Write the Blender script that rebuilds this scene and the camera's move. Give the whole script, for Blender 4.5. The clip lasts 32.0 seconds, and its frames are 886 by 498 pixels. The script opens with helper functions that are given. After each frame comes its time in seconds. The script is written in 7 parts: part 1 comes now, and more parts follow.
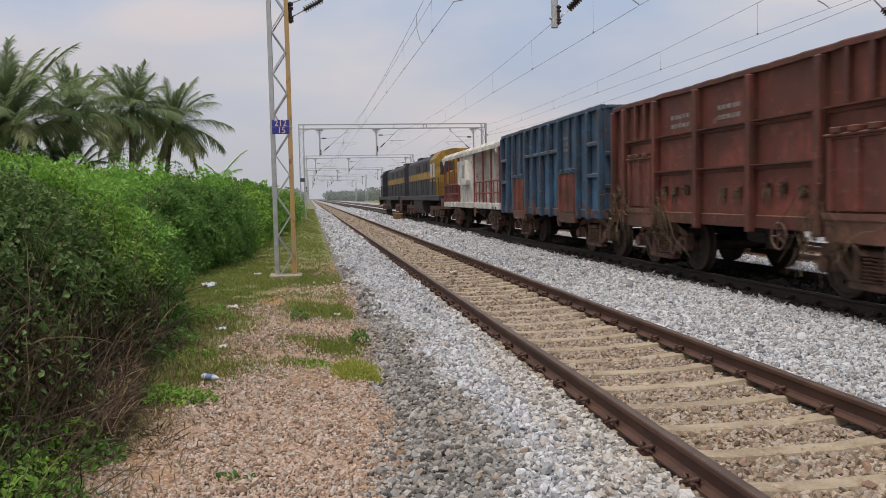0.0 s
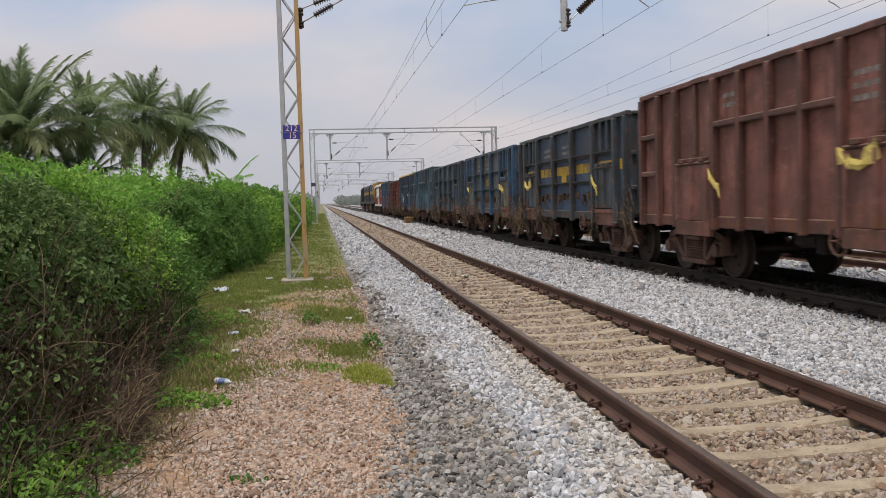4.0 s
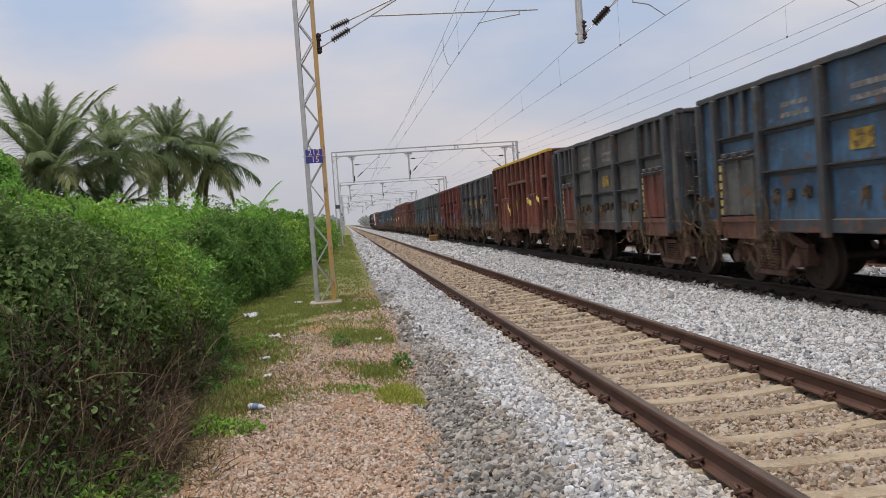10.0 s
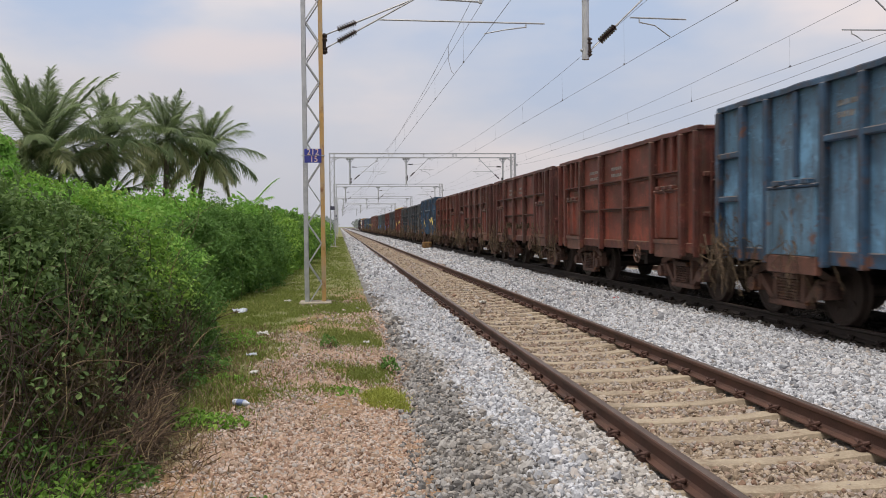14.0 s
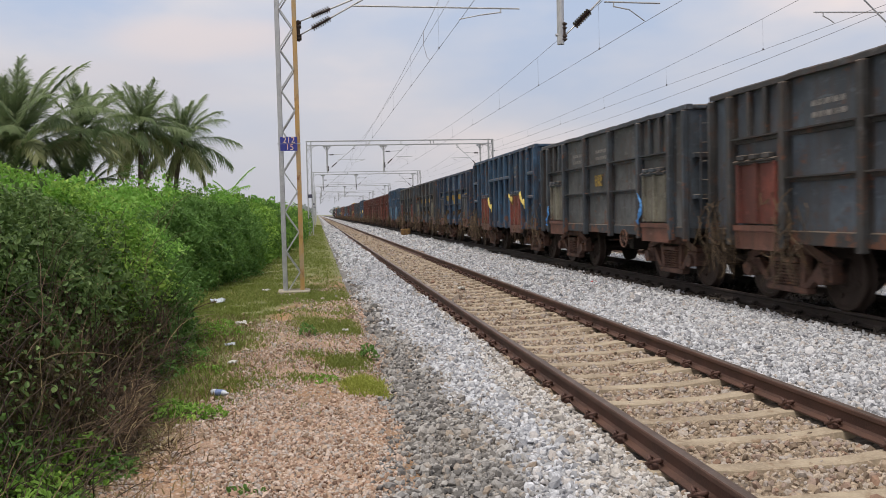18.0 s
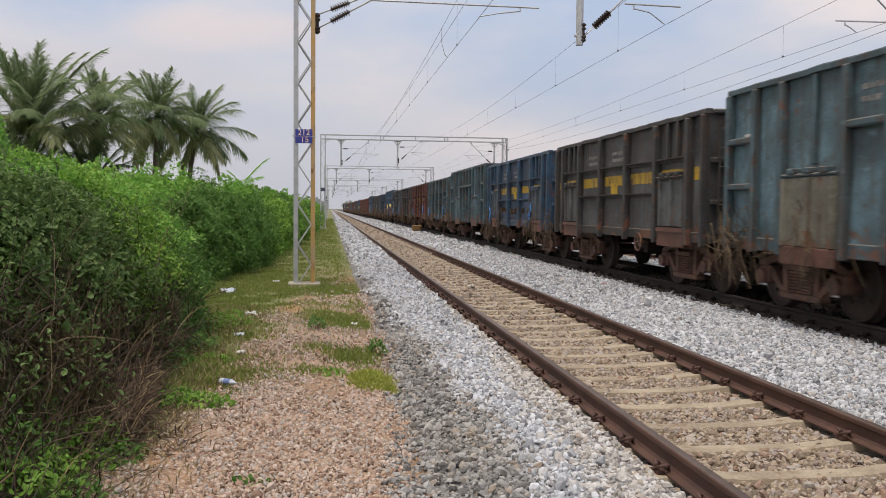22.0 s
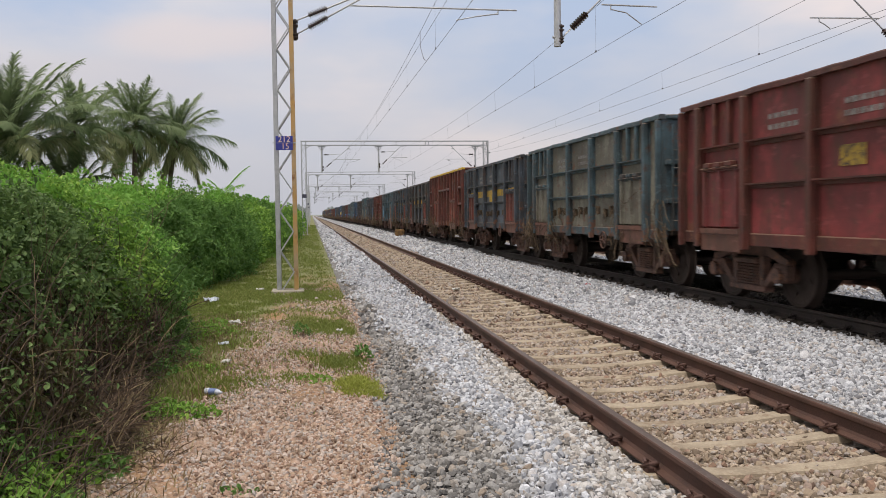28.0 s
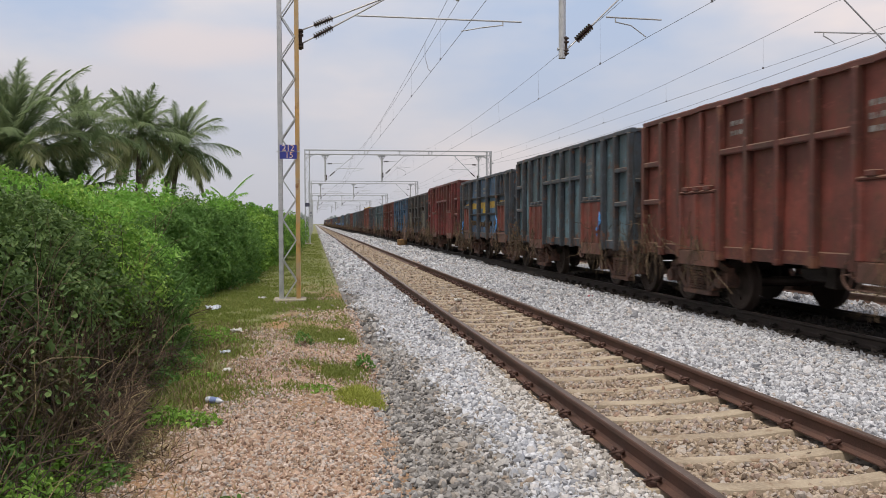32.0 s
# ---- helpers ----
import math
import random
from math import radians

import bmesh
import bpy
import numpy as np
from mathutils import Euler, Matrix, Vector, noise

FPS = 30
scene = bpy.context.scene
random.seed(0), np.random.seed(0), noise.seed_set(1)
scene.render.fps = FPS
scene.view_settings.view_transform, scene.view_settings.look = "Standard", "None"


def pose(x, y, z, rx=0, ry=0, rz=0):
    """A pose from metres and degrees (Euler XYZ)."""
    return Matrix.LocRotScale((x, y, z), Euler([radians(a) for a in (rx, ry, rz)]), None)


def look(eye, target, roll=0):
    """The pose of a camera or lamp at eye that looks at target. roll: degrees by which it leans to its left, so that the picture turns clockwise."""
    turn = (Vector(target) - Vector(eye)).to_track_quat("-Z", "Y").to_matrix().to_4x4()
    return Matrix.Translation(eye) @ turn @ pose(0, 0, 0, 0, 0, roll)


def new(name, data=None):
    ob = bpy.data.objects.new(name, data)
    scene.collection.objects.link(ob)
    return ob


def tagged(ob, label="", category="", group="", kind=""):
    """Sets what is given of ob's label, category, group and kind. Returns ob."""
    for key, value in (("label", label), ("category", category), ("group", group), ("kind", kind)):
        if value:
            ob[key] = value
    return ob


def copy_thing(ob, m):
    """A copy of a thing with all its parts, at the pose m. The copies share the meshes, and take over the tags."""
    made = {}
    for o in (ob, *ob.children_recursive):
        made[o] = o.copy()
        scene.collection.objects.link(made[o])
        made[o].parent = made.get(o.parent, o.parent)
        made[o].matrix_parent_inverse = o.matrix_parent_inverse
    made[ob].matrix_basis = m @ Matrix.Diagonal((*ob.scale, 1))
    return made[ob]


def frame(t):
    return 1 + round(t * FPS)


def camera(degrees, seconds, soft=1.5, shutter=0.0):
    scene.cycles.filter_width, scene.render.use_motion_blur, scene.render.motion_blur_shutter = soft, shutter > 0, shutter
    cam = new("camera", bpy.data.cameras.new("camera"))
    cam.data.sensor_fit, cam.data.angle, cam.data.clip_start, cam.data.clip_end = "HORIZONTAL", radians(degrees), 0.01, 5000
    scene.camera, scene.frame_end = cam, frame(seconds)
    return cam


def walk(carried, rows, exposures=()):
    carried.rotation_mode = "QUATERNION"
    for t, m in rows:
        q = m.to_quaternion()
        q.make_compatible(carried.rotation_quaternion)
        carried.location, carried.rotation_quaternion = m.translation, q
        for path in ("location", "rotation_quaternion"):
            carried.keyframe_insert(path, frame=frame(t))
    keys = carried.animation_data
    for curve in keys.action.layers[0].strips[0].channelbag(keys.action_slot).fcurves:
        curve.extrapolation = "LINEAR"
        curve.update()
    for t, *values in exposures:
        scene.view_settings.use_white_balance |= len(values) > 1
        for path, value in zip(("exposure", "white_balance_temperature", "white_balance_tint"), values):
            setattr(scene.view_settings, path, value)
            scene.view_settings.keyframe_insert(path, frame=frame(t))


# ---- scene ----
cam = camera(56.0, 32.0, soft=0.7, shutter=0.18)
PATH = [
    (0, (0.0, 0.027, 1.575), (0.311, 1.999, 1.448), -1.2),
    (0.5, (-0.004, 0.032, 1.575), (0.302, 2.005, 1.452), -1.2),
    (1, (-0.005, 0.026, 1.577), (0.284, 2.002, 1.469), -1.9),
    (1.5, (-0.016, 0.02, 1.574), (0.26, 1.999, 1.484), -1.7),
    (2, (-0.019, 0.016, 1.57), (0.256, 1.995, 1.484), -1.3),
    (2.5, (-0.019, 0.02, 1.575), (0.244, 2.0, 1.471), -1.3),
    (3, (-0.016, 0.017, 1.571), (0.25, 1.996, 1.458), -1.5),
    (3.5, (-0.004, 0.001, 1.575), (0.274, 1.978, 1.461), -1.5),
    (5.5, (-0.002, 0.011, 1.575), (0.292, 1.984, 1.441), -1.7),
    (6, (-0.013, 0.011, 1.577), (0.27, 1.987, 1.441), -2.0),
    (6.5, (-0.021, 0.005, 1.592), (0.242, 1.985, 1.493), -1.8),
    (7, (-0.026, 0.005, 1.594), (0.2, 1.991, 1.518), -2.1),
    (7.5, (-0.029, -0.007, 1.601), (0.192, 1.98, 1.537), -1.3),
    (8, (-0.018, 0.009, 1.598), (0.206, 1.995, 1.544), -0.4),
    (8.5, (-0.008, 0.004, 1.595), (0.216, 1.991, 1.541), -0.1),
    (9, (0.0, 0.0, 1.593), (0.232, 1.986, 1.539), -0.0),
    (9.5, (-0.008, 0.008, 1.586), (0.23, 1.993, 1.521), -0.3),
    (10, (-0.007, -0.02, 1.585), (0.219, 1.965, 1.511), -4.1),
    (10.5, (-0.009, -0.031, 1.588), (0.209, 1.956, 1.511), -4.0),
    (11, (-0.015, -0.009, 1.566), (0.215, 1.976, 1.477), -2.6),
    (11.5, (-0.024, -0.013, 1.574), (0.209, 1.97, 1.466), -2.0),
    (12, (-0.032, -0.013, 1.58), (0.199, 1.971, 1.482), -1.6),
    (12.5, (-0.046, -0.021, 1.579), (0.189, 1.964, 1.509), -1.2),
    (13, (-0.053, -0.022, 1.579), (0.178, 1.964, 1.514), -1.1),
    (13.5, (-0.044, -0.018, 1.575), (0.202, 1.966, 1.513), -1.4),
    (14, (-0.034, -0.014, 1.577), (0.212, 1.97, 1.521), -0.6),
    (14.5, (-0.024, -0.021, 1.567), (0.223, 1.963, 1.511), -0.0),
    (16.5, (-0.005, -0.014, 1.569), (0.287, 1.962, 1.476), -1.2),
    (17, (-0.006, -0.014, 1.566), (0.302, 1.958, 1.433), -1.3),
    (17.5, (-0.005, -0.019, 1.569), (0.285, 1.957, 1.456), -1.5),
    (18, (-0.014, -0.028, 1.576), (0.281, 1.948, 1.487), -1.4),
    (18.5, (-0.025, -0.033, 1.586), (0.246, 1.947, 1.523), -0.5),
    (19, (-0.039, -0.031, 1.59), (0.217, 1.952, 1.566), -0.6),
    (19.5, (-0.039, -0.039, 1.592), (0.207, 1.946, 1.584), -0.6),
    (20, (-0.054, -0.024, 1.581), (0.191, 1.961, 1.56), 0.1),
    (20.5, (-0.05, -0.026, 1.567), (0.189, 1.958, 1.49), 0.2),
    (21, (-0.04, -0.011, 1.576), (0.193, 1.972, 1.461), -0.4),
    (21.5, (-0.033, -0.007, 1.577), (0.229, 1.972, 1.453), -0.1),
    (22, (-0.028, -0.011, 1.571), (0.242, 1.969, 1.476), 0.5),
    (22.5, (-0.04, -0.007, 1.57), (0.233, 1.971, 1.474), 0.5),
    (23, (-0.043, -0.011, 1.575), (0.189, 1.973, 1.487), 0.6),
    (23.5, (-0.036, -0.013, 1.576), (0.178, 1.975, 1.504), 0.5),
    (24, (-0.048, -0.005, 1.576), (0.161, 1.984, 1.528), 0.6),
    (24.5, (-0.044, -0.016, 1.579), (0.166, 1.973, 1.542), 0.6),
    (25, (-0.057, -0.008, 1.574), (0.158, 1.98, 1.539), 0.7),
    (25.5, (-0.053, 0.005, 1.571), (0.171, 1.992, 1.531), 0.5),
    (27.5, (-0.041, 0.007, 1.572), (0.239, 1.986, 1.51), -0.3),
    (28, (-0.034, 0.001, 1.567), (0.276, 1.975, 1.481), -0.8),
    (28.5, (-0.03, 0.004, 1.565), (0.29, 1.976, 1.462), -0.4),
    (29, (-0.04, 0.008, 1.569), (0.278, 1.981, 1.473), -0.3),
    (29.5, (-0.047, 0.009, 1.567), (0.259, 1.983, 1.468), -0.2),
    (30, (-0.047, 0.009, 1.567), (0.259, 1.983, 1.463), -0.3),
    (30.5, (-0.055, 0.001, 1.573), (0.243, 1.976, 1.471), 0.0),
    (31, (-0.05, 0.0, 1.577), (0.249, 1.976, 1.496), -0.3),
    (31.5, (-0.04, 0.002, 1.572), (0.264, 1.978, 1.507), -0.3),
    (32, (-0.043, 0.015, 1.574), (0.262, 1.99, 1.512), -0.2),
]
walk(cam, [(t, look(eye, target, roll)) for t, eye, target, roll in PATH],
     exposures=[(0, 0.0), (2, 0.05), (6, 0.06), (12, 0.10), (18, 0.15), (32, 0.15)])

# ---- world, sun ----
T1, T2, T3 = 3.125, 8.21, 12.6          # track centres across the line
R2 = 0.04                                # rail level of the second line above the first
GAUGE = 0.872                            # half distance of the rail heads
G = -0.20                                # level of the path

CLOUDS = ((-0.285, 0.265, 0.12, 0.07, 1.0, (0.46, 0.555, 0.735)), (-0.125, 0.207, 0.11, 0.026, 0.8, (0.80, 0.70, 0.69)), (-0.30, 0.14, 0.20, 0.045, 0.6, (0.68, 0.63, 0.66)))
world = bpy.data.worlds.new("overcast")
scene.world = world
world.use_nodes = True
wn, wl = world.node_tree.nodes, world.node_tree.links
wn.clear()
w_out, w_bg = wn.new("ShaderNodeOutputWorld"), wn.new("ShaderNodeBackground")
w_sky = wn.new("ShaderNodeTexSky")
w_sky.sky_type, w_sky.sun_disc = "NISHITA", False
w_sky.sun_elevation, w_sky.sun_rotation = radians(52), radians(215)
w_sky.dust_density = 3.0
w_co = wn.new("ShaderNodeTexCoord")
w_map = wn.new("ShaderNodeMapping")
w_map.inputs["Scale"].default_value = (1.0, 1.0, 2.6)
w_map.inputs["Location"].default_value = (0.35, 0.2, 0.1)
w_n1 = wn.new("ShaderNodeTexNoise")
w_n1.inputs["Scale"].default_value, w_n1.inputs["Detail"].default_value, w_n1.inputs["Roughness"].default_value = 2.1, 5.0, 0.5
w_ramp = wn.new("ShaderNodeValToRGB")
w_ramp.color_ramp.elements[0].position, w_ramp.color_ramp.elements[1].position = 0.38, 0.62
w_ramp.color_ramp.elements[0].color = (0.45, 0.545, 0.725, 1)
w_ramp.color_ramp.elements[1].color = (0.90, 0.785, 0.755, 1)
mid = w_ramp.color_ramp.elements.new(0.5)
mid.color = (0.62, 0.64, 0.725, 1)
# cloud cover over a trace of clear sky
w_gain = wn.new("ShaderNodeMix")
w_gain.data_type, w_gain.blend_type = "RGBA", "MULTIPLY"
w_gain.inputs[0].default_value = 1.0
w_gain.inputs[7].default_value = (0.06, 0.06, 0.06, 1)
w_mix = wn.new("ShaderNodeMix")
w_mix.data_type = "RGBA"
w_mix.inputs[0].default_value = 0.9
wl.new(w_co.outputs["Generated"], w_map.inputs["Vector"])
wl.new(w_map.outputs["Vector"], w_n1.inputs["Vector"])
wl.new(w_n1.outputs["Fac"], w_ramp.inputs["Fac"])
# the cloud thins to a grey murk towards the horizon
w_sep, w_low, w_murk = wn.new("ShaderNodeSeparateXYZ"), wn.new("ShaderNodeMapRange"), wn.new("ShaderNodeMix")
w_low.inputs[1].default_value, w_low.inputs[2].default_value, w_low.inputs[3].default_value, w_low.inputs[4].default_value = 0.0, 0.26, 0.85, 0.0
w_murk.data_type = "RGBA"
w_murk.inputs[7].default_value = (0.515, 0.51, 0.555, 1)
wl.new(w_co.outputs["Generated"], w_sep.inputs[0])
wl.new(w_sep.outputs[2], w_low.inputs[0])
wl.new(w_low.outputs[0], w_murk.inputs[0])
# warmer cloud to the left of the line, bluer to the right
w_side, w_warm = wn.new("ShaderNodeMapRange"), wn.new("ShaderNodeMix")
w_side.inputs[1].default_value, w_side.inputs[2].default_value, w_side.inputs[3].default_value, w_side.inputs[4].default_value = 0.15, -0.35, 0.0, 0.6
w_warm.data_type = "RGBA"
w_warm.inputs[7].default_value = (0.80, 0.735, 0.72, 1)
wl.new(w_sep.outputs[0], w_side.inputs[0])
wl.new(w_side.outputs[0], w_warm.inputs[0])
wl.new(w_ramp.outputs["Color"], w_warm.inputs[6])


def sky_math(op, a, b):
    m = wn.new("ShaderNodeMath")
    m.operation = op
    for k, v in ((0, a), (1, b)):
        if isinstance(v, (int, float)):
            m.inputs[k].default_value = v
        else:
            wl.new(v, m.inputs[k])
    return m.outputs[0]


# a sunlit cloud bank and a rift of clear sky, by their bearing and height over the line
w_n2 = wn.new("ShaderNodeTexNoise")
w_n2.inputs["Scale"].default_value, w_n2.inputs["Detail"].default_value = 9.0, 6.0
wl.new(w_map.outputs["Vector"], w_n2.inputs["Vector"])
w_fwd = sky_math("MAXIMUM", w_sep.outputs[1], 0.05)
w_u, w_v = sky_math("DIVIDE", w_sep.outputs[0], w_fwd), sky_math("DIVIDE", w_sep.outputs[2], w_fwd)
w_rag = sky_math("MULTIPLY", sky_math("SUBTRACT", w_n2.outputs["Fac"], 0.5), 1.7)
w_tone = w_warm.outputs[2]
for u0, v0, ru, rv, share, colour in CLOUDS:
    du = sky_math("DIVIDE", sky_math("SUBTRACT", w_u, u0), ru)
    dv = sky_math("DIVIDE", sky_math("SUBTRACT", w_v, v0), rv)
    far = sky_math("ADD", sky_math("ADD", sky_math("MULTIPLY", du, du), sky_math("MULTIPLY", dv, dv)), w_rag)
    edge_ = wn.new("ShaderNodeMapRange")
    edge_.interpolation_type = "SMOOTHSTEP"
    edge_.inputs[1].default_value, edge_.inputs[2].default_value, edge_.inputs[3].default_value, edge_.inputs[4].default_value = 1.7, 0.1, 0.0, share
    wl.new(far, edge_.inputs[0])
    lay = wn.new("ShaderNodeMix")
    lay.data_type = "RGBA"
    lay.inputs[7].default_value = (*colour, 1)
    wl.new(edge_.outputs[0], lay.inputs[0])
    wl.new(w_tone, lay.inputs[6])
    w_tone = lay.outputs[2]
wl.new(w_tone, w_murk.inputs[6])
wl.new(w_sky.outputs["Color"], w_gain.inputs[6])
wl.new(w_gain.outputs[2], w_mix.inputs[6])
wl.new(w_murk.outputs[2], w_mix.inputs[7])
wl.new(w_mix.outputs[2], w_bg.inputs["Color"])
w_bg.inputs["Strength"].default_value = 1.0
wl.new(w_bg.outputs["Background"], w_out.inputs["Surface"])

sun = new("sun", bpy.data.lights.new("sun", "SUN"))
sun.data.energy, sun.data.angle, sun.data.color = 2.35, radians(25), (1.0, 0.92, 0.80)
sun.matrix_world = look((-14, -8, 66), (0, 10, 0))

# ---- materials ----
MATS = {}


def node_mat(name):
    m = bpy.data.materials.new(name)
    m.use_nodes = True
    n = m.node_tree.nodes
    n.clear()
    out, bsdf = n.new("ShaderNodeOutputMaterial"), n.new("ShaderNodeBsdfPrincipled")
    m.node_tree.links.new(bsdf.outputs["BSDF"], out.inputs["Surface"])
    return m, n, m.node_tree.links, bsdf


def rgb(c):
    return (c[0], c[1], c[2], 1.0)


def noise_node(n, l, vec, scale, detail=4.0, rough=0.55):
    t = n.new("ShaderNodeTexNoise")
    t.inputs["Scale"].default_value, t.inputs["Detail"].default_value, t.inputs["Roughness"].default_value = scale, detail, rough
    l.new(vec, t.inputs["Vector"])
    return t.outputs["Fac"]


def span(n, l, fac, lo, hi):
    r = n.new("ShaderNodeMapRange")
    r.inputs[1].default_value, r.inputs[2].default_value = lo, hi
    r.interpolation_type = "SMOOTHSTEP"
    l.new(fac, r.inputs[0])
    return r.outputs[0]


def blend(n, l, fac, a, b):
    m = n.new("ShaderNodeMix")
    m.data_type = "RGBA"
    for k, v in ((0, fac), (6, a), (7, b)):
        if isinstance(v, (int, float)):
            m.inputs[k].default_value = v
        elif isinstance(v, tuple):
            m.inputs[k].default_value = rgb(v)
        else:
            l.new(v, m.inputs[k])
    return m.outputs[2]


def arith(n, l, op, a, b):
    m = n.new("ShaderNodeMath")
    m.operation = op
    m.use_clamp = op in ("MULTIPLY", "ADD")
    for k, v in ((0, a), (1, b)):
        if isinstance(v, (int, float)):
            m.inputs[k].default_value = v
        else:
            l.new(v, m.inputs[k])
    return m.outputs[0]


def coords(n, l, stretch=(1, 1, 1)):
    """Object space, shifted by a random amount for each object."""
    co, info = n.new("ShaderNodeTexCoord"), n.new("ShaderNodeObjectInfo")
    mul = n.new("ShaderNodeMath")
    mul.operation = "MULTIPLY"
    mul.inputs[1].default_value = 37.0
    l.new(info.outputs["Random"], mul.inputs[0])
    mp = n.new("ShaderNodeMapping")
    mp.inputs["Scale"].default_value = stretch
    l.new(co.outputs["Object"], mp.inputs["Vector"])
    l.new(mul.outputs[0], mp.inputs["Location"])
    return mp.outputs["Vector"]


def bump_on(n, l, bsdf, height, strength, dist):
    b = n.new("ShaderNodeBump")
    b.inputs["Strength"].default_value, b.inputs["Distance"].default_value = strength, dist
    l.new(height, b.inputs["Height"])
    l.new(b.outputs["Normal"], bsdf.inputs["Normal"])


def surf(name, col, col2=None, rough=0.8, metal=0.0, coarse=2.5, fine=45.0, bump=0.25, dist=0.006, island=0.0, stain=None, stain_at=(0.55, 0.7)):
    """A surface of two tones at two scales, with fine relief. island: spread of tone from piece to piece."""
    if name in MATS:
        return MATS[name]
    m, n, l, bsdf = node_mat(name)
    v = coords(n, l)
    col2 = col2 or tuple(c * 0.62 for c in col)
    a, b = noise_node(n, l, v, coarse), noise_node(n, l, v, fine, 3.0)
    tone = blend(n, l, span(n, l, a, 0.3, 0.7), col2, col)
    tone = blend(n, l, arith(n, l, "MULTIPLY", span(n, l, b, 0.4, 0.72), 0.45), tone, tuple(min(1, c * 1.25 + 0.01) for c in col))
    if stain:
        s = noise_node(n, l, v, coarse * 1.7, 6.0, 0.65)
        tone = blend(n, l, span(n, l, s, *stain_at), tone, stain)
    if island:
        g = n.new("ShaderNodeNewGeometry")
        hsv = n.new("ShaderNodeHueSaturation")
        r = n.new("ShaderNodeMapRange")
        r.inputs[3].default_value, r.inputs[4].default_value = 1 - island, 1 + island
        l.new(g.outputs["Random Per Island"], r.inputs[0])
        l.new(r.outputs[0], hsv.inputs["Value"])
        l.new(tone, hsv.inputs["Color"])
        tone = hsv.outputs["Color"]
    l.new(tone, bsdf.inputs["Base Color"])
    bsdf.inputs["Roughness"].default_value, bsdf.inputs["Metallic"].default_value = rough, metal
    bump_on(n, l, bsdf, b, bump, dist)
    MATS[name] = m
    return m


def stones(name, cols, rough=0.9, fine=70.0):
    """Broken stone: each piece takes its own colour out of the list."""
    m, n, l, bsdf = node_mat(name)
    g, ramp = n.new("ShaderNodeNewGeometry"), n.new("ShaderNodeValToRGB")
    ramp.color_ramp.interpolation = "LINEAR"
    while len(ramp.color_ramp.elements) < len(cols):
        ramp.color_ramp.elements.new(0.5)
    for k, c in enumerate(cols):
        ramp.color_ramp.elements[k].position = k / (len(cols) - 1)
        ramp.color_ramp.elements[k].color = rgb(c)
    info, both, part_ = n.new("ShaderNodeObjectInfo"), n.new("ShaderNodeMath"), n.new("ShaderNodeMath")
    both.operation, part_.operation = "ADD", "FRACT"
    l.new(g.outputs["Random Per Island"], both.inputs[0])
    l.new(info.outputs["Random"], both.inputs[1])
    l.new(both.outputs[0], part_.inputs[0])
    l.new(part_.outputs[0], ramp.inputs["Fac"])
    v = coords(n, l)
    b = noise_node(n, l, v, fine, 4.0)
    c = noise_node(n, l, v, 0.55, 4.0)
    tone = blend(n, l, arith(n, l, "MULTIPLY", span(n, l, b, 0.35, 0.75), 0.35), ramp.outputs["Color"], tuple(x * 0.55 for x in cols[0]))
    tone = blend(n, l, arith(n, l, "MULTIPLY", span(n, l, c, 0.55, 0.8), 0.22), tone, (0.30, 0.24, 0.17))
    l.new(tone, bsdf.inputs["Base Color"])
    bsdf.inputs["Roughness"].default_value = rough
    bump_on(n, l, bsdf, b, 0.4, 0.004)
    MATS[name] = m
    return m


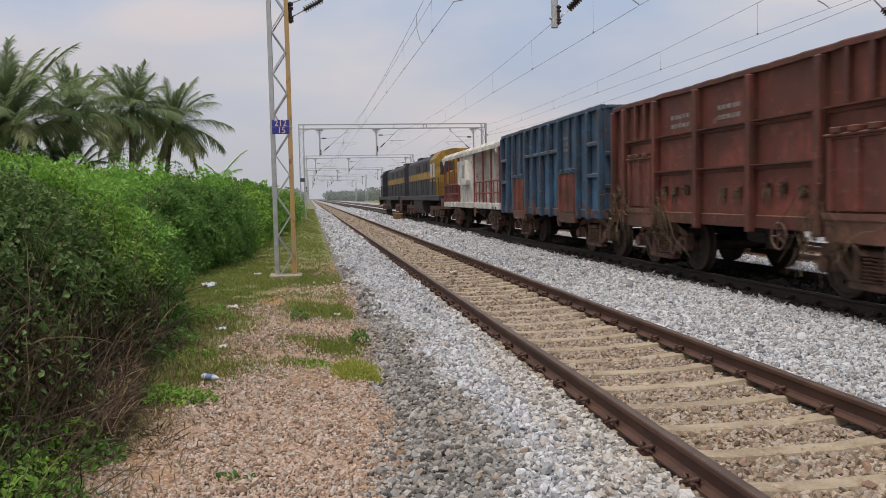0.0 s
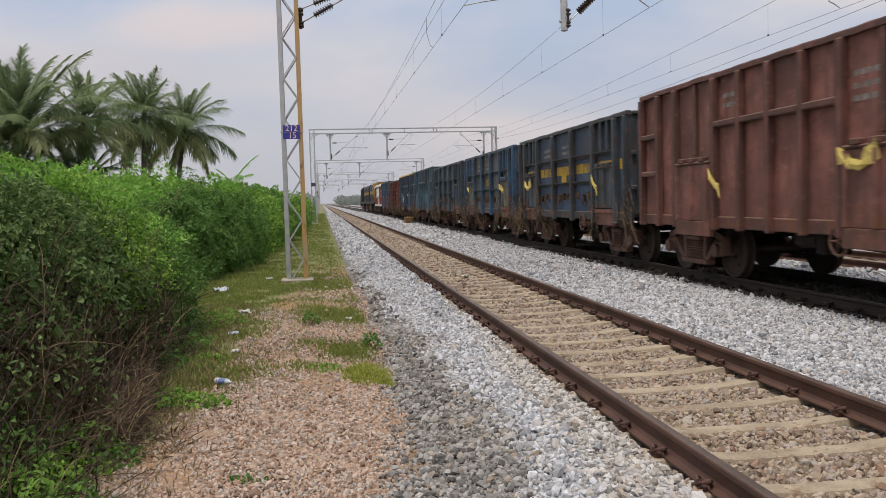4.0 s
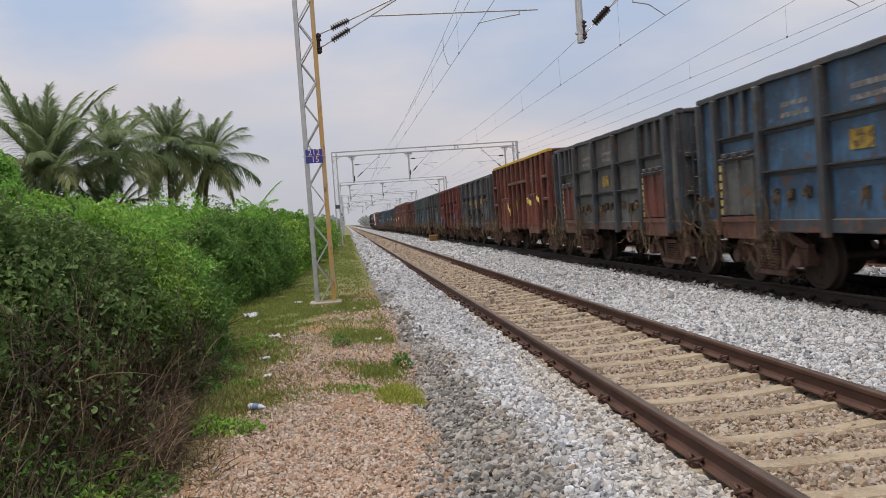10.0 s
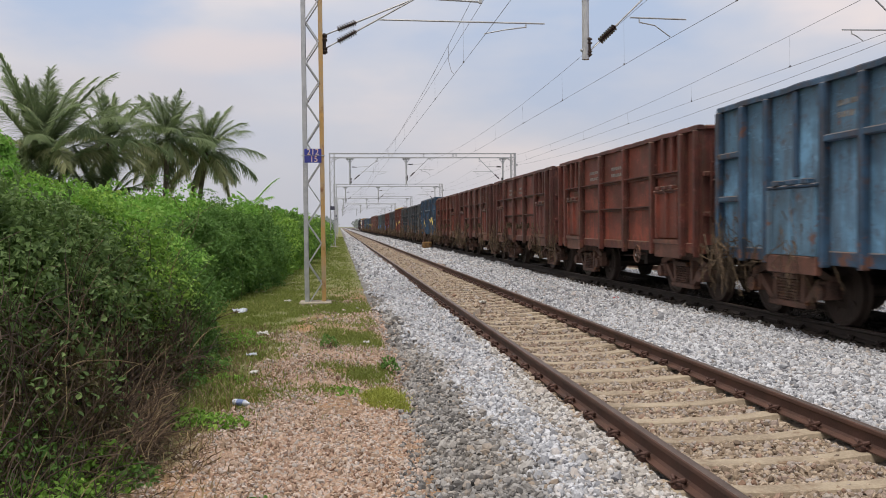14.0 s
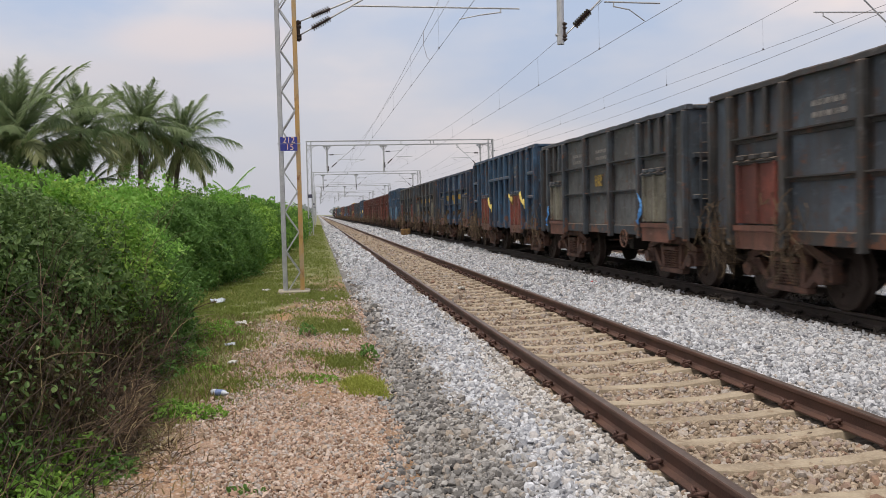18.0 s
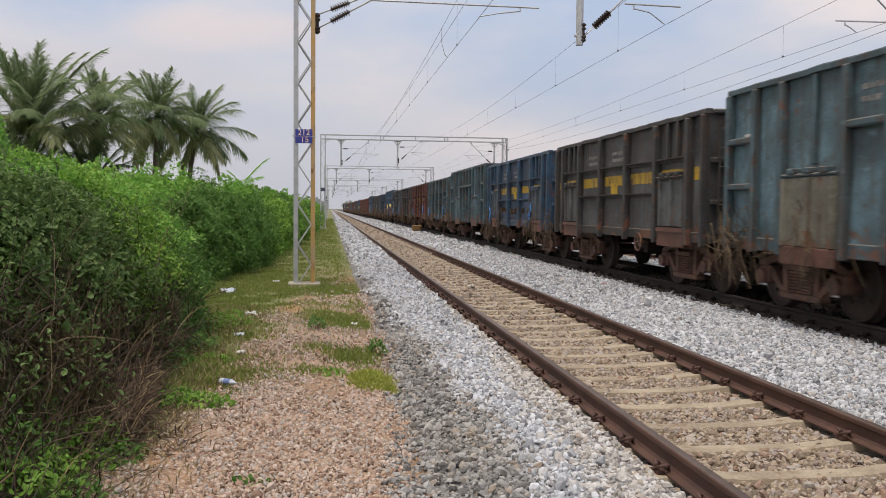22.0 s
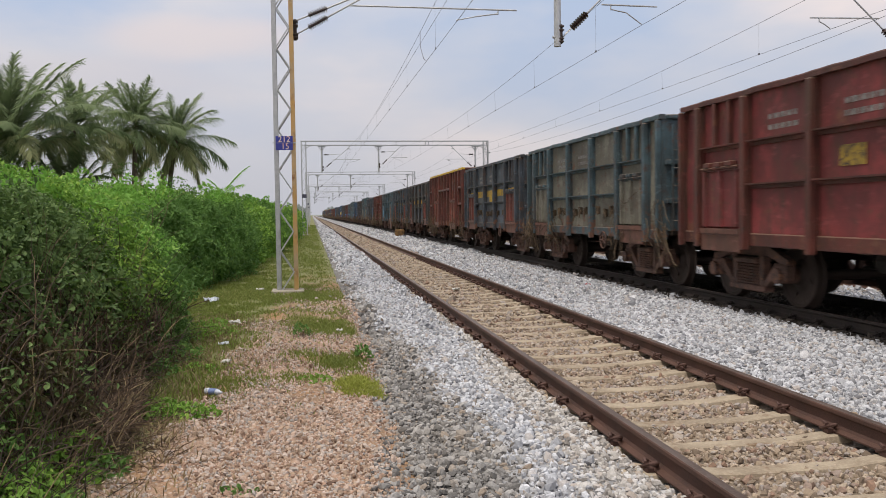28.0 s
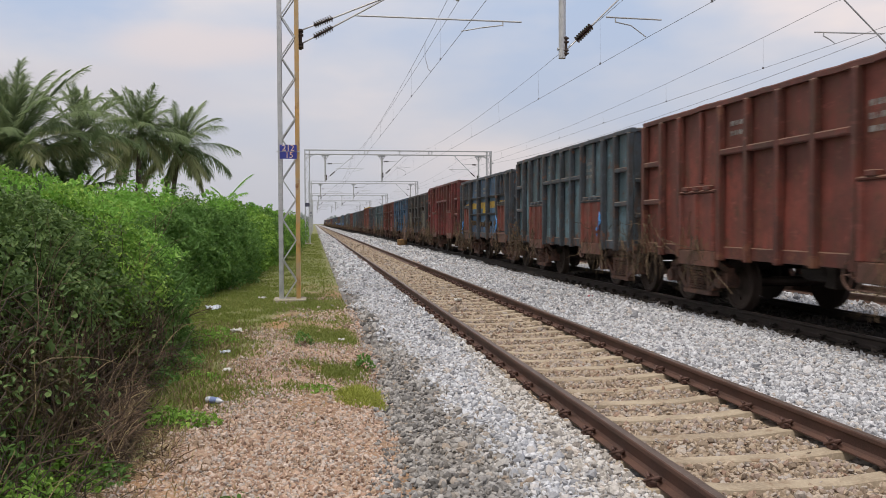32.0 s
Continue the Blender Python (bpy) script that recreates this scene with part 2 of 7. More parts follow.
def paint(name, base, band=None, band_z=(2.12, 2.36), dirt=0.5, rust=(0.085, 0.042, 0.026), load=False, ledge=False):
    """Weathered wagon paint: faded patches, rust, streaks that run down, and on some a painted band along the side."""
    if name in MATS:
        return MATS[name]
    m, n, l, bsdf = node_mat(name)
    v = coords(n, l)
    streak = coords(n, l, (6.0, 6.0, 0.6))
    a, b, s = noise_node(n, l, v, 1.1, 5.0, 0.6), noise_node(n, l, v, 28.0, 3.0), noise_node(n, l, streak, 1.0, 4.0, 0.6)
    blot = noise_node(n, l, v, 3.6, 7.0, 0.7)
    tone = blend(n, l, span(n, l, a, 0.35, 0.65), tuple(c * 0.60 + 0.004 for c in base), tuple(min(1, c * 1.22) for c in base))
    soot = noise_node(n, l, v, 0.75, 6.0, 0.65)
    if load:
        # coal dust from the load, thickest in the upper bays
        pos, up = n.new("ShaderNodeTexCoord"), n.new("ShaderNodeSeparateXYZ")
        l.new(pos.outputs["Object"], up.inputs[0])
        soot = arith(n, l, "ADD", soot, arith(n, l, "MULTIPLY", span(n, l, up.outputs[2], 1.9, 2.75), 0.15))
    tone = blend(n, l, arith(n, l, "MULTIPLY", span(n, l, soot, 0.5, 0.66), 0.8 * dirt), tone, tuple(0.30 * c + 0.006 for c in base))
    grime = noise_node(n, l, v, 5.0, 6.0, 0.7)
    tone = blend(n, l, arith(n, l, "MULTIPLY", span(n, l, grime, 0.5, 0.62), 0.5 * dirt), tone, tuple(0.42 * c + 0.008 for c in base))
    if band:
        co, sep = n.new("ShaderNodeTexCoord"), n.new("ShaderNodeSeparateXYZ")
        l.new(co.outputs["Object"], sep.inputs[0])
        wob = arith(n, l, "MULTIPLY", blot, 0.10)
        z = n.new("ShaderNodeMath")
        z.operation = "ADD"
        l.new(sep.outputs[2], z.inputs[0])
        l.new(wob, z.inputs[1])
        lo, hi = arith(n, l, "GREATER_THAN", z.outputs[0], band_z[0] + 0.05), arith(n, l, "LESS_THAN", z.outputs[0], band_z[1] + 0.05)
        inside = arith(n, l, "MULTIPLY", lo, hi)
        worn = span(n, l, blot, 0.66, 0.56)
        tone = blend(n, l, arith(n, l, "MULTIPLY", inside, worn), tone, band)
    tone = blend(n, l, arith(n, l, "MULTIPLY", span(n, l, s, 0.48, 0.66), dirt), tone, tuple(0.5 * (c + r) * 0.62 for c, r in zip(base, (0.13, 0.085, 0.06))))
    tone = blend(n, l, arith(n, l, "MULTIPLY", span(n, l, blot, 0.61 - 0.1 * dirt, 0.70), 0.8), tone, rust)
    # scraped and bleached places, drawn out along the side
    scrape = noise_node(n, l, coords(n, l, (1.0, 0.55, 1.3)), 5.5, 9.0, 0.74)
    tone = blend(n, l, arith(n, l, "MULTIPLY", span(n, l, scrape, 0.56, 0.66), 0.55 * dirt), tone, tuple(min(1, c * 1.55 + 0.045) for c in base))
    chip = noise_node(n, l, coords(n, l, (2.0, 2.0, 0.9)), 7.0, 8.0, 0.72)
    tone = blend(n, l, arith(n, l, "MULTIPLY", span(n, l, chip, 0.58, 0.64), 0.75 * dirt), tone, (0.040, 0.027, 0.021))
    tone = blend(n, l, arith(n, l, "MULTIPLY", span(n, l, b, 0.62, 0.74), 0.45), tone, tuple(min(1, c * 1.3 + 0.02) for c in base))
    if load or ledge:
        # rust flakes that start at the sole and eat their way up
        foot, low_ = n.new("ShaderNodeTexCoord"), n.new("ShaderNodeSeparateXYZ")
        l.new(foot.outputs["Object"], low_.inputs[0])
        eaten = arith(n, l, "ADD", noise_node(n, l, v, 2.6, 7.0, 0.68), arith(n, l, "MULTIPLY", span(n, l, low_.outputs[2], 1.45, 1.0), 0.09))
        tone = blend(n, l, arith(n, l, "MULTIPLY", span(n, l, eaten, 0.61, 0.66), 0.85), tone, (0.155, 0.066, 0.038))
    if ledge:
        # brown dust that lies on the ledges
        geo, flat = n.new("ShaderNodeNewGeometry"), n.new("ShaderNodeSeparateXYZ")
        l.new(geo.outputs["Normal"], flat.inputs[0])
        tone = blend(n, l, arith(n, l, "MULTIPLY", span(n, l, flat.outputs[2], 0.55, 0.9), 0.8), tone, (0.27, 0.20, 0.14))
    l.new(tone, bsdf.inputs["Base Color"])
    bsdf.inputs["Roughness"].default_value = 0.62
    bump_on(n, l, bsdf, blot, 0.35, 0.012)
    MATS[name] = m
    return m


def leaf_mat(name, a, b, c, share=0.42):
    m, n, l, bsdf = node_mat(name)
    g, ramp = n.new("ShaderNodeNewGeometry"), n.new("ShaderNodeValToRGB")
    ramp.color_ramp.elements.new(0.5)
    for k, col in enumerate((a, b, c)):
        ramp.color_ramp.elements[k].position = (0.0, 0.55, 1.0)[k]
        ramp.color_ramp.elements[k].color = rgb(col)
    l.new(g.outputs["Random Per Island"], ramp.inputs["Fac"])
    big = noise_node(n, l, coords(n, l), 0.45, 4.0)
    tone = blend(n, l, span(n, l, big, 0.35, 0.7), tuple(x * 0.85 for x in b), ramp.outputs["Color"])
    l.new(tone, bsdf.inputs["Base Color"])
    bsdf.inputs["Roughness"].default_value = 0.55
    bsdf.inputs["Specular IOR Level"].default_value = 0.3
    out = [x for x in n if x.bl_idname == "ShaderNodeOutputMaterial"][0]
    tr, add = n.new("ShaderNodeBsdfTranslucent"), n.new("ShaderNodeMixShader")
    add.inputs[0].default_value = share
    l.new(tone, tr.inputs["Color"])
    l.new(bsdf.outputs["BSDF"], add.inputs[1])
    l.new(tr.outputs["BSDF"], add.inputs[2])
    l.new(add.outputs["Shader"], out.inputs["Surface"])
    MATS[name] = m
    return m


M_CONCRETE = surf("concrete", (0.42, 0.38, 0.31), rough=0.9, bump=0.35)
M_SLEEPER = surf("sleeper_concrete", (0.39, 0.325, 0.24), (0.25, 0.20, 0.145), rough=0.92, coarse=3.0, bump=0.4, dist=0.004, stain=(0.20, 0.13, 0.08))
M_SLEEPER_DARK = surf("dark_sleeper", (0.10, 0.085, 0.07), rough=0.85)
M_RAIL = surf("rusty_rail", (0.115, 0.058, 0.042), (0.065, 0.036, 0.028), rough=0.7, metal=0.2, fine=80, bump=0.3, dist=0.003)
M_RAIL_BLACK = surf("black_rail", (0.035, 0.024, 0.020), (0.020, 0.016, 0.014), rough=0.75, fine=80, bump=0.3, dist=0.003)
M_RAIL_TOP = surf("worn_rail_head", (0.16, 0.12, 0.10), (0.10, 0.07, 0.055), rough=0.5, metal=0.5, fine=60, bump=0.1)
M_CLIP = surf("rusty_clip", (0.11, 0.058, 0.046), rough=0.75, metal=0.3)
M_GALV = surf("galvanised_steel", (0.50, 0.51, 0.52), (0.38, 0.39, 0.41), rough=0.5, metal=0.55, coarse=5, bump=0.1)
M_OCHRE = surf("rust_stained_steel", (0.50, 0.30, 0.10), (0.42, 0.33, 0.22), rough=0.65, metal=0.3, coarse=3, stain=(0.24, 0.11, 0.05))
M_WIRE = surf("catenary_wire", (0.22, 0.22, 0.24), rough=0.5, metal=0.5, bump=0.0)
M_INSUL = surf("insulator_glaze", (0.045, 0.025, 0.022), rough=0.3, bump=0.0)
M_SIGN = surf("blue_enamel", (0.035, 0.045, 0.30), (0.03, 0.035, 0.22), rough=0.5, bump=0.05)
M_PLATE = surf("grimy_plate", (0.085, 0.085, 0.13), rough=0.6, bump=0.05)
M_SIGN_TXT = surf("sign_lettering", (0.75, 0.62, 0.52), (0.70, 0.35, 0.22), rough=0.6, bump=0.0)
M_IRON = surf("rusty_cast_iron", (0.165, 0.088, 0.066), (0.060, 0.040, 0.034), rough=0.85, metal=0.05, coarse=4, bump=0.5, stain=(0.25, 0.115, 0.062), stain_at=(0.56, 0.68))
M_DARK = surf("grimy_underframe", (0.040, 0.030, 0.026), (0.022, 0.019, 0.018), rough=0.85, coarse=4)
M_WHEEL = surf("wheel_steel", (0.060, 0.042, 0.035), rough=0.7, metal=0.3)
M_STRAW = surf("dry_creeper", (0.125, 0.086, 0.050), (0.050, 0.036, 0.026), rough=0.95, coarse=6, island=0.6)
M_CLOTH = surf("yellow_cloth", (0.62, 0.50, 0.14), (0.48, 0.38, 0.12), rough=0.9, coarse=9)
M_BLUECLOTH = surf("blue_plastic_rag", (0.09, 0.32, 0.75), rough=0.6, coarse=9)
M_LETTER = surf("faded_white_lettering", (0.27, 0.26, 0.25), (0.09, 0.085, 0.08), rough=0.8, coarse=14)
M_YELLOWPAINT = surf("yellow_paint", (0.55, 0.36, 0.02), (0.42, 0.27, 0.03), rough=0.7, coarse=4, stain=(0.2, 0.1, 0.04))
M_BARK = surf("palm_bark", (0.15, 0.12, 0.09), (0.08, 0.06, 0.045), rough=0.95, coarse=6, bump=0.7, dist=0.02)
M_TWIG = surf("dead_twig", (0.165, 0.110, 0.066), (0.075, 0.051, 0.035), rough=0.95, coarse=5, island=0.5)
M_TWIG_DARK = surf("dark_twig", (0.085, 0.058, 0.040), (0.042, 0.030, 0.023), rough=0.95, coarse=5, island=0.5)
M_STRAWSTALK = surf("pale_stalk", (0.31, 0.24, 0.13), rough=0.95, island=0.3)
M_LEAF = leaf_mat("bush_leaf", (0.099, 0.198, 0.037), (0.226, 0.413, 0.068), (0.462, 0.638, 0.138))
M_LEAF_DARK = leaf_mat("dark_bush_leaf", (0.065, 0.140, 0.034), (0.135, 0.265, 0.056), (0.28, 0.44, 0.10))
M_LEAF_IVY = leaf_mat("creeper_leaf", (0.064, 0.118, 0.035), (0.131, 0.218, 0.064), (0.290, 0.397, 0.145), 0.35)
M_LEAF_BLUE = leaf_mat("blue_green_leaf", (0.072, 0.157, 0.038), (0.146, 0.286, 0.067), (0.291, 0.470, 0.123), 0.4)
M_LEAF_FRESH = leaf_mat("fresh_leaf", (0.130, 0.302, 0.052), (0.243, 0.491, 0.086), (0.454, 0.670, 0.184), 0.5)
M_LEAF_DRY = leaf_mat("withered_leaf", (0.07, 0.05, 0.028), (0.10, 0.085, 0.035), (0.07, 0.10, 0.03))
M_PALM = leaf_mat("palm_leaflet", (0.157, 0.221, 0.113), (0.265, 0.346, 0.173), (0.486, 0.529, 0.313), 0.5)
M_PALM_OLD = leaf_mat("olive_palm_leaflet", (0.25, 0.275, 0.13), (0.36, 0.385, 0.19), (0.52, 0.50, 0.29), 0.5)
M_GRASS = leaf_mat("grass_blade", (0.145, 0.190, 0.045), (0.235, 0.290, 0.068), (0.40, 0.37, 0.145))
M_GRASS_LIME = leaf_mat("lime_grass_blade", (0.29, 0.32, 0.055), (0.38, 0.42, 0.08), (0.50, 0.50, 0.16))
# pale bluish leaf: the haze of distance is put into the colour
M_FARWOOD_HAZED = leaf_mat("far_foliage_haze_tint", (0.28, 0.32, 0.30), (0.34, 0.38, 0.36), (0.40, 0.44, 0.41))
M_WHITEBALLAST = stones("pale_ballast", [(0.22, 0.226, 0.245), (0.40, 0.411, 0.44), (0.54, 0.556, 0.595), (0.66, 0.678, 0.722), (0.42, 0.375, 0.34)])
M_GREYBALLAST = stones("grey_ballast", [(0.095, 0.091, 0.088), (0.20, 0.192, 0.185), (0.32, 0.31, 0.30), (0.44, 0.43, 0.42), (0.30, 0.235, 0.175)])
M_TANBALLAST = stones("rust_dusted_ballast", [(0.16, 0.120, 0.088), (0.36, 0.282, 0.205), (0.48, 0.39, 0.30), (0.38, 0.345, 0.32), (0.29, 0.185, 0.13)])
M_DUSTBALLAST = stones("dusty_ballast", [(0.19, 0.175, 0.16), (0.40, 0.375, 0.35), (0.55, 0.525, 0.495), (0.64, 0.635, 0.64), (0.40, 0.335, 0.28)])
M_DARKBALLAST = stones("black_ballast", [(0.030, 0.026, 0.023), (0.06, 0.05, 0.045), (0.09, 0.075, 0.062)])
M_PINKGRAVEL = stones("pink_gravel", [(0.18, 0.115, 0.084), (0.46, 0.308, 0.222), (0.61, 0.50, 0.43), (0.36, 0.338, 0.318), (0.50, 0.370, 0.27), (0.23, 0.162, 0.116)])


def ground_mat():
    m, n, l, bsdf = node_mat("trackside_earth")
    co = n.new("ShaderNodeTexCoord").outputs["Object"]
    sep = n.new("ShaderNodeSeparateXYZ")
    l.new(co, sep.inputs[0])
    big, mid_, fine = noise_node(n, l, co, 0.45, 5.0, 0.6), noise_node(n, l, co, 3.0, 5.0), noise_node(n, l, co, 55.0, 4.0)
    gravel = blend(n, l, span(n, l, fine, 0.35, 0.65), (0.24, 0.155, 0.108), (0.42, 0.295, 0.215))
    earth = blend(n, l, span(n, l, mid_, 0.35, 0.65), (0.20, 0.13, 0.075), (0.34, 0.20, 0.10))
    turf = blend(n, l, span(n, l, fine, 0.3, 0.7), (0.13, 0.135, 0.055), (0.22, 0.225, 0.085))
    # the path is bare near the camera and overgrown further on and towards the hedge
    far = span(n, l, sep.outputs[1], 6.0, 17.0)
    side = span(n, l, sep.outputs[0], -0.6, -1.9)
    amount = arith(n, l, "MULTIPLY", arith(n, l, "ADD", arith(n, l, "MULTIPLY", far, 0.55), arith(n, l, "ADD", side, arith(n, l, "MULTIPLY", span(n, l, sep.outputs[1], 20.0, 45.0), 0.6))), 1.0)
    wob = arith(n, l, "ADD", arith(n, l, "MULTIPLY", big, 0.75), arith(n, l, "MULTIPLY", mid_, 0.45))
    s2 = n.new("ShaderNodeMath")
    s2.operation = "SUBTRACT"
    l.new(amount, s2.inputs[0])
    l.new(wob, s2.inputs[1])
    green = span(n, l, s2.outputs[0], -0.22, 0.08)
    tone = blend(n, l, span(n, l, big, 0.45, 0.62), gravel, earth)
    tone = blend(n, l, green, tone, turf)
    l.new(tone, bsdf.inputs["Base Color"])
    bsdf.inputs["Roughness"].default_value = 0.95
    bump_on(n, l, bsdf, fine, 0.6, 0.02)
    return m


def bed_mat():
    """Ballast by its place across the lines: pale shoulders, rust-dusted between the near rails, near-black under the
    train.
    """
    m, n, l, bsdf = node_mat("ballast_bed")
    co = n.new("ShaderNodeTexCoord").outputs["Object"]
    sep = n.new("ShaderNodeSeparateXYZ")
    l.new(co, sep.inputs[0])
    vor = n.new("ShaderNodeTexVoronoi")
    vor.inputs["Scale"].default_value = 17.0
    l.new(co, vor.inputs["Vector"])
    cell = n.new("ShaderNodeSeparateColor")
    l.new(vor.outputs["Color"], cell.inputs[0])
    wob = arith(n, l, "MULTIPLY", noise_node(n, l, co, 1.6, 5.0), 0.4)
    x = n.new("ShaderNodeMath")
    x.operation = "ADD"
    l.new(sep.outputs[0], x.inputs[0])
    l.new(wob, x.inputs[1])
    x = x.outputs[0]
    pale = blend(n, l, cell.outputs[0], (0.19, 0.192, 0.20), (0.44, 0.445, 0.465))
    tan_ = blend(n, l, cell.outputs[0], (0.13, 0.102, 0.075), (0.31, 0.25, 0.185))
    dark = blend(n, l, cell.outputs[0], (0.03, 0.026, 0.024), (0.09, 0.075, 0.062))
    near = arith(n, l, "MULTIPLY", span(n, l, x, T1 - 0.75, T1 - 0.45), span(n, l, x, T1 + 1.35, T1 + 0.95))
    dark_track = arith(n, l, "MULTIPLY", span(n, l, x, 6.95, 7.2), span(n, l, x, 9.9, 9.6))
    far = arith(n, l, "MULTIPLY", span(n, l, x, T3 - 0.7, T3 - 0.4), span(n, l, x, T3 + 1.3, T3 + 1.0))
    toe = blend(n, l, cell.outputs[0], (0.09, 0.087, 0.085), (0.26, 0.25, 0.24))
    pale = blend(n, l, span(n, l, x, 1.45, 1.25), pale, toe)
    tone = blend(n, l, near, pale, tan_)
    tone = blend(n, l, far, tone, tan_)
    tone = blend(n, l, dark_track, tone, dark)
    l.new(tone, bsdf.inputs["Base Color"])
    bsdf.inputs["Roughness"].default_value = 0.92
    inv = n.new("ShaderNodeMath")
    inv.operation = "SUBTRACT"
    inv.inputs[0].default_value = 1.0
    l.new(vor.outputs["Distance"], inv.inputs[1])
    bump_on(n, l, bsdf, inv.outputs[0], 0.9, 0.03)
    return m


M_GROUND, M_BED = ground_mat(), bed_mat()


# ---- mesh building ----
class Form:
    """Collects vertices and faces of one mesh."""

    def __init__(self):
        self.v, self.f, self.k = [], [], []

    def add(self, verts, faces, k=0):
        o = len(self.v)
        self.v += [tuple(p) for p in verts]
        self.f += [tuple(i + o for i in f) for f in faces]
        self.k += [k] * len(faces)
        return self

    def box(self, x0, x1, y0, y1, z0, z1, b=0.0, k=0):
        x0, x1, y0, y1, z0, z1 = min(x0, x1), max(x0, x1), min(y0, y1), max(y0, y1), min(z0, z1), max(z0, z1)
        b = min(b, 0.4 * min(x1 - x0, y1 - y0, z1 - z0))
        if b <= 0:
            v = [(x, y, z) for x in (x0, x1) for y in (y0, y1) for z in (z0, z1)]
            return self.add(v, [(0, 1, 3, 2), (4, 6, 7, 5), (0, 4, 5, 1), (2, 3, 7, 6), (0, 2, 6, 4), (1, 5, 7, 3)], k)
        lo, hi, v = (x0, y0, z0), (x1, y1, z1), []
        for c in range(8):
            s = (c >> 2 & 1, c >> 1 & 1, c & 1)
            for ax in range(3):
                v.append(tuple((hi[i] if s[i] else lo[i]) + (0 if i == ax else (-b if s[i] else b)) for i in range(3)))
        f = []
        for ax in range(3):
            bit = 4 >> ax
            o = [4 >> j for j in range(3) if j != ax]
            for s in (0, bit):
                f.append([3 * (s | q) + ax for q in (0, o[0], o[0] | o[1], o[1])])
            a1, a2 = [j for j in range(3) if j != ax]
            for q in (0, o[0], o[0] | o[1], o[1]):
                f.append([3 * q + a1, 3 * (q | bit) + a1, 3 * (q | bit) + a2, 3 * q + a2])
        f += [[3 * c, 3 * c + 1, 3 * c + 2] for c in range(8)]
        mid_ = Vector(((x0 + x1) / 2, (y0 + y1) / 2, (z0 + z1) / 2))
        done = []
        for q in f:
            p = [Vector(v[i]) for i in q]
            nrm = (p[1] - p[0]).cross(p[2] - p[0])
            done.append(q if nrm.dot(sum(p, Vector()) / len(p) - mid_) > 0 else q[::-1])
        return self.add(v, done, k)

    def tube(self, a, b, r, n=8, r2=None, k=0, caps=True):
        a, b = Vector(a), Vector(b)
        r2 = r if r2 is None else r2
        d = (b - a).normalized()
        s = d.orthogonal().normalized()
        t = d.cross(s)
        v = [a + r * (math.cos(2 * math.pi * i / n) * s + math.sin(2 * math.pi * i / n) * t) for i in range(n)]
        v += [b + r2 * (math.cos(2 * math.pi * i / n) * s + math.sin(2 * math.pi * i / n) * t) for i in range(n)]
        f = [(i, (i + 1) % n, n + (i + 1) % n, n + i) for i in range(n)]
        if caps:
            f += [tuple(range(n))[::-1], tuple(range(n, 2 * n))]
        return self.add(v, f, k)

    def path(self, pts, r, n=6, k=0, taper=1.0, radii=None):
        """One continuous tube along the points."""
        pts = [Vector(p) for p in pts]
        m, v, s = len(pts), [], None
        for i in range(m):
            d = (pts[min(i + 1, m - 1)] - pts[max(i - 1, 0)]).normalized()
            s = d.orthogonal().normalized() if s is None else (s - d * s.dot(d))
            s = s.normalized() if s.length > 1e-4 else d.orthogonal().normalized()
            t, q = d.cross(s), (radii[i] if radii else r * (1 - (1 - taper) * i / (m - 1)))
            v += [pts[i] + q * (math.cos(2 * math.pi * j / n) * s + math.sin(2 * math.pi * j / n) * t) for j in range(n)]
        f = [(i * n + j, i * n + (j + 1) % n, (i + 1) * n + (j + 1) % n, (i + 1) * n + j) for i in range(m - 1) for j in range(n)]
        return self.add(v, f + [tuple(range(n))[::-1], tuple(range((m - 1) * n, m * n))], k)

    def prism(self, outline, axis, lo, hi, k=0):
        """Extrudes a 2D outline along an axis; the outline's coordinates are the other two, in order."""
        put = {0: lambda p, q: (q, p[0], p[1]), 1: lambda p, q: (p[0], q, p[1]), 2: lambda p, q: (p[0], p[1], q)}[axis]
        n = len(outline)
        v = [put(p, lo) for p in outline] + [put(p, hi) for p in outline]
        f = [(i, (i + 1) % n, n + (i + 1) % n, n + i) for i in range(n)] + [tuple(range(n))[::-1], tuple(range(n, 2 * n))]
        return self.add(v, f, k)

    def lathe(self, profile, axis_x=True, n=24, centre=(0, 0, 0), k=0):
        """Turns (along, radius) pairs about the x axis, or the z axis."""
        v, f, m = [], [], len(profile)
        for i in range(n):
            c, s = math.cos(2 * math.pi * i / n), math.sin(2 * math.pi * i / n)
            for a, r in profile:
                p = (a, r * c, r * s) if axis_x else (r * c, r * s, a)
                v.append((p[0] + centre[0], p[1] + centre[1], p[2] + centre[2]))
        for i in range(n):
            for j in range(m - 1):
                f.append((i * m + j, ((i + 1) % n) * m + j, ((i + 1) % n) * m + j + 1, i * m + j + 1))
        return self.add(v, f, k)

    def mesh(self, name, mats, smooth=False):
        me = bpy.data.meshes.new(name)
        me.from_pydata(self.v, [], self.f)
        for mt in mats:
            me.materials.append(mt)
        if len(mats) > 1:
            me.polygons.foreach_set("material_index", self.k)
        bm = bmesh.new()
        bm.from_mesh(me)
        bmesh.ops.recalc_face_normals(bm, faces=bm.faces)
        bm.to_mesh(me)
        bm.free()
        if smooth:
            me.polygons.foreach_set("use_smooth", [True] * len(me.polygons))
        return me


def part(name, form, mat, parent=None, label="", at=None, smooth=False):
    mats = mat if isinstance(mat, list) else [mat]
    me = form if isinstance(form, bpy.types.Mesh) else form.mesh(name, mats, smooth)
    ob = new(name, me)
    if parent:
        ob.parent = parent
    if at:
        ob.location = at
    if label:
        ob["label"] = label
    return ob


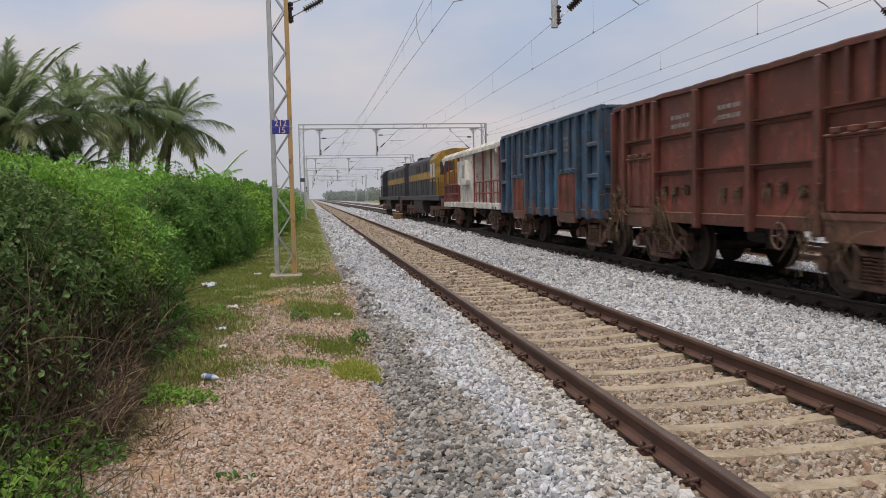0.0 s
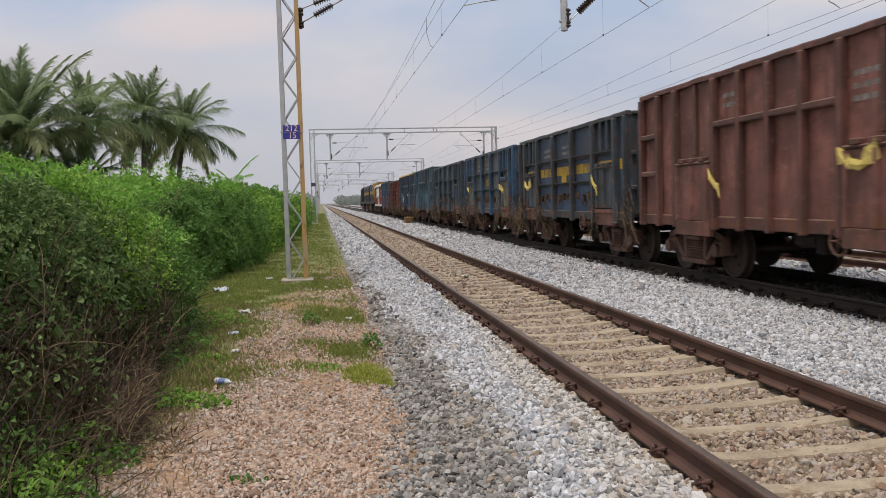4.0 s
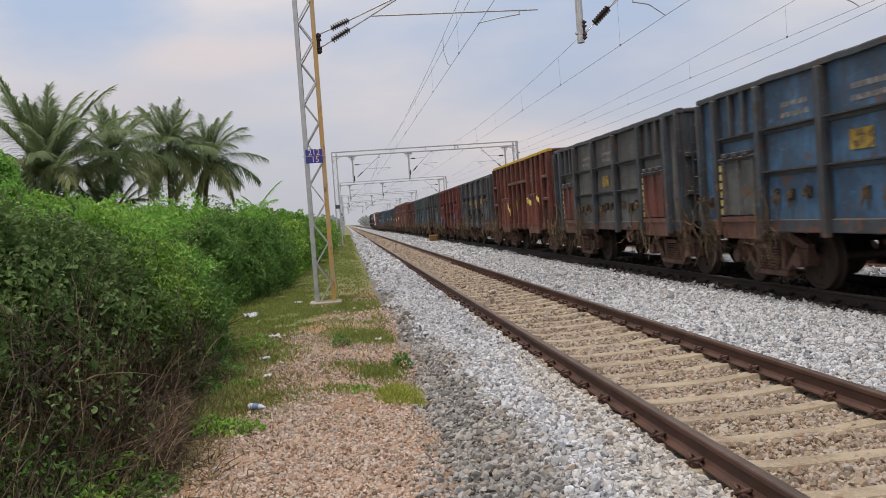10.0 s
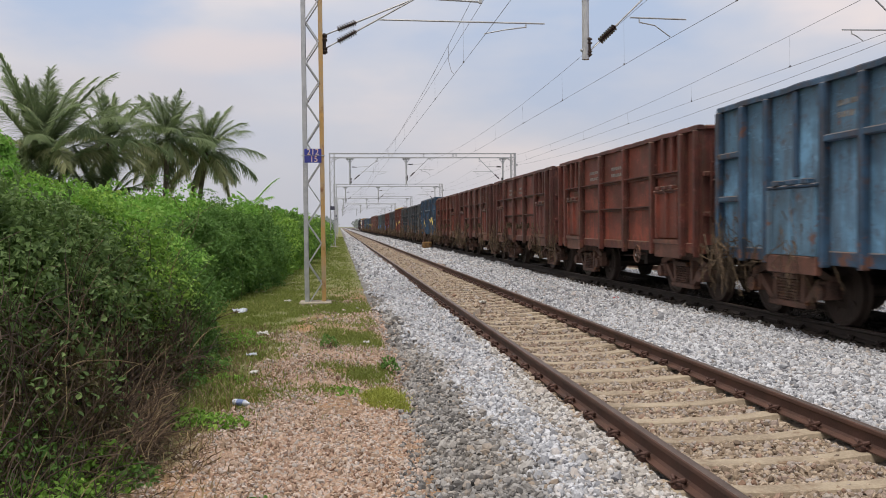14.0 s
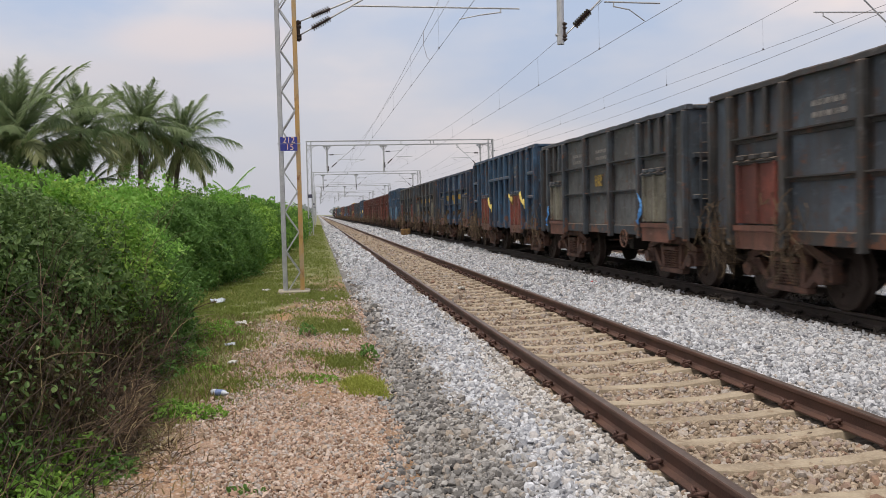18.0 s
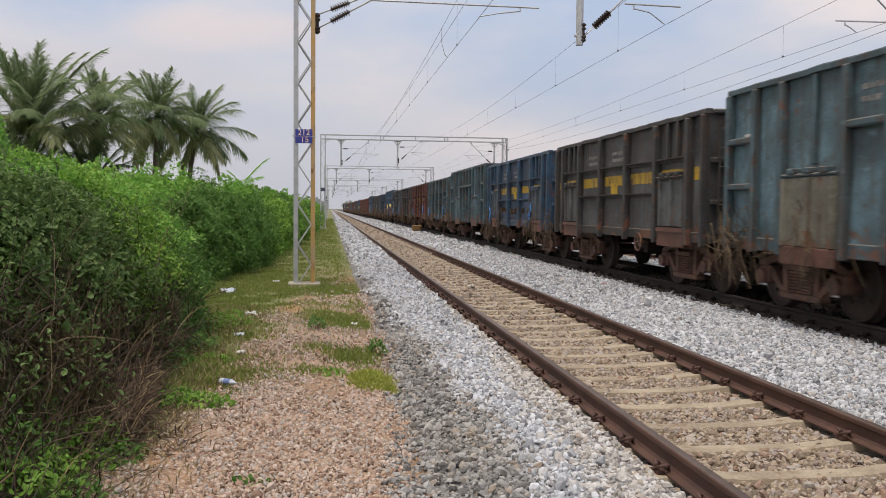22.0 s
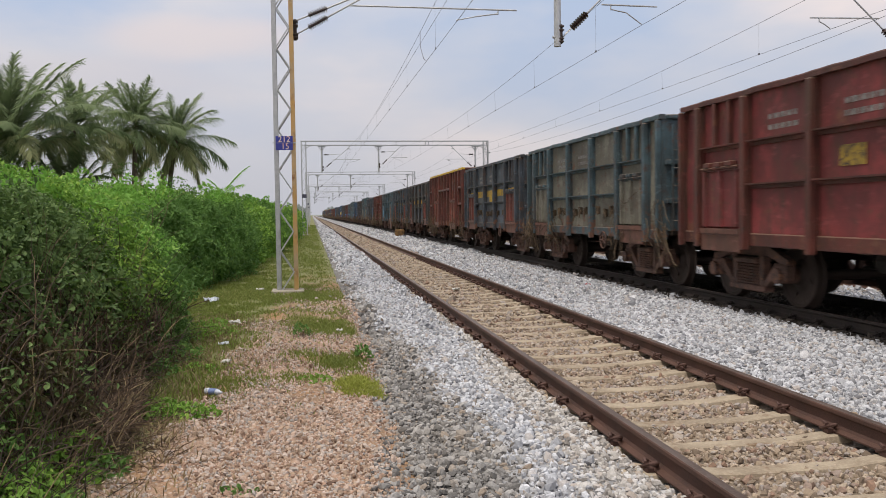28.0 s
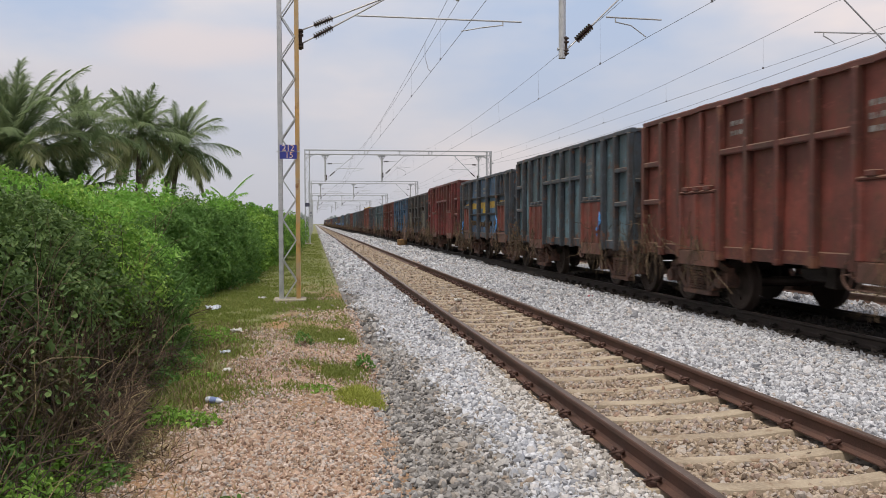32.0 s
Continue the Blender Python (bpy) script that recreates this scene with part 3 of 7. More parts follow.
def thing(name, label, category, group="", kind="", at=(0, 0, 0)):
    ob = new(name)
    ob.empty_display_size = 0.2
    ob.location = at
    return tagged(ob, label, category, group, kind)


def big_mesh(name, verts, tris, mat, smooth=False):
    """A mesh from arrays of triangles."""
    me = bpy.data.meshes.new(name)
    verts, tris = np.asarray(verts, np.float32).reshape(-1, 3), np.asarray(tris, np.int32).reshape(-1, 3)
    me.vertices.add(len(verts))
    me.vertices.foreach_set("co", verts.ravel())
    me.loops.add(tris.size)
    me.loops.foreach_set("vertex_index", tris.ravel())
    me.polygons.add(len(tris))
    me.polygons.foreach_set("loop_start", np.arange(0, tris.size, 3, dtype=np.int32))
    me.materials.append(mat)
    me.update(calc_edges=True)
    me.polygons.foreach_set("use_smooth", [smooth] * len(tris))
    return me


rng = np.random.default_rng(7)

# ---- ground and ballast ----
BED = [(0.40, -0.42), (0.62, -0.26), (0.95, -0.20), (1.45, -0.165), (2.08, -0.165), (2.2, -0.235), (4.03, -0.235), (4.15, -0.175), (4.6, -0.18), (5.2, -0.17), (6.2, -0.14),
       (6.95, -0.145), (7.2, -0.175), (9.2, -0.155), (9.7, -0.15), (10.6, -0.19), (14.2, -0.20), (14.8, -0.22), (22.0, -0.25), (23.2, -0.72)]


def bed_z(x):
    return np.interp(x, [p[0] for p in BED], [p[1] for p in BED])


def ground_z(x):
    return np.interp(x, [-60, -8, -3, -1.6, 0.45, 0.8, 15.4, 22.4, 60], [-0.6, -0.35, -0.22, G, G, G - 0.14, -0.75, -0.72, -0.8])


def sheet(name, xs, ys, zf, mat):
    xs, ys = np.array(xs), np.array(ys)
    gx, gy = np.meshgrid(xs, ys)
    gz = zf(gx, gy)
    v = np.stack([gx, gy, gz], -1).reshape(-1, 3)
    w, tris = len(xs), []
    i, j = np.meshgrid(np.arange(w - 1), np.arange(len(ys) - 1))
    a = (j * w + i).ravel()
    tris = np.concatenate([np.stack([a, a + 1, a + w + 1], 1), np.stack([a, a + w + 1, a + w], 1)])
    return new(name, big_mesh(name, v, tris, mat, True))


def wobble(x, y, s):
    return s * (np.sin(3.1 * x + 1.7 * np.sin(0.9 * y)) + np.sin(2.3 * y + 1.3 * np.sin(1.9 * x)) + 0.6 * np.sin(7.7 * x + 5.1 * y)) / 2.6


gx_ = [-2500, -700, -200, -60, -30, -18, -12, -9, -7, -5.5, -4.5] + list(np.arange(-4, 0.9, 0.12)) + [1.2, 2, 4, 8, 12, 15.4, 15.9, 16.3, 18, 25, 40, 90, 250, 800, 2500]
gy_ = [-200, -60, -20, -8, -3] + list(np.arange(0, 24, 0.15)) + list(np.arange(24, 60, 0.8)) + [65, 72, 80, 95, 120, 160, 220, 320, 500, 900, 1600, 3500]
ground = sheet("ground", gx_, gy_, lambda x, y: ground_z(x) + wobble(x, y, 0.018) * (np.abs(x) < 8), M_GROUND)
tagged(ground, "trackside earth with pink gravel path and patchy grass", "ground", kind="structure")

bx_ = list(np.arange(0.40, 7.5, 0.09)) + list(np.arange(7.5, 23.4, 0.3))
by_ = list(np.arange(-30, 1, 2.0)) + list(np.arange(1, 30, 0.12)) + list(np.arange(30, 90, 0.7)) + [100, 130, 180, 260, 400, 700, 1300]
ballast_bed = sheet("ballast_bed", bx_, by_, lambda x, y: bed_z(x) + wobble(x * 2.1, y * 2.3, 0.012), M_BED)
tagged(ballast_bed, "crushed stone ballast bed, pale between the lines, near-black under the train", "ballast", kind="structure")

# ---- loose stones ----
PHI = (1 + 5**0.5) / 2
ICO_V = np.array([(-1, PHI, 0), (1, PHI, 0), (-1, -PHI, 0), (1, -PHI, 0), (0, -1, PHI), (0, 1, PHI), (0, -1, -PHI), (0, 1, -PHI), (PHI, 0, -1), (PHI, 0, 1), (-PHI, 0, -1), (-PHI, 0, 1)]) / 1.9
ICO_F = np.array([(0, 11, 5), (0, 5, 1), (0, 1, 7), (0, 7, 10), (0, 10, 11), (1, 5, 9), (5, 11, 4), (11, 10, 2), (10, 7, 6), (7, 1, 8),
                  (3, 9, 4), (3, 4, 2), (3, 2, 6), (3, 6, 8), (3, 8, 9), (4, 9, 5), (2, 4, 11), (6, 2, 10), (8, 6, 7), (9, 8, 1)])
OCT_V = np.array([(1, 0, 0), (-1, 0, 0), (0, 1, 0), (0, -1, 0), (0, 0, 1), (0, 0, -1)], float)
OCT_F = np.array([(0, 2, 4), (2, 1, 4), (1, 3, 4), (3, 0, 4), (2, 0, 5), (1, 2, 5), (3, 1, 5), (0, 3, 5)])


def turns(n):
    q = rng.normal(size=(n, 4))
    q /= np.linalg.norm(q, axis=1)[:, None]
    w, x, y, z = q.T
    return np.stack([1 - 2 * (y * y + z * z), 2 * (x * y - z * w), 2 * (x * z + y * w), 2 * (x * y + z * w), 1 - 2 * (x * x + z * z), 2 * (y * z - x * w),
                     2 * (x * z - y * w), 2 * (y * z + x * w), 1 - 2 * (x * x + y * y)], 1).reshape(-1, 3, 3)


def rock_arrays(pos, size, fine):
    base_v, base_f = (ICO_V, ICO_F) if fine else (OCT_V, OCT_F)
    n = len(pos)
    v = base_v[None] * rng.uniform(0.66, 1.3, (n, len(base_v), 1)) * (size[:, None] * rng.uniform(0.42, 1.15, (n, 3)))[:, None]
    v = np.einsum("nij,nkj->nki", turns(n), v) + pos[:, None]
    f = base_f[None] + (np.arange(n) * len(base_v))[:, None, None]
    return v.reshape(-1, 3), f.reshape(-1, 3)


SLEEPER_Y = [5.866 + 0.656 * k for k in range(-14, 137)]


def scatter(x0, x1, y0, y1, gap, jitter=0.5):
    xs, ys = np.arange(x0, x1, gap), np.arange(y0, y1, gap)
    gx, gy = np.meshgrid(xs, ys)
    p = np.stack([gx.ravel(), gy.ravel()], 1)
    return p + rng.uniform(-jitter, jitter, p.shape) * gap


def off_track(p):
    """Keeps stones clear of the near line's rails and sleepers."""
    d = np.abs(((p[:, 1] - SLEEPER_Y[0] + 0.328) % 0.656) - 0.328)
    on_sleeper = (np.abs(p[:, 0] - T1) < 0.80) & (d < 0.066) & (rng.uniform(size=len(p)) < np.interp(p[:, 1], [5, 30], [0.93, 0.7]))
    on_rail = np.abs(np.abs(p[:, 0] - T1) - GAUGE) < 0.085
    rail2 = np.abs(np.abs(p[:, 0] - T2) - GAUGE) < 0.085
    on_sleeper &= rng.uniform(size=len(p)) > np.interp(p[:, 1], [6, 14, 30], [0.10, 0.25, 0.45])
    return ~(on_sleeper | on_rail | rail2)


STONE_MESHES = {}


def single_stones(p, size, mat):
    """The stones nearest to the camera, each an object of its own on a few shared meshes."""
    if mat.name not in STONE_MESHES:
        kinds = []
        for k in range(10):
            v = ICO_V * rng.uniform(0.66, 1.3, (12, 1))
            kinds.append(big_mesh("stone", v, ICO_F, mat))
        STONE_MESHES[mat.name] = kinds
    for x, y in p:
        s = float(size * rng.lognormal(0, 0.28))
        ob = part("stone", STONE_MESHES[mat.name][int(rng.integers(10))], None, ballast_bed)
        ob.location = (x, y, float(bed_z(x) if x > 0.62 else ground_z(x)) + s * rng.uniform(-0.45, 0.55))
        ob.rotation_euler = rng.uniform(0, 6.28, 3)
        ob.scale = s * rng.uniform(0.45, 1.15, 3)


def stone_field(name, label, mat, zones, singles=None):
    vs, fs, o = [], [], 0
    for x0, x1, y0, y1, gap, size, fine, keep in zones:
        p = scatter(x0, x1, y0, y1, gap)
        p = p[off_track(p)]
        if keep is not None:
            p = p[keep(p)]
        loose = (p[:, 0] > singles[0]) & (p[:, 0] < singles[1]) & (p[:, 1] > singles[2]) & (p[:, 1] < singles[3]) if singles else np.zeros(len(p), bool)
        if singles and loose.any():
            loose[np.flatnonzero(loose)[330:]] = False
            single_stones(p[loose], size, mat)
        p = p[~loose]
        s = size * rng.lognormal(0, 0.28, len(p))
        base = np.where(p[:, 0] > 0.62, bed_z(p[:, 0]), ground_z(p[:, 0]))
        pos = np.column_stack([p, base + wobble(p[:, 0] * 2.1, p[:, 1] * 2.3, 0.012) + rng.uniform(-0.45, 0.55, len(p)) * s])
        v, f = rock_arrays(pos, s, fine)
        vs.append(v), fs.append(f + o)
        o += len(v)
    ob = new(name, big_mesh(name, np.concatenate(vs), np.concatenate(fs), mat))
    return tagged(ob, label, "gravel", kind="stuff")


def edge(p, x, amp=0.12):
    return x + amp * np.sin(1.3 * p[:, 1]) + 0.6 * amp * np.sin(3.7 * p[:, 1] + 1) + rng.normal(0, 0.05, len(p))


def white_side(y):
    """Where the fresh pale stones give way to dusty ones beside the rail."""
    return np.interp(y, [5, 6.3, 9.7, 12.8, 20], [1.60, 1.68, 1.92, 2.06, T1 - 0.95])


def dusty_shoulder(p):
    return (p[:, 0] > edge(p, white_side(p[:, 1]) - 0.05, 0.06)) & (p[:, 0] < edge(p, T1 - 0.95, 0.04))


def white_left(p):
    return (p[:, 0] > edge(p, np.interp(p[:, 1], [4, 5.2, 8.3, 12, 16, 20], [1.12, 1.18, 1.30, 1.02, 0.88, 0.8]))) & (p[:, 0] < edge(p, white_side(p[:, 1]), 0.06))


def path_side(y):
    """Where the footpath ends and the shoulder's foot begins."""
    return np.interp(y, [4.5, 5.3, 6.4, 7.8, 11.5, 16, 20], [0.22, 0.30, 0.46, 0.58, 0.74, 0.78, 0.72])


def grey_toe(p):
    return (p[:, 0] < edge(p, np.interp(p[:, 1], [4, 5.2, 8.3, 12, 16, 20], [1.20, 1.26, 1.38, 1.10, 0.96, 0.88]))) & (p[:, 0] > edge(p, path_side(p[:, 1]), 0.05))


def sound(p):
    return (p[:, 0] > edge(p, T1 - 0.98, 0.03)) & (p[:, 0] < edge(p, T1 + 1.15, 0.1))


def between(p):
    return (p[:, 0] > edge(p, T1 + 1.0, 0.1)) & (p[:, 0] < edge(p, 6.98, 0.05))


TURF = ((0.15, 10.15, 0.46, 0.55, 1.25), (0.08, 13.3, 0.62, 0.7, 1.25), (-0.2, 18.3, 0.8, 1.1, 1.2), (-0.3, 8.75, 0.5, 0.3, 0.3), (-0.35, 15.4, 0.3, 0.4, 0.2), (0.45, 15.5, 0.25, 0.6, 0.4), (-0.95, 9.2, 0.35, 0.8, 0.35))


def turf_patches(x, y, rag):
    """Tufts of grass on the path, as a share of full cover."""
    cover = 0.0 * x
    for cx, cy, rx, ry, a in TURF:
        cover = cover + a * np.exp(-(((x - cx + 0.3 * rag) / rx) ** 2 + ((y - cy + 0.3 * np.sin(5 * x)) / ry) ** 2) ** 1.3)
    return cover


def ragged(y):
    return 0.22 * np.sin(1.9 * y) + 0.13 * np.sin(4.7 * y + 1) + 0.08 * np.sin(9.1 * y + 2)


def bare_path(p):
    x, y = p[:, 0], p[:, 1]
    f = np.sin(1.1 * x + 0.5) + np.sin(0.8 * y + 1.9 * x) + 0.6 * np.sin(2.9 * y)
    bare = f + rng.normal(0, 0.5, len(p)) > np.interp(y, [5, 8, 10, 20], [-3, -3.0, -1.2, 0.3])
    bare &= turf_patches(x, y, ragged(y)) + rng.normal(0, 0.18, len(p)) < 0.75
    left = np.interp(y, [5, 7.0, 8.2, 9, 14, 17], [-1.75, -1.35, -1.0, -0.98, -1.15, -0.85]) - 0.5 * ragged(y) * (y > 8)
    return bare & (x > left + rng.normal(0, 0.07, len(p))) & (x < edge(p, path_side(y) + 0.07, 0.05))


stone_field("pale_ballast_stones", "freshly tipped pale grey crushed ballast stones", M_WHITEBALLAST,
            [(0.6, T1 - 0.8, 2.5, 12, 0.035, 0.0245, True, white_left), (0.5, T1 - 0.8, 12, 26, 0.058, 0.034, False, white_left),
             (T1 + 0.9, 7.3, 4.5, 15, 0.037, 0.026, True, between), (T1 + 0.9, 7.3, 15, 34, 0.066, 0.038, False, between),
             (0.45, T1 - 0.8, 26, 60, 0.13, 0.07, False, white_left), (T1 + 0.9, 7.3, 34, 66, 0.14, 0.08, False, between),
             (0.45, T1 - 0.8, 60, 130, 0.24, 0.10, False, white_left), (T1 + 0.9, 7.3, 66, 140, 0.26, 0.11, False, between),
             (9.8, 11.6, 8, 30, 0.12, 0.06, False, None)], (1.3, 2.3, 5.35, 5.95))
stone_field("grey_toe_stones", "coarse weathered grey ballast at the shoulder's foot", M_GREYBALLAST,
            [(0.15, 1.7, 3.6, 12, 0.037, 0.0255, True, grey_toe), (0.45, 1.3, 12, 22, 0.075, 0.045, False, grey_toe)], (0.2, 1.7, 5.2, 5.6))
stone_field("rust_dusted_stones", "brown dusted ballast between the near rails", M_TANBALLAST,
            [(T1 - 1.05, T1 + 1.3, 3, 13, 0.037, 0.025, True, sound), (T1 - 1.05, T1 + 1.3, 13, 30, 0.072, 0.04, False, sound),
             (T1 - 1.05, T1 + 1.3, 30, 62, 0.14, 0.06, False, sound), (T1 - 0.8, T1 + 0.8, 62, 130, 0.26, 0.085, False, sound)], (2.3, 4.0, 5.45, 5.95))
stone_field("dusty_shoulder_stones", "dusty grey-brown ballast stones beside the near rail", M_DUSTBALLAST,
            [(1.4, T1 - 0.8, 3.2, 12, 0.036, 0.0245, True, dusty_shoulder), (1.6, T1 - 0.8, 12, 20, 0.058, 0.034, False, dusty_shoulder)])
stone_field("oily_stones", "near-black ballast round the train's track", M_DARKBALLAST, [(6.9, 9.5, 8, 34, 0.085, 0.045, False, None)])
stone_field("path_gravel", "loose pinkish laterite gravel of the footpath", M_PINKGRAVEL,
            [(-1.7, 0.85, 4.0, 9.0, 0.0215, 0.0162, True, bare_path), (-1.4, 0.8, 9.0, 14, 0.032, 0.019, False, bare_path), (-1.4, 0.8, 14.0, 20, 0.05, 0.026, False, bare_path)])

# ---- tracks ----
RAIL_OUT = [(-0.075, -0.172), (0.075, -0.172), (0.075, -0.160), (0.028, -0.146), (0.0095, -0.126), (0.0085, -0.060), (0.014, -0.048), (0.036, -0.038), (0.036, -0.012),
            (0.030, -0.003), (0.018, 0.0), (-0.018, 0.0), (-0.030, -0.003), (-0.036, -0.012), (-0.036, -0.038), (-0.014, -0.048), (-0.0085, -0.060), (-0.0095, -0.126), (-0.028, -0.146), (-0.075, -0.160)]


def rail_mesh(length0, length1, mat):
    fo = Form()
    steps = [length0, -10] + list(range(0, 60, 10)) + [80, 120, 200, 400, length1]
    n = len(RAIL_OUT)
    v = [(p[0], y, p[1]) for y in steps for p in RAIL_OUT]
    f, k = [], []
    for s in range(len(steps) - 1):
        for i in range(n):
            f.append((s * n + i, s * n + (i + 1) % n, (s + 1) * n + (i + 1) % n, (s + 1) * n + i))
            k.append(1 if i in (10, 9, 11) else 0)
    fo.v, fo.f, fo.k = v, f, k
    return fo.mesh("rail", [mat, M_RAIL_TOP])


def sleeper_form(y=0.0, fo=None):
    fo = fo or Form()
    prof = [(-1.375, 0.0), (-1.15, 0.012), (-0.75, 0.010), (-0.4, -0.022), (0.4, -0.022), (0.75, 0.010), (1.15, 0.012), (1.375, 0.0)]
    for i in range(len(prof) - 1):
        (x0, z0), (x1, z1) = prof[i], prof[i + 1]
        v = [(x0, y - 0.125, -0.20), (x1, y - 0.125, -0.20), (x1, y + 0.125, -0.20), (x0, y + 0.125, -0.20),
             (x0, y - 0.078, z0 - 0.008), (x1, y - 0.078, z1 - 0.008), (x1, y + 0.078, z1 - 0.008), (x0, y + 0.078, z0 - 0.008),
             (x0, y - 0.064, z0), (x1, y - 0.064, z1), (x1, y + 0.064, z1), (x0, y + 0.064, z0)]
        f = [(0, 1, 5, 4), (4, 5, 9, 8), (8, 9, 10, 11), (11, 10, 6, 7), (7, 6, 2, 3)]
        if i == 0:
            f.append((0, 4, 8, 11, 7, 3))
        if i == len(prof) - 2:
            f.append((1, 5, 9, 10, 6, 2))
        fo.add(v, f)
    return fo


def clip_mesh(mat):
    """A spring rail clip: a bent bar that rises from its shoulder and bears on the rail foot."""
    fo = Form()
    pts = [(0.055, -0.05, 0.01), (0.060, 0.0, 0.03), (0.050, 0.045, 0.05), (0.020, 0.05, 0.055), (0.0, 0.03, 0.045), (-0.012, -0.01, 0.022), (0.02, -0.045, 0.04), (0.05, -0.03, 0.055), (0.062, 0.02, 0.05)]
    fo.path([(a * 1.25, b * 1.25, c * 1.25) for a, b, c in pts], 0.013, 6)
    fo.box(0.02, 0.075, -0.035, 0.035, -0.01, 0.03, 0.006)
    return fo.mesh("rail_clip", [mat])


def lay_track(x, z, label, sleeper_mat, y_from, y_to, clips_to, stuff_to):
    tr = thing("railway_track", label, "railway track", kind="structure", at=(x, 0, z))
    dark_track = sleeper_mat is M_SLEEPER_DARK
    rail = rail_mesh(-60, 1300, M_RAIL_BLACK if dark_track else M_RAIL)
    for s in (-1, 1):
        part("rail", rail, None, tr, at=(s * GAUGE, 0, 0))
    me, clip = sleeper_form().mesh("sleeper", [sleeper_mat]), clip_mesh(M_RAIL_BLACK if dark_track else M_CLIP)
    turned = random.Random(int(x * 10))
    for y in SLEEPER_Y:
        if y_from <= y <= y_to:
            ob = part("sleeper", me, None, tr, at=(turned.uniform(-0.02, 0.02), y, -0.183 + turned.uniform(-0.008, 0.004)))
            ob.rotation_euler[2] = turned.uniform(-0.012, 0.012)
            if y <= clips_to:
                for s in (-1, 1):
                    for q in (-1, 1):
                        c = part("rail_clip", clip, None, tr, at=(s * GAUGE + q * 0.055, y, -0.168))
                        c.rotation_euler[2] = 0 if q > 0 else math.pi
    rest = Form()
    y = y_to + 0.656
    while y < stuff_to:
        rest.box(-1.375, 1.375, y - 0.075, y + 0.075, -0.3, -0.178)
        y += 0.656
    ob = part("sleepers_far_on", rest, sleeper_mat, tr)
    ob["kind"] = "stuff"
    return tr


lay_track(T1, 0.0, "empty broad gauge track with rusty rails on concrete sleepers", M_SLEEPER, -4, 95, 32, 330)
lay_track(T2, R2, "near-black broad gauge track carrying the goods train", M_SLEEPER_DARK, 2, 60, 24, 200)
lay_track(T3, 0.0, "further broad gauge track behind the goods train", M_SLEEPER, 6, 40, 0, 120)

# ---- overhead line portals ----
PORTAL_Y = [-34.2, 19.4, 73.0, 126.0, 179.0, 232.0, 285.0]
LEG_L, LEG_R = -0.79, -0.41
CONTACT_Z, MESSENGER_Z = 6.05, 7.45


def channel_leg(x, z0, z1, y, face):
    lip, web, back = x - face * 0.045, x + face * 0.039, x + face * 0.051
    outline = [(lip, y - 0.17), (back, y - 0.17), (back, y + 0.17), (lip, y + 0.17), (lip, y + 0.158), (web, y + 0.158), (web, y - 0.158), (lip, y - 0.158)]
    return Form().prism(outline if face > 0 else outline[::-1], 2, z0, z1)


def lacing(x0, x1, z0, z1, y, pitch=0.46):
    bars, z, side = [], z0, 0
    while z < z1 - 0.05:
        a, b = (x0, x1) if side == 0 else (x1, x0)
        for yy in (y - 0.172, y + 0.172):
            bars.append(((a, yy, z), (b, yy, min(z + pitch, z1))))
        z, side = z + pitch, 1 - side
    return bars


def insulator(parent, a, b, r=0.066, n=8):
    """A long ribbed insulator between two points, with steel end caps."""
    a, b = Vector(a), Vector(b)
    d = b - a
    pts, radii = [a], [0.03]
    for i in range(n):
        c = a + d * (i + 0.6) / (n + 0.2)
        e = d.normalized()
        pts += [c - e * 0.014, c - e * 0.012, c + e * 0.012, c + e * 0.014]
        radii += [0.032, r, r * 0.6, 0.032]
    fo = Form().path(pts + [b], 0, 12, radii=radii + [0.03])
    return part("insulator", fo, M_INSUL, parent, "dark brown ribbed porcelain insulator")


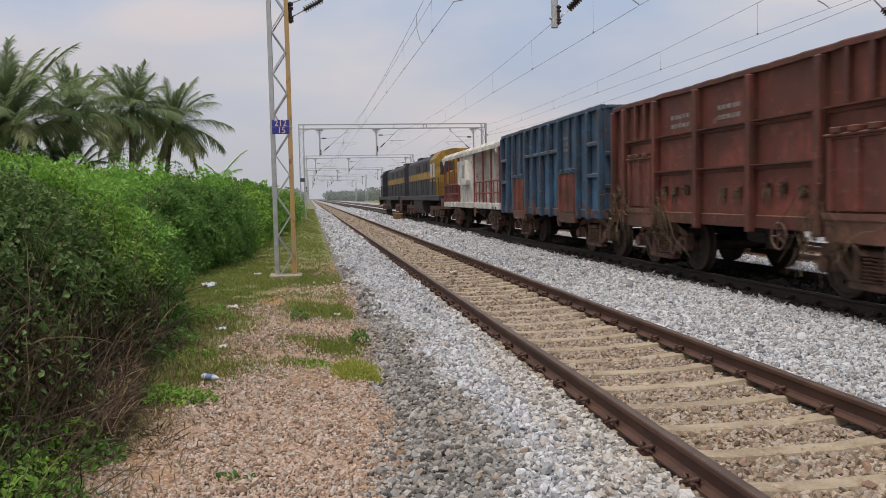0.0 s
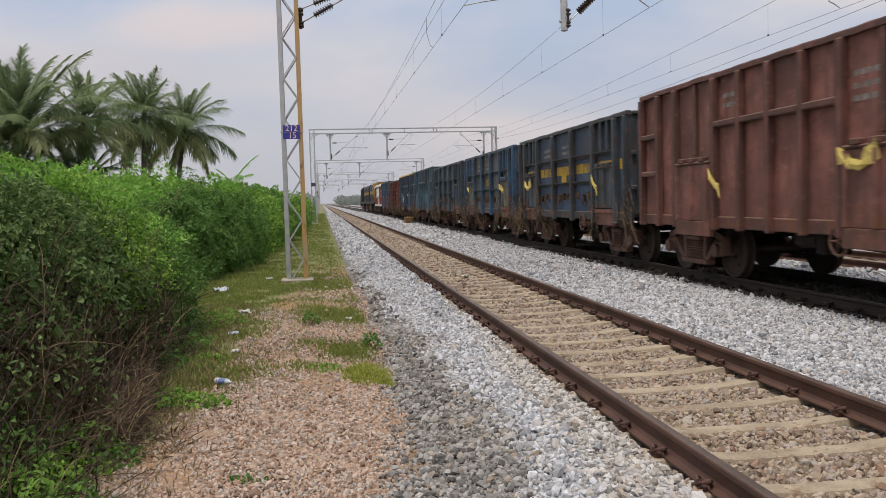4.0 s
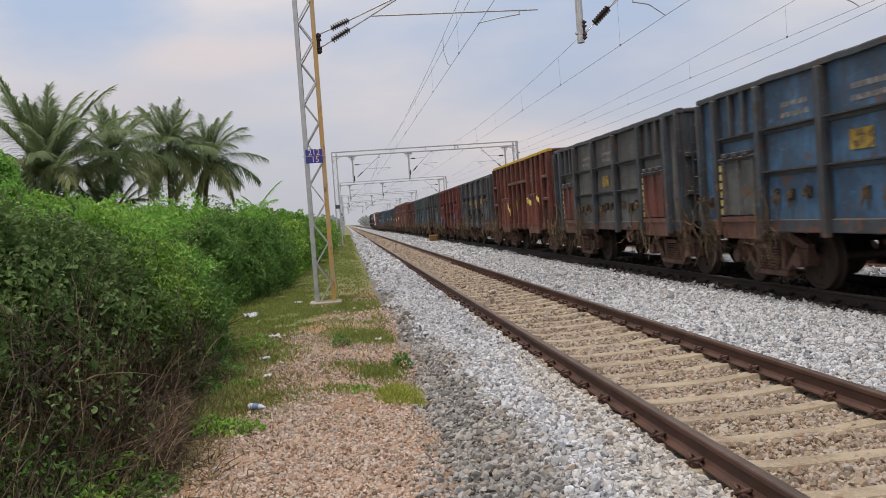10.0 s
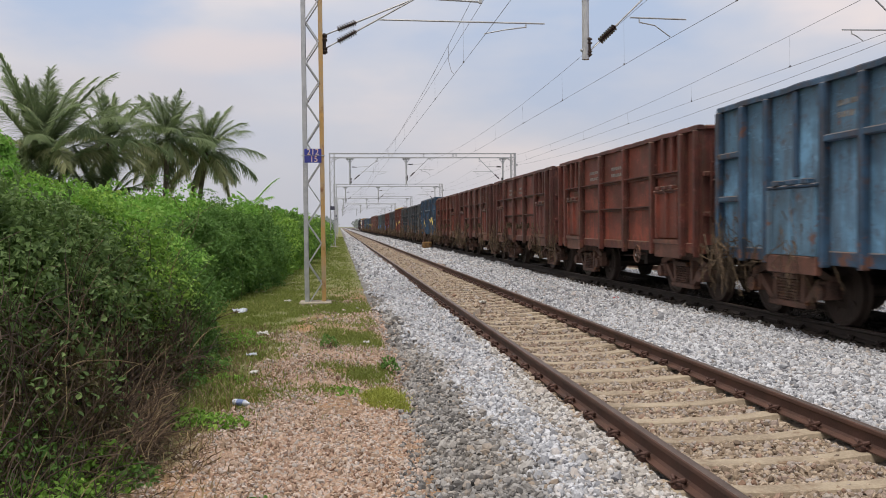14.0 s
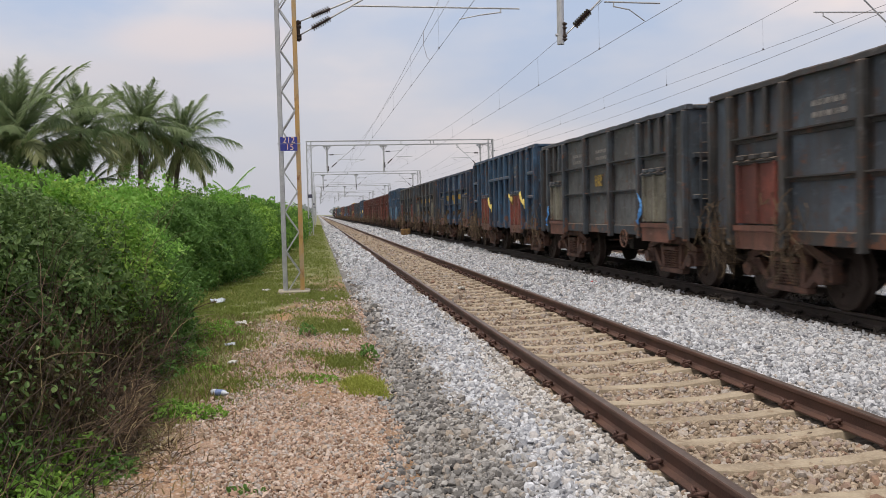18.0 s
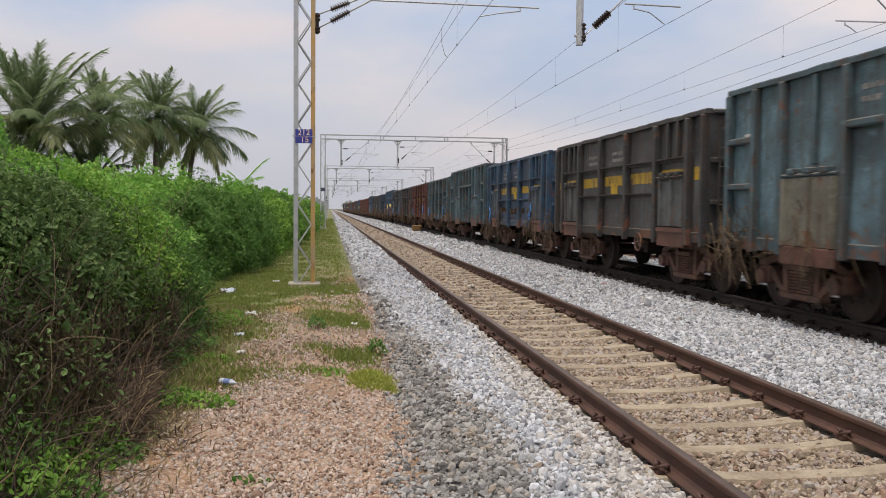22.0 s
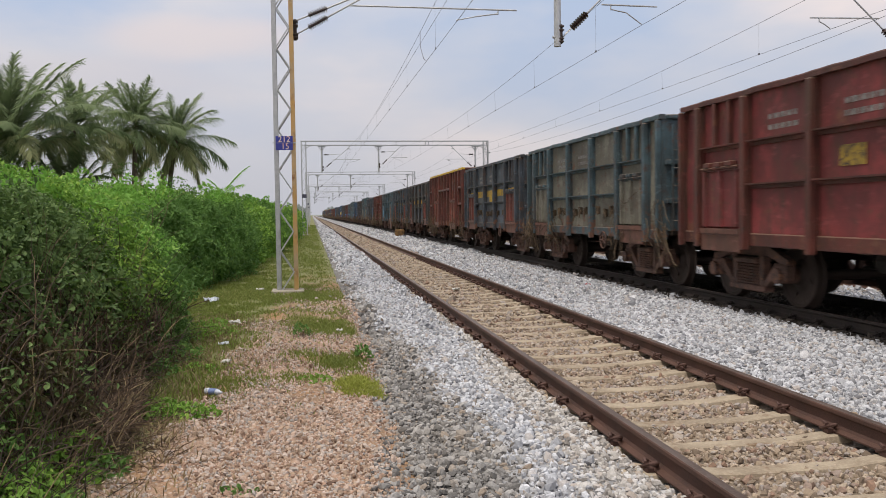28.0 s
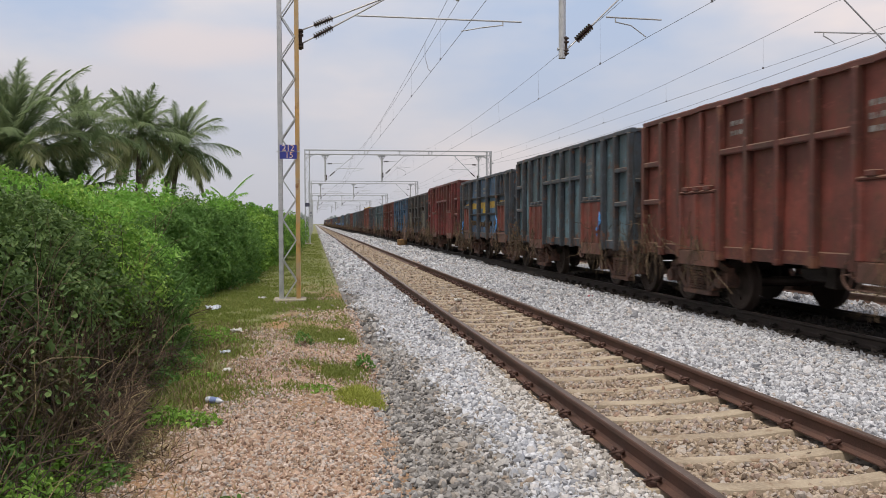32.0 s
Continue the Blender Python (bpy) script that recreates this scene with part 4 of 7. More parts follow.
def cantilever(parent, y, x0, s, z0, wire_x, reg_from, reg_to, arm_from, MESSENGER_Z=MESSENGER_Z, steep=False, tie=False, reg_z=0.28):
    """Bracket tubes that carry messenger and contact wire out from a support."""
    fo = Form()
    apex = (x0 + s * 2.13, y, z0 + 1.21)
    low, up = (x0, y, z0), (x0, y, z0 + 0.31)
    struts, girth = ((low,), 0.095) if steep else ((low, up), 0.088)
    if steep:
        apex = (wire_x - s * 0.1, y, z0 + 1.85)
    for p in struts:
        v = Vector(apex) - Vector(p)
        fo.tube(p, Vector(p) + v * 0.14, 0.016, 6)
        fo.tube(Vector(p) + v * 0.34, apex, 0.021, 8)
    fo.tube(apex, (wire_x, y, MESSENGER_Z + 0.05), 0.021, 8)
    fo.box(wire_x - 0.05, wire_x + 0.05, y - 0.05, y + 0.05, MESSENGER_Z - 0.06, MESSENGER_Z + 0.07, 0.01)
    stub = min(abs(wire_x - apex[0]), 1.5)
    fo.tube((apex[0] - s * 0.1, y, apex[2]), (apex[0] + s * stub, y, apex[2] - 0.06), 0.026, 8)
    fo.box(apex[0] + s * stub - 0.04, apex[0] + s * stub + 0.04, y - 0.04, y + 0.04, apex[2] - 0.10, apex[2] - 0.02, 0.01)
    zr = CONTACT_Z + reg_z
    fo.tube((reg_from, y, zr + 0.02), (reg_to, y, zr), 0.020, 8)
    fo.tube((arm_from, y, zr), (arm_from, y, zr - 0.11), 0.015, 6)
    fo.tube((arm_from, y, zr - 0.09), ((arm_from + wire_x) / 2, y, zr - 0.16), 0.015, 6)
    fo.tube(((arm_from + wire_x) / 2, y, zr - 0.16), (wire_x, y, CONTACT_Z + 0.02), 0.013, 6)
    if tie:
        fo.tube((x0, y, z0 + 1.3), (x0 + s * 0.12, y, z0 + 1.3), 0.016, 6)
        fo.tube((x0 + s * 0.5, y, z0 + 1.3), (x0 + s * 1.5, y, z0 + 1.36), 0.018, 6)
    ob = part("cantilever", fo, M_GALV, parent)
    clamp = Form().box(x0 - 0.045, x0 + 0.03, y - 0.07, y + 0.07, z0 - 0.12, z0 + 0.34, 0.015)
    for dz in (-0.07, 0.0, 0.2, 0.29):
        clamp.box(x0 - 0.06, x0 + 0.06, y - 0.09, y + 0.09, z0 + dz - 0.02, z0 + dz + 0.02, 0.008)
    part("bracket_clamp", clamp, M_WHEEL, ob, "dark rusty clamp")
    if tie:
        insulator(ob, (x0 + s * 0.12, y, z0 + 1.3), (x0 + s * 0.5, y, z0 + 1.3), 0.08)
    for p in struts:
        v = Vector(apex) - Vector(p)
        insulator(ob, Vector(p) + v * 0.14, Vector(p) + v * 0.34, girth)
    return ob


def text_part(name, words, size, at, mat, parent):
    cu = bpy.data.curves.new(name, "FONT")
    cu.body, cu.size, cu.align_x, cu.align_y, cu.extrude = words, size, "CENTER", "CENTER", 0.002
    tmp = new("tmp", cu)
    me = bpy.data.meshes.new_from_object(tmp)
    bpy.data.objects.remove(tmp)
    me.materials.clear()
    me.materials.append(mat)
    ob = part(name, me, None, parent)
    ob.matrix_basis = pose(*at, 90, 0, 0)
    return ob


for num, y in enumerate(PORTAL_Y):
    first = abs(y - 19.4) < 1
    h = 0.45 if first else 0.0
    po = thing("overhead_line_portal", "galvanised lattice portal with one rust-stained leg" if first else "galvanised steel portal spanning three tracks",
               "overhead line portal", "portals along the line", at=(0, 0, 0))
    for name, xs in (("upright", (LEG_L, LEG_R)), ("upright", (15.2, 15.58))):
        up = part(name, channel_leg(xs[0], G - 0.1, 7.96 + h, y, -1), M_GALV, po)
        part("leg", channel_leg(xs[1], G - 0.1, 7.96 + h, y, 1), M_OCHRE if first and xs[0] < 0 else M_GALV, up, "rust-stained leg" if first and xs[0] < 0 else "")
        bars = lacing(xs[0] + 0.04, xs[1] - 0.04, G + 0.02, 7.5 + h, y)
        if num in (1, 2):
            for a, b in bars:
                part("lacing_bar", Form().tube(a, b, 0.019, 4), M_GALV, up)
        else:
            fo = Form()
            for a, b in bars:
                fo.tube(a, b, 0.019, 4)
            part("lacing", fo, M_GALV, up)["kind"] = "stuff"
        c = (xs[0] + xs[1]) / 2
        part("footing", Form().box(c - 0.37, c + 0.37, y - 0.3, y + 0.3, -0.75 if c > 5 else G - 0.15, (-0.1 if c > 5 else G + 0.07), 0.025), M_CONCRETE, up, "low concrete footing")
    beam = Form()
    for yy in (y - 0.16, y + 0.16):
        beam.box(LEG_L, 15.58, yy - 0.025, yy + 0.025, 7.88 + h, 7.96 + h, 0.006)
        beam.box(LEG_L, 15.58, yy - 0.025, yy + 0.025, 7.52 + h, 7.60 + h, 0.006)
        for x in (LEG_L + 0.02, 4.35, 4.62, 7.4, 10.0, 10.27, 15.5):
            beam.box(x - 0.025, x + 0.025, yy - 0.02, yy + 0.02, 7.6 + h, 7.88 + h)
        beam.tube((LEG_L + 0.1, yy, 7.15 + h), (LEG_L + 0.8, yy, 7.55 + h), 0.03, 4)
        beam.tube((15.45, yy, 7.15 + h), (14.75, yy, 7.55 + h), 0.03, 4)
    for i in range(40):
        x = LEG_L + i * 0.41
        beam.tube((x, y - 0.16, 7.9 + h), (x + 0.41, y + 0.16, 7.9 + h), 0.014, 4)
    part("beam", beam, M_GALV, po)
    for dx, s, wx, tr in ((0.95, 1, T1 + 0.2, 1), (5.85, 1, T2 - 0.2, 2), (14.45, -1, T3 - 0.1, 3)):
        if not (tr in (1, 3) and first):
            arm = Form()
            arm.tube((dx, y, 5.50 if first else 5.2), (dx, y, 7.52 + h), 0.085 if first else 0.075, 16)
            arm.box(dx - 0.32, dx + 0.32, y - 0.12, y + 0.12, 7.40 + h, 7.52 + h, 0.02)
            arm.tube((dx, y, 7.05 + h), (dx - 0.26, y, 7.42 + h), 0.03, 5)
            arm.tube((dx, y, 7.05 + h), (dx + 0.26, y, 7.42 + h), 0.03, 5)
            arm.tube((dx - 0.12, y, 5.72), (dx + 0.12, y, 5.72), 0.035, 8)
            part("drop_arm", arm, M_GALV, po)
        if tr == 1 and first:
            cantilever(po, y, LEG_R + 0.10, 1, 5.66, 3.40, 0.92, 4.85, 4.40, 7.45)
        elif tr == 1:
            cantilever(po, y, dx + 0.08, 1, 5.45, wx, dx + 0.9, dx + 3.3, dx + 3.1, 7.45, True, True)
        elif tr == 2:
            cantilever(po, y, dx + 0.08, 1, 5.68, 7.96, 6.95, 8.35, 7.18, steep=True, tie=not first, reg_z=0.45)
        elif first:
            cantilever(po, y, 15.12, -1, 5.45, 12.95, 14.3, 12.4, 12.65, 7.45, True)
        else:
            cantilever(po, y, dx - 0.08, -1, 5.45, 12.35, dx - 0.9, 11.75, 12.0, 7.45, True, True)
    if first:
        plate = part("number_plate", Form().box(-0.80, -0.42, y - 0.19, y - 0.183, 3.205, 3.357, 0.002), M_SIGN, po, "blue enamel number plate")
        text_part("lettering", "212", 0.185, (-0.61, y - 0.192, 3.28), M_SIGN_TXT, plate)
        plate = part("number_plate", Form().box(-0.80, -0.42, y - 0.19, y - 0.183, 3.04, 3.195, 0.002), M_SIGN, po, "blue enamel number plate")
        text_part("lettering", "15", 0.185, (-0.59, y - 0.192, 3.118), M_SIGN_TXT, plate)
        part("plate_strap", Form().box(-0.87, -0.34, y - 0.183, y - 0.175, 3.19, 3.215), M_GALV, po)
    elif num > 1:
        part("number_plate", Form().box(-0.80, -0.42, y - 0.19, y - 0.183, 3.04, 3.36, 0.002), M_PLATE, po, "small dark number plate")

# ---- wires ----


def overhead(label, xs_contact, xs_mess, extra=False, MESSENGER_Z=MESSENGER_Z):
    th = thing("overhead_wires", label, "overhead wires", "overhead wires")
    cont, mess, drop, jump = Form(), Form(), Form(), Form()
    line_c, line_m = [], []
    for i in range(len(PORTAL_Y) - 1):
        y0, y1 = PORTAL_Y[i], PORTAL_Y[i + 1]
        xa, xb = xs_contact if i % 2 else xs_contact[::-1]
        ma, mb = xs_mess if i % 2 else xs_mess[::-1]
        line_c += [(xa, y0, CONTACT_Z)] + ([(xb, y1, CONTACT_Z)] if i == len(PORTAL_Y) - 2 else [])
        pts = []
        for k in range(17):
            u = k / 16
            z = MESSENGER_Z - 4 * 0.65 * u * (1 - u)
            pts.append((ma + (mb - ma) * u, y0 + (y1 - y0) * u, z))
        line_m += pts if i == len(PORTAL_Y) - 2 else pts[:-1]
        for k in range(1, 9):
            u = (k - 0.5) / 8
            z = MESSENGER_Z - 4 * 0.65 * u * (1 - u)
            y = y0 + (y1 - y0) * u
            drop.tube((ma + (mb - ma) * u, y, z), (xa + (xb - xa) * u, y, CONTACT_Z), 0.0028, 4, caps=False)
            drop.box(xa + (xb - xa) * u - 0.015, xa + (xb - xa) * u + 0.015, y - 0.03, y + 0.03, CONTACT_Z - 0.01, CONTACT_Z + 0.04)
        u = 0.12
        y, x = y0 + (y1 - y0) * u, xa + (xb - xa) * u
        zz = MESSENGER_Z - 4 * 0.65 * u * (1 - u)
        if extra:
            jump.path([(x, y, zz), (x - 0.05, y - 0.35, zz - 0.22), (x - 0.07, y - 0.5, zz - 0.55), (x - 0.03, y - 0.9, CONTACT_Z + 0.15), (x, y - 1.3, CONTACT_Z)], 0.009, 5)
    part("contact_wire", cont.path(line_c, 0.0058, 4), M_WIRE, th)
    part("messenger_wire", mess.path(line_m, 0.006, 4), M_WIRE, th)
    if extra:
        part("messenger_wire", Form().path([(p[0] - 0.06, p[1], 6.8 + 0.25 * (p[2] - MESSENGER_Z)) for p in line_m], 0.005, 4), M_WIRE, th)
    part("dropper_set", drop, M_WIRE, th)["kind"] = "stuff"
    if extra:
        part("jumper", jump, M_WIRE, th)["kind"] = "stuff"
    return th


overhead("contact and messenger wire with droppers over the empty track", (3.42, T1 + 0.15), (3.42, T1 + 0.15), True, 7.45)
overhead("contact and messenger wire with droppers over the train", (7.96, T2 + 0.1), (7.96, T2))
overhead("contact and messenger wire with droppers over the far track", (12.95, T3 + 0.1), (12.95, T3), MESSENGER_Z=7.1)
th = thing("feeder_wire", "thin feeder wire slung along the far portal legs", "feeder wire")
fo = Form()
for i in range(len(PORTAL_Y) - 1):
    y0, y1 = PORTAL_Y[i], PORTAL_Y[i + 1]
    fo.path([(15.75, y0 + (y1 - y0) * k / 12, 6.9 - 4 * 0.5 * (k / 12) * (1 - k / 12)) for k in range(13)], 0.0075, 4)
    fo.box(15.6, 15.8, y0 - 0.05, y0 + 0.05, 6.86, 6.96)
part("wire", fo, M_WIRE, th)

# ---- the goods train ----
PANEL, FRAME, DOOR, RIM = (surf(q, (0.2, 0.2, 0.2)) for q in ("panel_paint", "frame_paint", "door_paint", "rim_paint"))
WHEELS = []


def wheelset_form(r=0.5):
    fo = Form()
    for s in (-1, 1):
        # flange to the inside of the rail, tread, rim, web and hub
        prof = [(0.795, 0.12), (0.795, r * 0.82), (0.79, r * 0.9), (0.775, r + 0.028), (0.80, r + 0.03), (0.815, r), (0.92, r - 0.006), (0.925, r * 0.88),
                (0.905, r * 0.84), (0.87, r * 0.5), (0.90, r * 0.34), (0.95, r * 0.28), (0.95, 0.09)]
        fo.lathe([(s * a, q) for a, q in prof], n=28)
    fo.tube((-1.15, 0, 0), (1.15, 0, 0), 0.08, 12)
    for s in (-1, 1):
        # four holes' worth of dark bosses so that the turning shows
        for i in range(4):
            c, d = math.cos(i * math.pi / 2), math.sin(i * math.pi / 2)
            fo.tube((s * 0.88, 0.3 * c * r / 0.5, 0.3 * d * r / 0.5), (s * 0.905, 0.3 * c * r / 0.5, 0.3 * d * r / 0.5), 0.03, 6)
    return fo


WHEEL_MESH = wheelset_form().mesh("wheelset", [M_WHEEL])


def side_frame_mesh():
    fo = Form()
    x0, x1 = -0.06, 0.06
    fo.prism([(-0.62, 0.78), (0.62, 0.78), (1.02, 0.66), (1.16, 0.66), (1.16, 0.74), (0.66, 0.92), (-0.66, 0.92), (-1.16, 0.74), (-1.16, 0.66), (-1.02, 0.66)], 0, x0, x1)
    for s in (-1, 1):
        fo.prism([(s * 0.42, 0.30), (s * 0.56, 0.30), (s * 0.98, 0.62), (s * 1.0, 0.68), (s * 0.82, 0.68)], 0, x0, x1)
        fo.prism([(s * 0.34, 0.28), (s * 0.46, 0.28), (s * 0.50, 0.80), (s * 0.36, 0.80)], 0, x0, x1)
        # axle box with its cap
        fo.box(-0.10, 0.10, s * 1.0 - 0.15, s * 1.0 + 0.15, 0.40, 0.68, 0.03)
        fo.tube((-0.17, s * 1.0, 0.5), (0.17, s * 1.0, 0.5), 0.12, 12)
    fo.box(x0 - 0.03, x1 + 0.03, -0.55, 0.55, 0.20, 0.30, 0.02)
    return fo.mesh("side_frame", [M_IRON])


def spring_mesh():
    fo = Form()
    for q in (-0.2, 0.0, 0.2):
        prof = [(0.30, 0.0)]
        for i in range(7):
            z = 0.315 + i * 0.048
            prof += [(z, 0.055), (z + 0.006, 0.09), (z + 0.026, 0.09), (z + 0.032, 0.055)]
        fo.lathe(prof + [(0.66, 0.0)], False, 10, (0, q, 0))
    fo.box(-0.11, 0.11, -0.34, 0.34, 0.65, 0.74, 0.02)
    return fo.mesh("spring_nest", [M_IRON])


def bolster_mesh():
    fo = Form()
    fo.box(-1.1, 1.1, -0.22, 0.22, 0.66, 0.86, 0.03)
    fo.box(-0.3, 0.3, -0.3, 0.3, 0.84, 1.0, 0.03)
    for s in (-1, 1):
        fo.box(-0.85, 0.85, s * 0.45 - 0.05, s * 0.45 + 0.05, 0.36, 0.46)
        for q in (-1, 1):
            # brake shoes hang inside each wheel
            fo.prism([(s * 0.44, 0.36), (s * 0.50, 0.34), (s * 0.53, 0.5), (s * 0.50, 0.66), (s * 0.44, 0.62)], 0, q * 0.87 - 0.04, q * 0.87 + 0.04)
            fo.tube((q * 0.8, s * 0.45, 0.4), (q * 0.8, s * 0.3, 0.9), 0.02, 5)
    return fo.mesh("bogie", [M_DARK])


SIDE, SPRING, BOLSTER = side_frame_mesh(), spring_mesh(), bolster_mesh()


def bogie(parent, y):
    b = part("bogie", BOLSTER, None, parent, "rust-brown cast steel bogie", at=(0, y, 0))
    for s in (-1, 1):
        part("side_frame", SIDE, None, b, at=(s * 1.13, 0, 0))
        part("spring_nest", SPRING, None, b, at=(s * 1.15, 0, 0))
        w = part("wheelset", WHEEL_MESH, None, b)
        w.matrix_parent_inverse = Matrix.Translation((0, s * 1.0, 0.5))
        WHEELS.append(w)
    return b


def ladder_mesh(z0, z1, rungs=6):
    fo = Form()
    for s in (-0.19, 0.19):
        fo.box(s - 0.02, s + 0.02, -0.012, 0.012, z0, z1)
    for i in range(rungs):
        z = z0 + (z1 - z0) * (i + 0.5) / rungs
        fo.tube((-0.19, -0.03, z), (0.19, -0.03, z), 0.012, 6)
    return fo.mesh("ladder", [FRAME])


def underframe(wagon, length, z_sole):
    fo = Form()
    fo.box(-0.22, 0.22, -length - 0.05, 0.05, 0.86, z_sole + 0.1)
    for y in (-1.63, -length + 1.63, -length / 2, -length * 0.33, -length * 0.67):
        fo.box(-1.45, 1.45, y - 0.09, y + 0.09, 0.93, z_sole + 0.1)
    part("underframe", fo, M_DARK, wagon)
    gear = Form()
    gear.tube((-0.55, -length * 0.42, 0.78), (-0.55, -length * 0.42 - 0.6, 0.78), 0.17, 14)
    gear.tube((0.55, -length * 0.55, 0.76), (0.55, -length * 0.55 - 0.9, 0.76), 0.2, 14)
    gear.tube((0, -2.9, 0.62), (0, -length + 2.9, 0.62), 0.025, 6)
    gear.tube((-0.5, -length * 0.5, 0.7), (0.4, -length * 0.5, 0.55), 0.03, 6)
    gear.box(-0.75, -0.3, -length * 0.5 - 0.12, -length * 0.5 + 0.1, 0.55, 0.93)
    part("brake_gear", gear, M_DARK, wagon)
    for s, y in ((1, 0.0), (-1, -length)):
        c = Form()
        c.box(-0.14, 0.14, y - 0.1 * s, y + 0.28 * s, 0.92, 1.18, 0.03)
        c.box(-0.19, 0.19, y + 0.26 * s, y + 0.49 * s, 0.90, 1.20, 0.05)
        c.tube((-0.42, y + 0.02 * s, 1.0), (-0.42, y + 0.3 * s, 0.72), 0.03, 6)
        c.tube((0.45, y + 0.02 * s, 1.0), (0.45, y + 0.4 * s, 0.66), 0.03, 6)
        part("coupler", c, M_IRON, wagon)
    wheel = Form()
    n = 20
    ring = [Vector((0, 0.19 * math.cos(2 * math.pi * i / n), 0.19 * math.sin(2 * math.pi * i / n))) for i in range(n + 1)]
    wheel.path(ring, 0.018, 6)
    for i in range(5):
        a = 2 * math.pi * i / 5
        wheel.tube((0, 0, 0), (0, 0.18 * math.cos(a), 0.18 * math.sin(a)), 0.012, 5)
    wheel.tube((-0.03, 0, 0), (0.2, 0, 0), 0.03, 8)
    part("brake_handwheel", wheel, M_IRON, wagon, "rusty brake handwheel", at=(-1.58, -length * 0.67, 0.86))


M_SILL = paint("rusty_sill", (0.16, 0.066, 0.046), dirt=0.8, rust=(0.09, 0.05, 0.035))


def door_form(x, s, y0, y1, z0, z1):
    """A flap door: one pressed leaf with three upright ribs."""
    face = []
    for q in (0.06, 0.5, 0.94):
        y = y0 + (y1 - y0) * q
        face += [(x + s * 0.060, y - 0.05), (x + s * 0.112, y - 0.038), (x + s * 0.112, y + 0.038), (x + s * 0.060, y + 0.05)]
    return Form().prism([(x, y0)] + [(x + s * 0.06, y0)] + face + [(x + s * 0.06, y1), (x, y1)], 2, z0, z1)


def hinge_form(x, s, y0, y1, z1):
    fo = Form()
    fo.box(x, x + s * 0.10, y0 - 0.05, y1 + 0.05, z1 - 0.02, z1 + 0.06, 0.012)
    for q in (0.2, 0.5, 0.8):
        y = y0 + (y1 - y0) * q
        fo.box(x + s * 0.04, x + s * 0.16, y - 0.10, y + 0.10, z1 + 0.05, z1 + 0.13, 0.012)
    fo.tube((x + s * 0.12, y0, z1 + 0.03), (x + s * 0.12, y1, z1 + 0.03), 0.02, 6)
    return fo


def rib_form(x, s, y0, y1, z):
    """A horizontal angle: a ledge that stands out over its web."""
    return Form().prism([(x, z - 0.085), (x + s * 0.04, z - 0.085), (x + s * 0.045, z - 0.032), (x + s * 0.13, z - 0.026), (x + s * 0.132, z - 0.002), (x, z)], 1, y0, y1)


def sheet_with_dents(x, y0, y1, z0, z1, thick, rnd, dent=0.012):
    """A side sheet of some thickness whose face bulges a little between its ribs."""
    fo, ny, nz = Form(), 40, 8
    for side in (0, 1):
        v = []
        for i in range(ny + 1):
            for j in range(nz + 1):
                y, z = y0 + (y1 - y0) * i / ny, z0 + (z1 - z0) * j / nz
                d = dent * noise.noise(Vector((x * 3 + 2.0, y * 1.3, z * 1.6))) + 0.5 * dent * rnd.uniform(-1, 1)
                v.append((x + side * thick + d, y, z))
        w = nz + 1
        fo.add(v, [(i * w + j, i * w + j + 1, (i + 1) * w + j + 1, (i + 1) * w + j) for i in range(ny) for j in range(nz)])
    m, w = (ny + 1) * (nz + 1), nz + 1
    for i in range(ny):
        fo.f += [(i * w, (i + 1) * w, m + (i + 1) * w, m + i * w), (i * w + nz, (i + 1) * w + nz, m + (i + 1) * w + nz, m + i * w + nz)]
        fo.k += [0, 0]
    for j in range(nz):
        fo.f += [(j, j + 1, m + j + 1, m + j), (ny * w + j, ny * w + j + 1, m + ny * w + j + 1, m + ny * w + j)]
        fo.k += [0, 0]
    return fo


